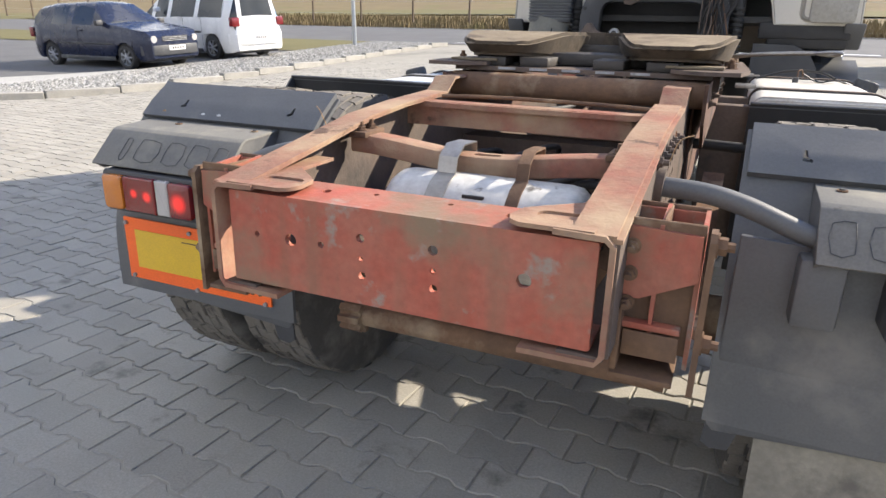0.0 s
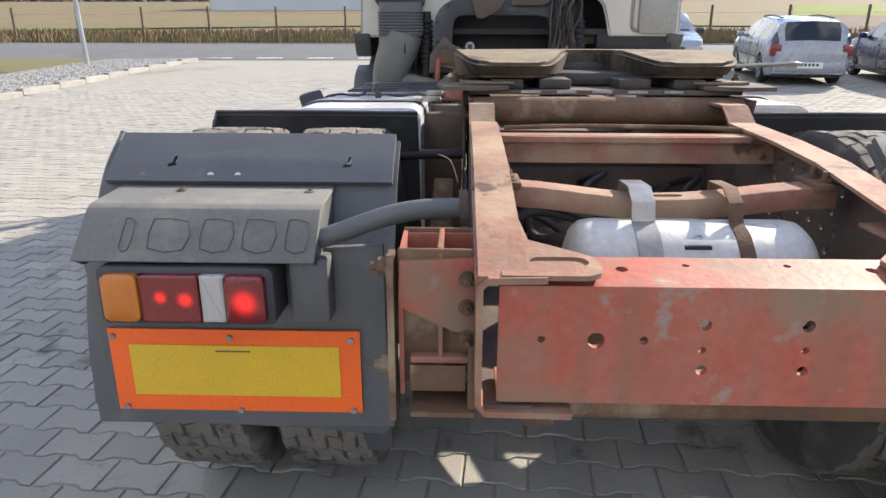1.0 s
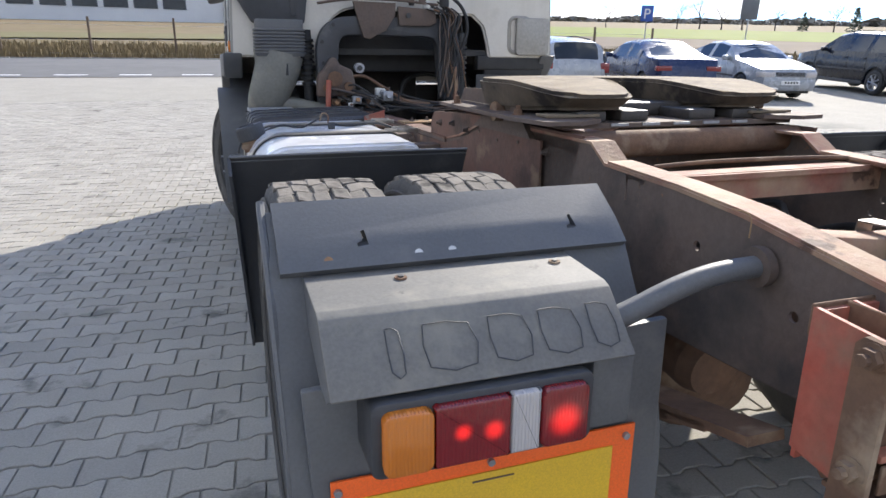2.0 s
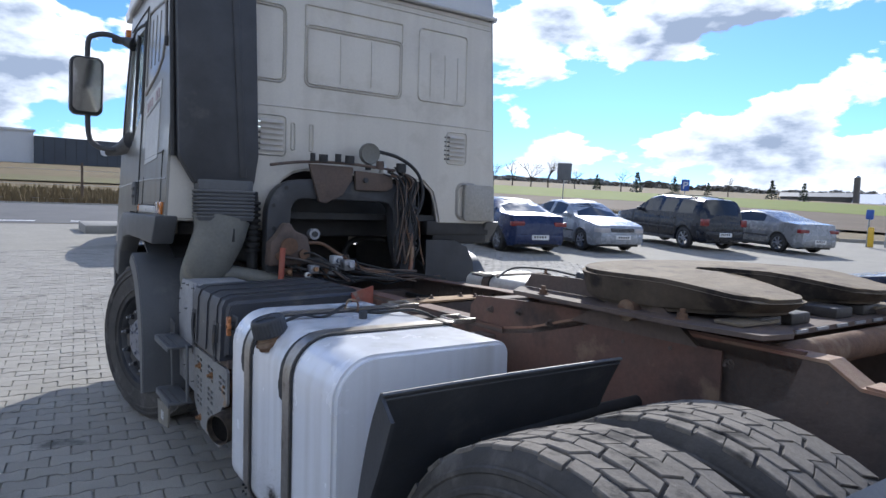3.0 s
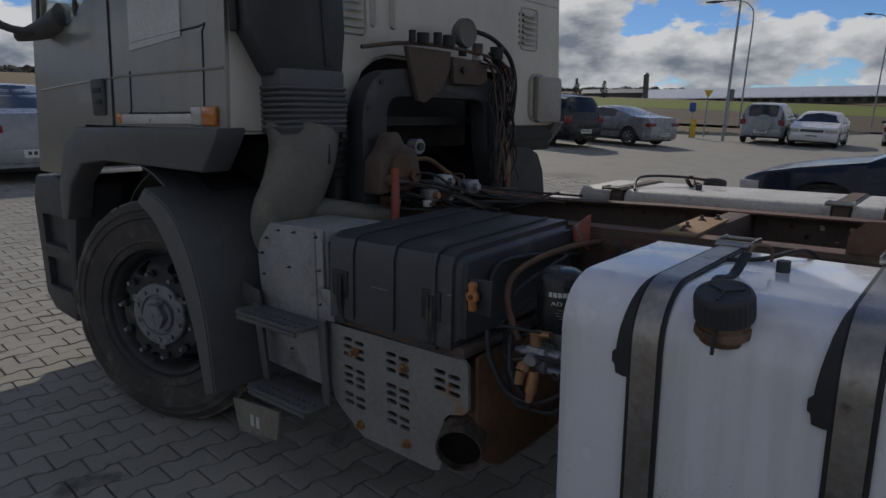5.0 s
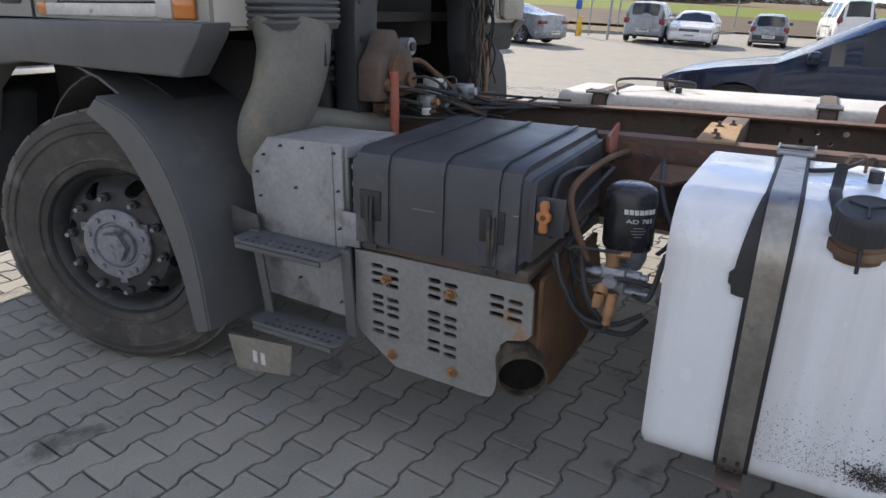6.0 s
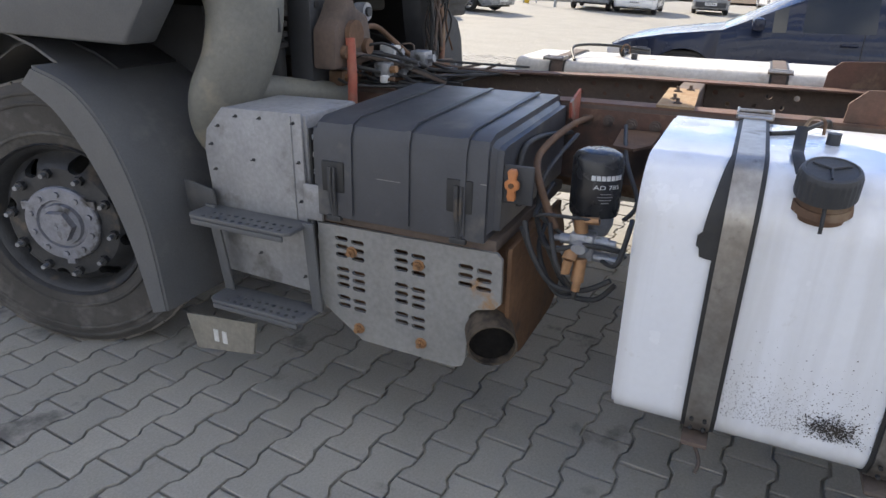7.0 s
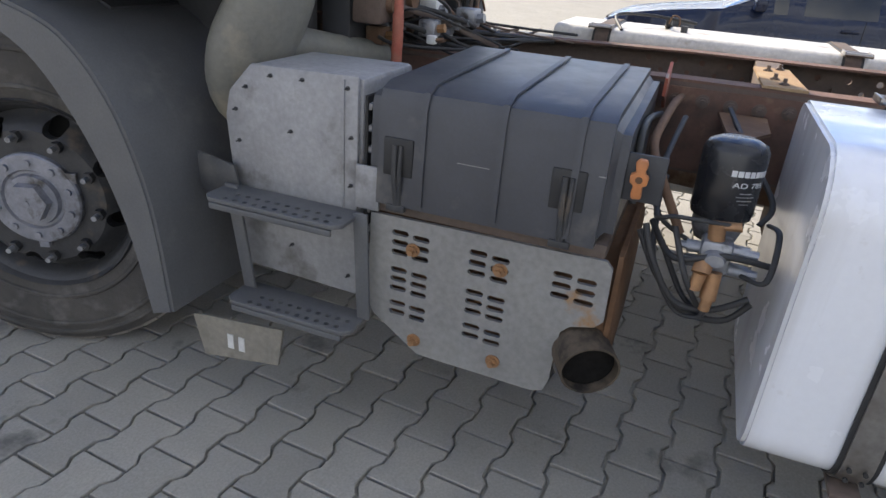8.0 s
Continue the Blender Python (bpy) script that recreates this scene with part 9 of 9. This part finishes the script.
def make_paving():
    ca, sa = math.cos(radians(TURN)), math.sin(radians(TURN))
    ox, oy = -1.322, 4.244       # centre of one paver
    pitch_v = 0.1415
    outline = bone()
    n = len(outline)
    rnd = random.Random(77)
    top_z, low_z = 0.0, -0.024
    inset = []
    for i, (x, y) in enumerate(outline):
        inset.append((x * 0.975, y * 0.962))
    verts, faces = [], []
    pave = thing("pavement", "grey bone-shaped concrete block paving", "pavement", None, "", "structure")
    me1 = bpy.data.meshes.new("paver")
    vv = [(x, y, low_z) for x, y in outline] + [(x, y, top_z - 0.0025) for x, y in outline] + [(x, y, top_z) for x, y in inset]
    ff = [tuple(range(2 * n, 3 * n))]
    for base in (0, n):
        for i in range(n):
            ff.append((base + i, base + (i + 1) % n, base + n + (i + 1) % n, base + n + i))
    me1.from_pydata(vv, [], ff)
    me1.materials.append(M["paver_piece"])
    singles = []
    for r in range(-60, 95):
        for k in range(-85, 62):
            u = 0.202 * k + (0.101 if r % 2 else 0.0)
            v = pitch_v * r
            x, y = ox + u * ca - v * sa, oy + u * sa + v * ca
            if not (-16 < x < 9.5 and -3.6 < y < 15.5):
                continue
            if x < -9.45 - 0.08 * max(0.0, 9.5 - y) ** 2:
                continue
            if (-2.35 < x < -0.55 and 3.1 < y < 4.9 and len(singles) < 300):
                singles.append((x, y))
                continue
            tz = rnd.uniform(-0.0022, 0.0022)
            tx, ty = rnd.uniform(-0.012, 0.012), rnd.uniform(-0.012, 0.012)
            da = rnd.uniform(-0.008, 0.008)
            c2, s2 = math.cos(radians(TURN) + da), math.sin(radians(TURN) + da)
            b = len(verts)
            for px, py, pz in vv:
                qx, qy = x + px * c2 - py * s2, y + px * s2 + py * c2
                verts.append((qx, qy, rise(qx, qy) + pz + tz + px * tx + py * ty))
            faces += [tuple(b + i for i in f) for f in ff]
    me = bpy.data.meshes.new("paver_field")
    me.from_pydata(verts, [], faces)
    me.materials.append(M["paver"])
    ob = new("paver_field", me)
    ob.parent = pave
    tagged(ob, "field of grey concrete pavers", "", "", "stuff")
    for x, y in singles:
        ob = new("paver", me1)
        ob.parent = pave
        ob.matrix_basis = pose(x, y, rnd.uniform(-0.0022, 0.0022), rnd.uniform(-0.7, 0.7), rnd.uniform(-0.7, 0.7), TURN + rnd.uniform(-0.5, 0.5))
    bm = bmesh.new()
    bm.faces.new([bm.verts.new((x, y, 0)) for x, y in ((-16, -3.6), (9.6, -3.6), (9.6, 15.6), (-9.35, 15.6), (-9.5, 9), (-10.1, 7.0), (-11.2, 5.6), (-16, 5.0))])
    for v in (4, 5, 6, 7, 8, 9, 10, 12, 15):
        bmesh.ops.bisect_plane(bm, geom=bm.verts[:] + bm.edges[:] + bm.faces[:], plane_co=(0, v, 0), plane_no=(0.087, 0.996, 0))
    for v in bm.verts:
        v.co.z = rise(v.co.x, v.co.y) - 0.020
    part("joint_sand", bm, "joint", pave, "dark sand in the joints", smooth=False)


make_paving()
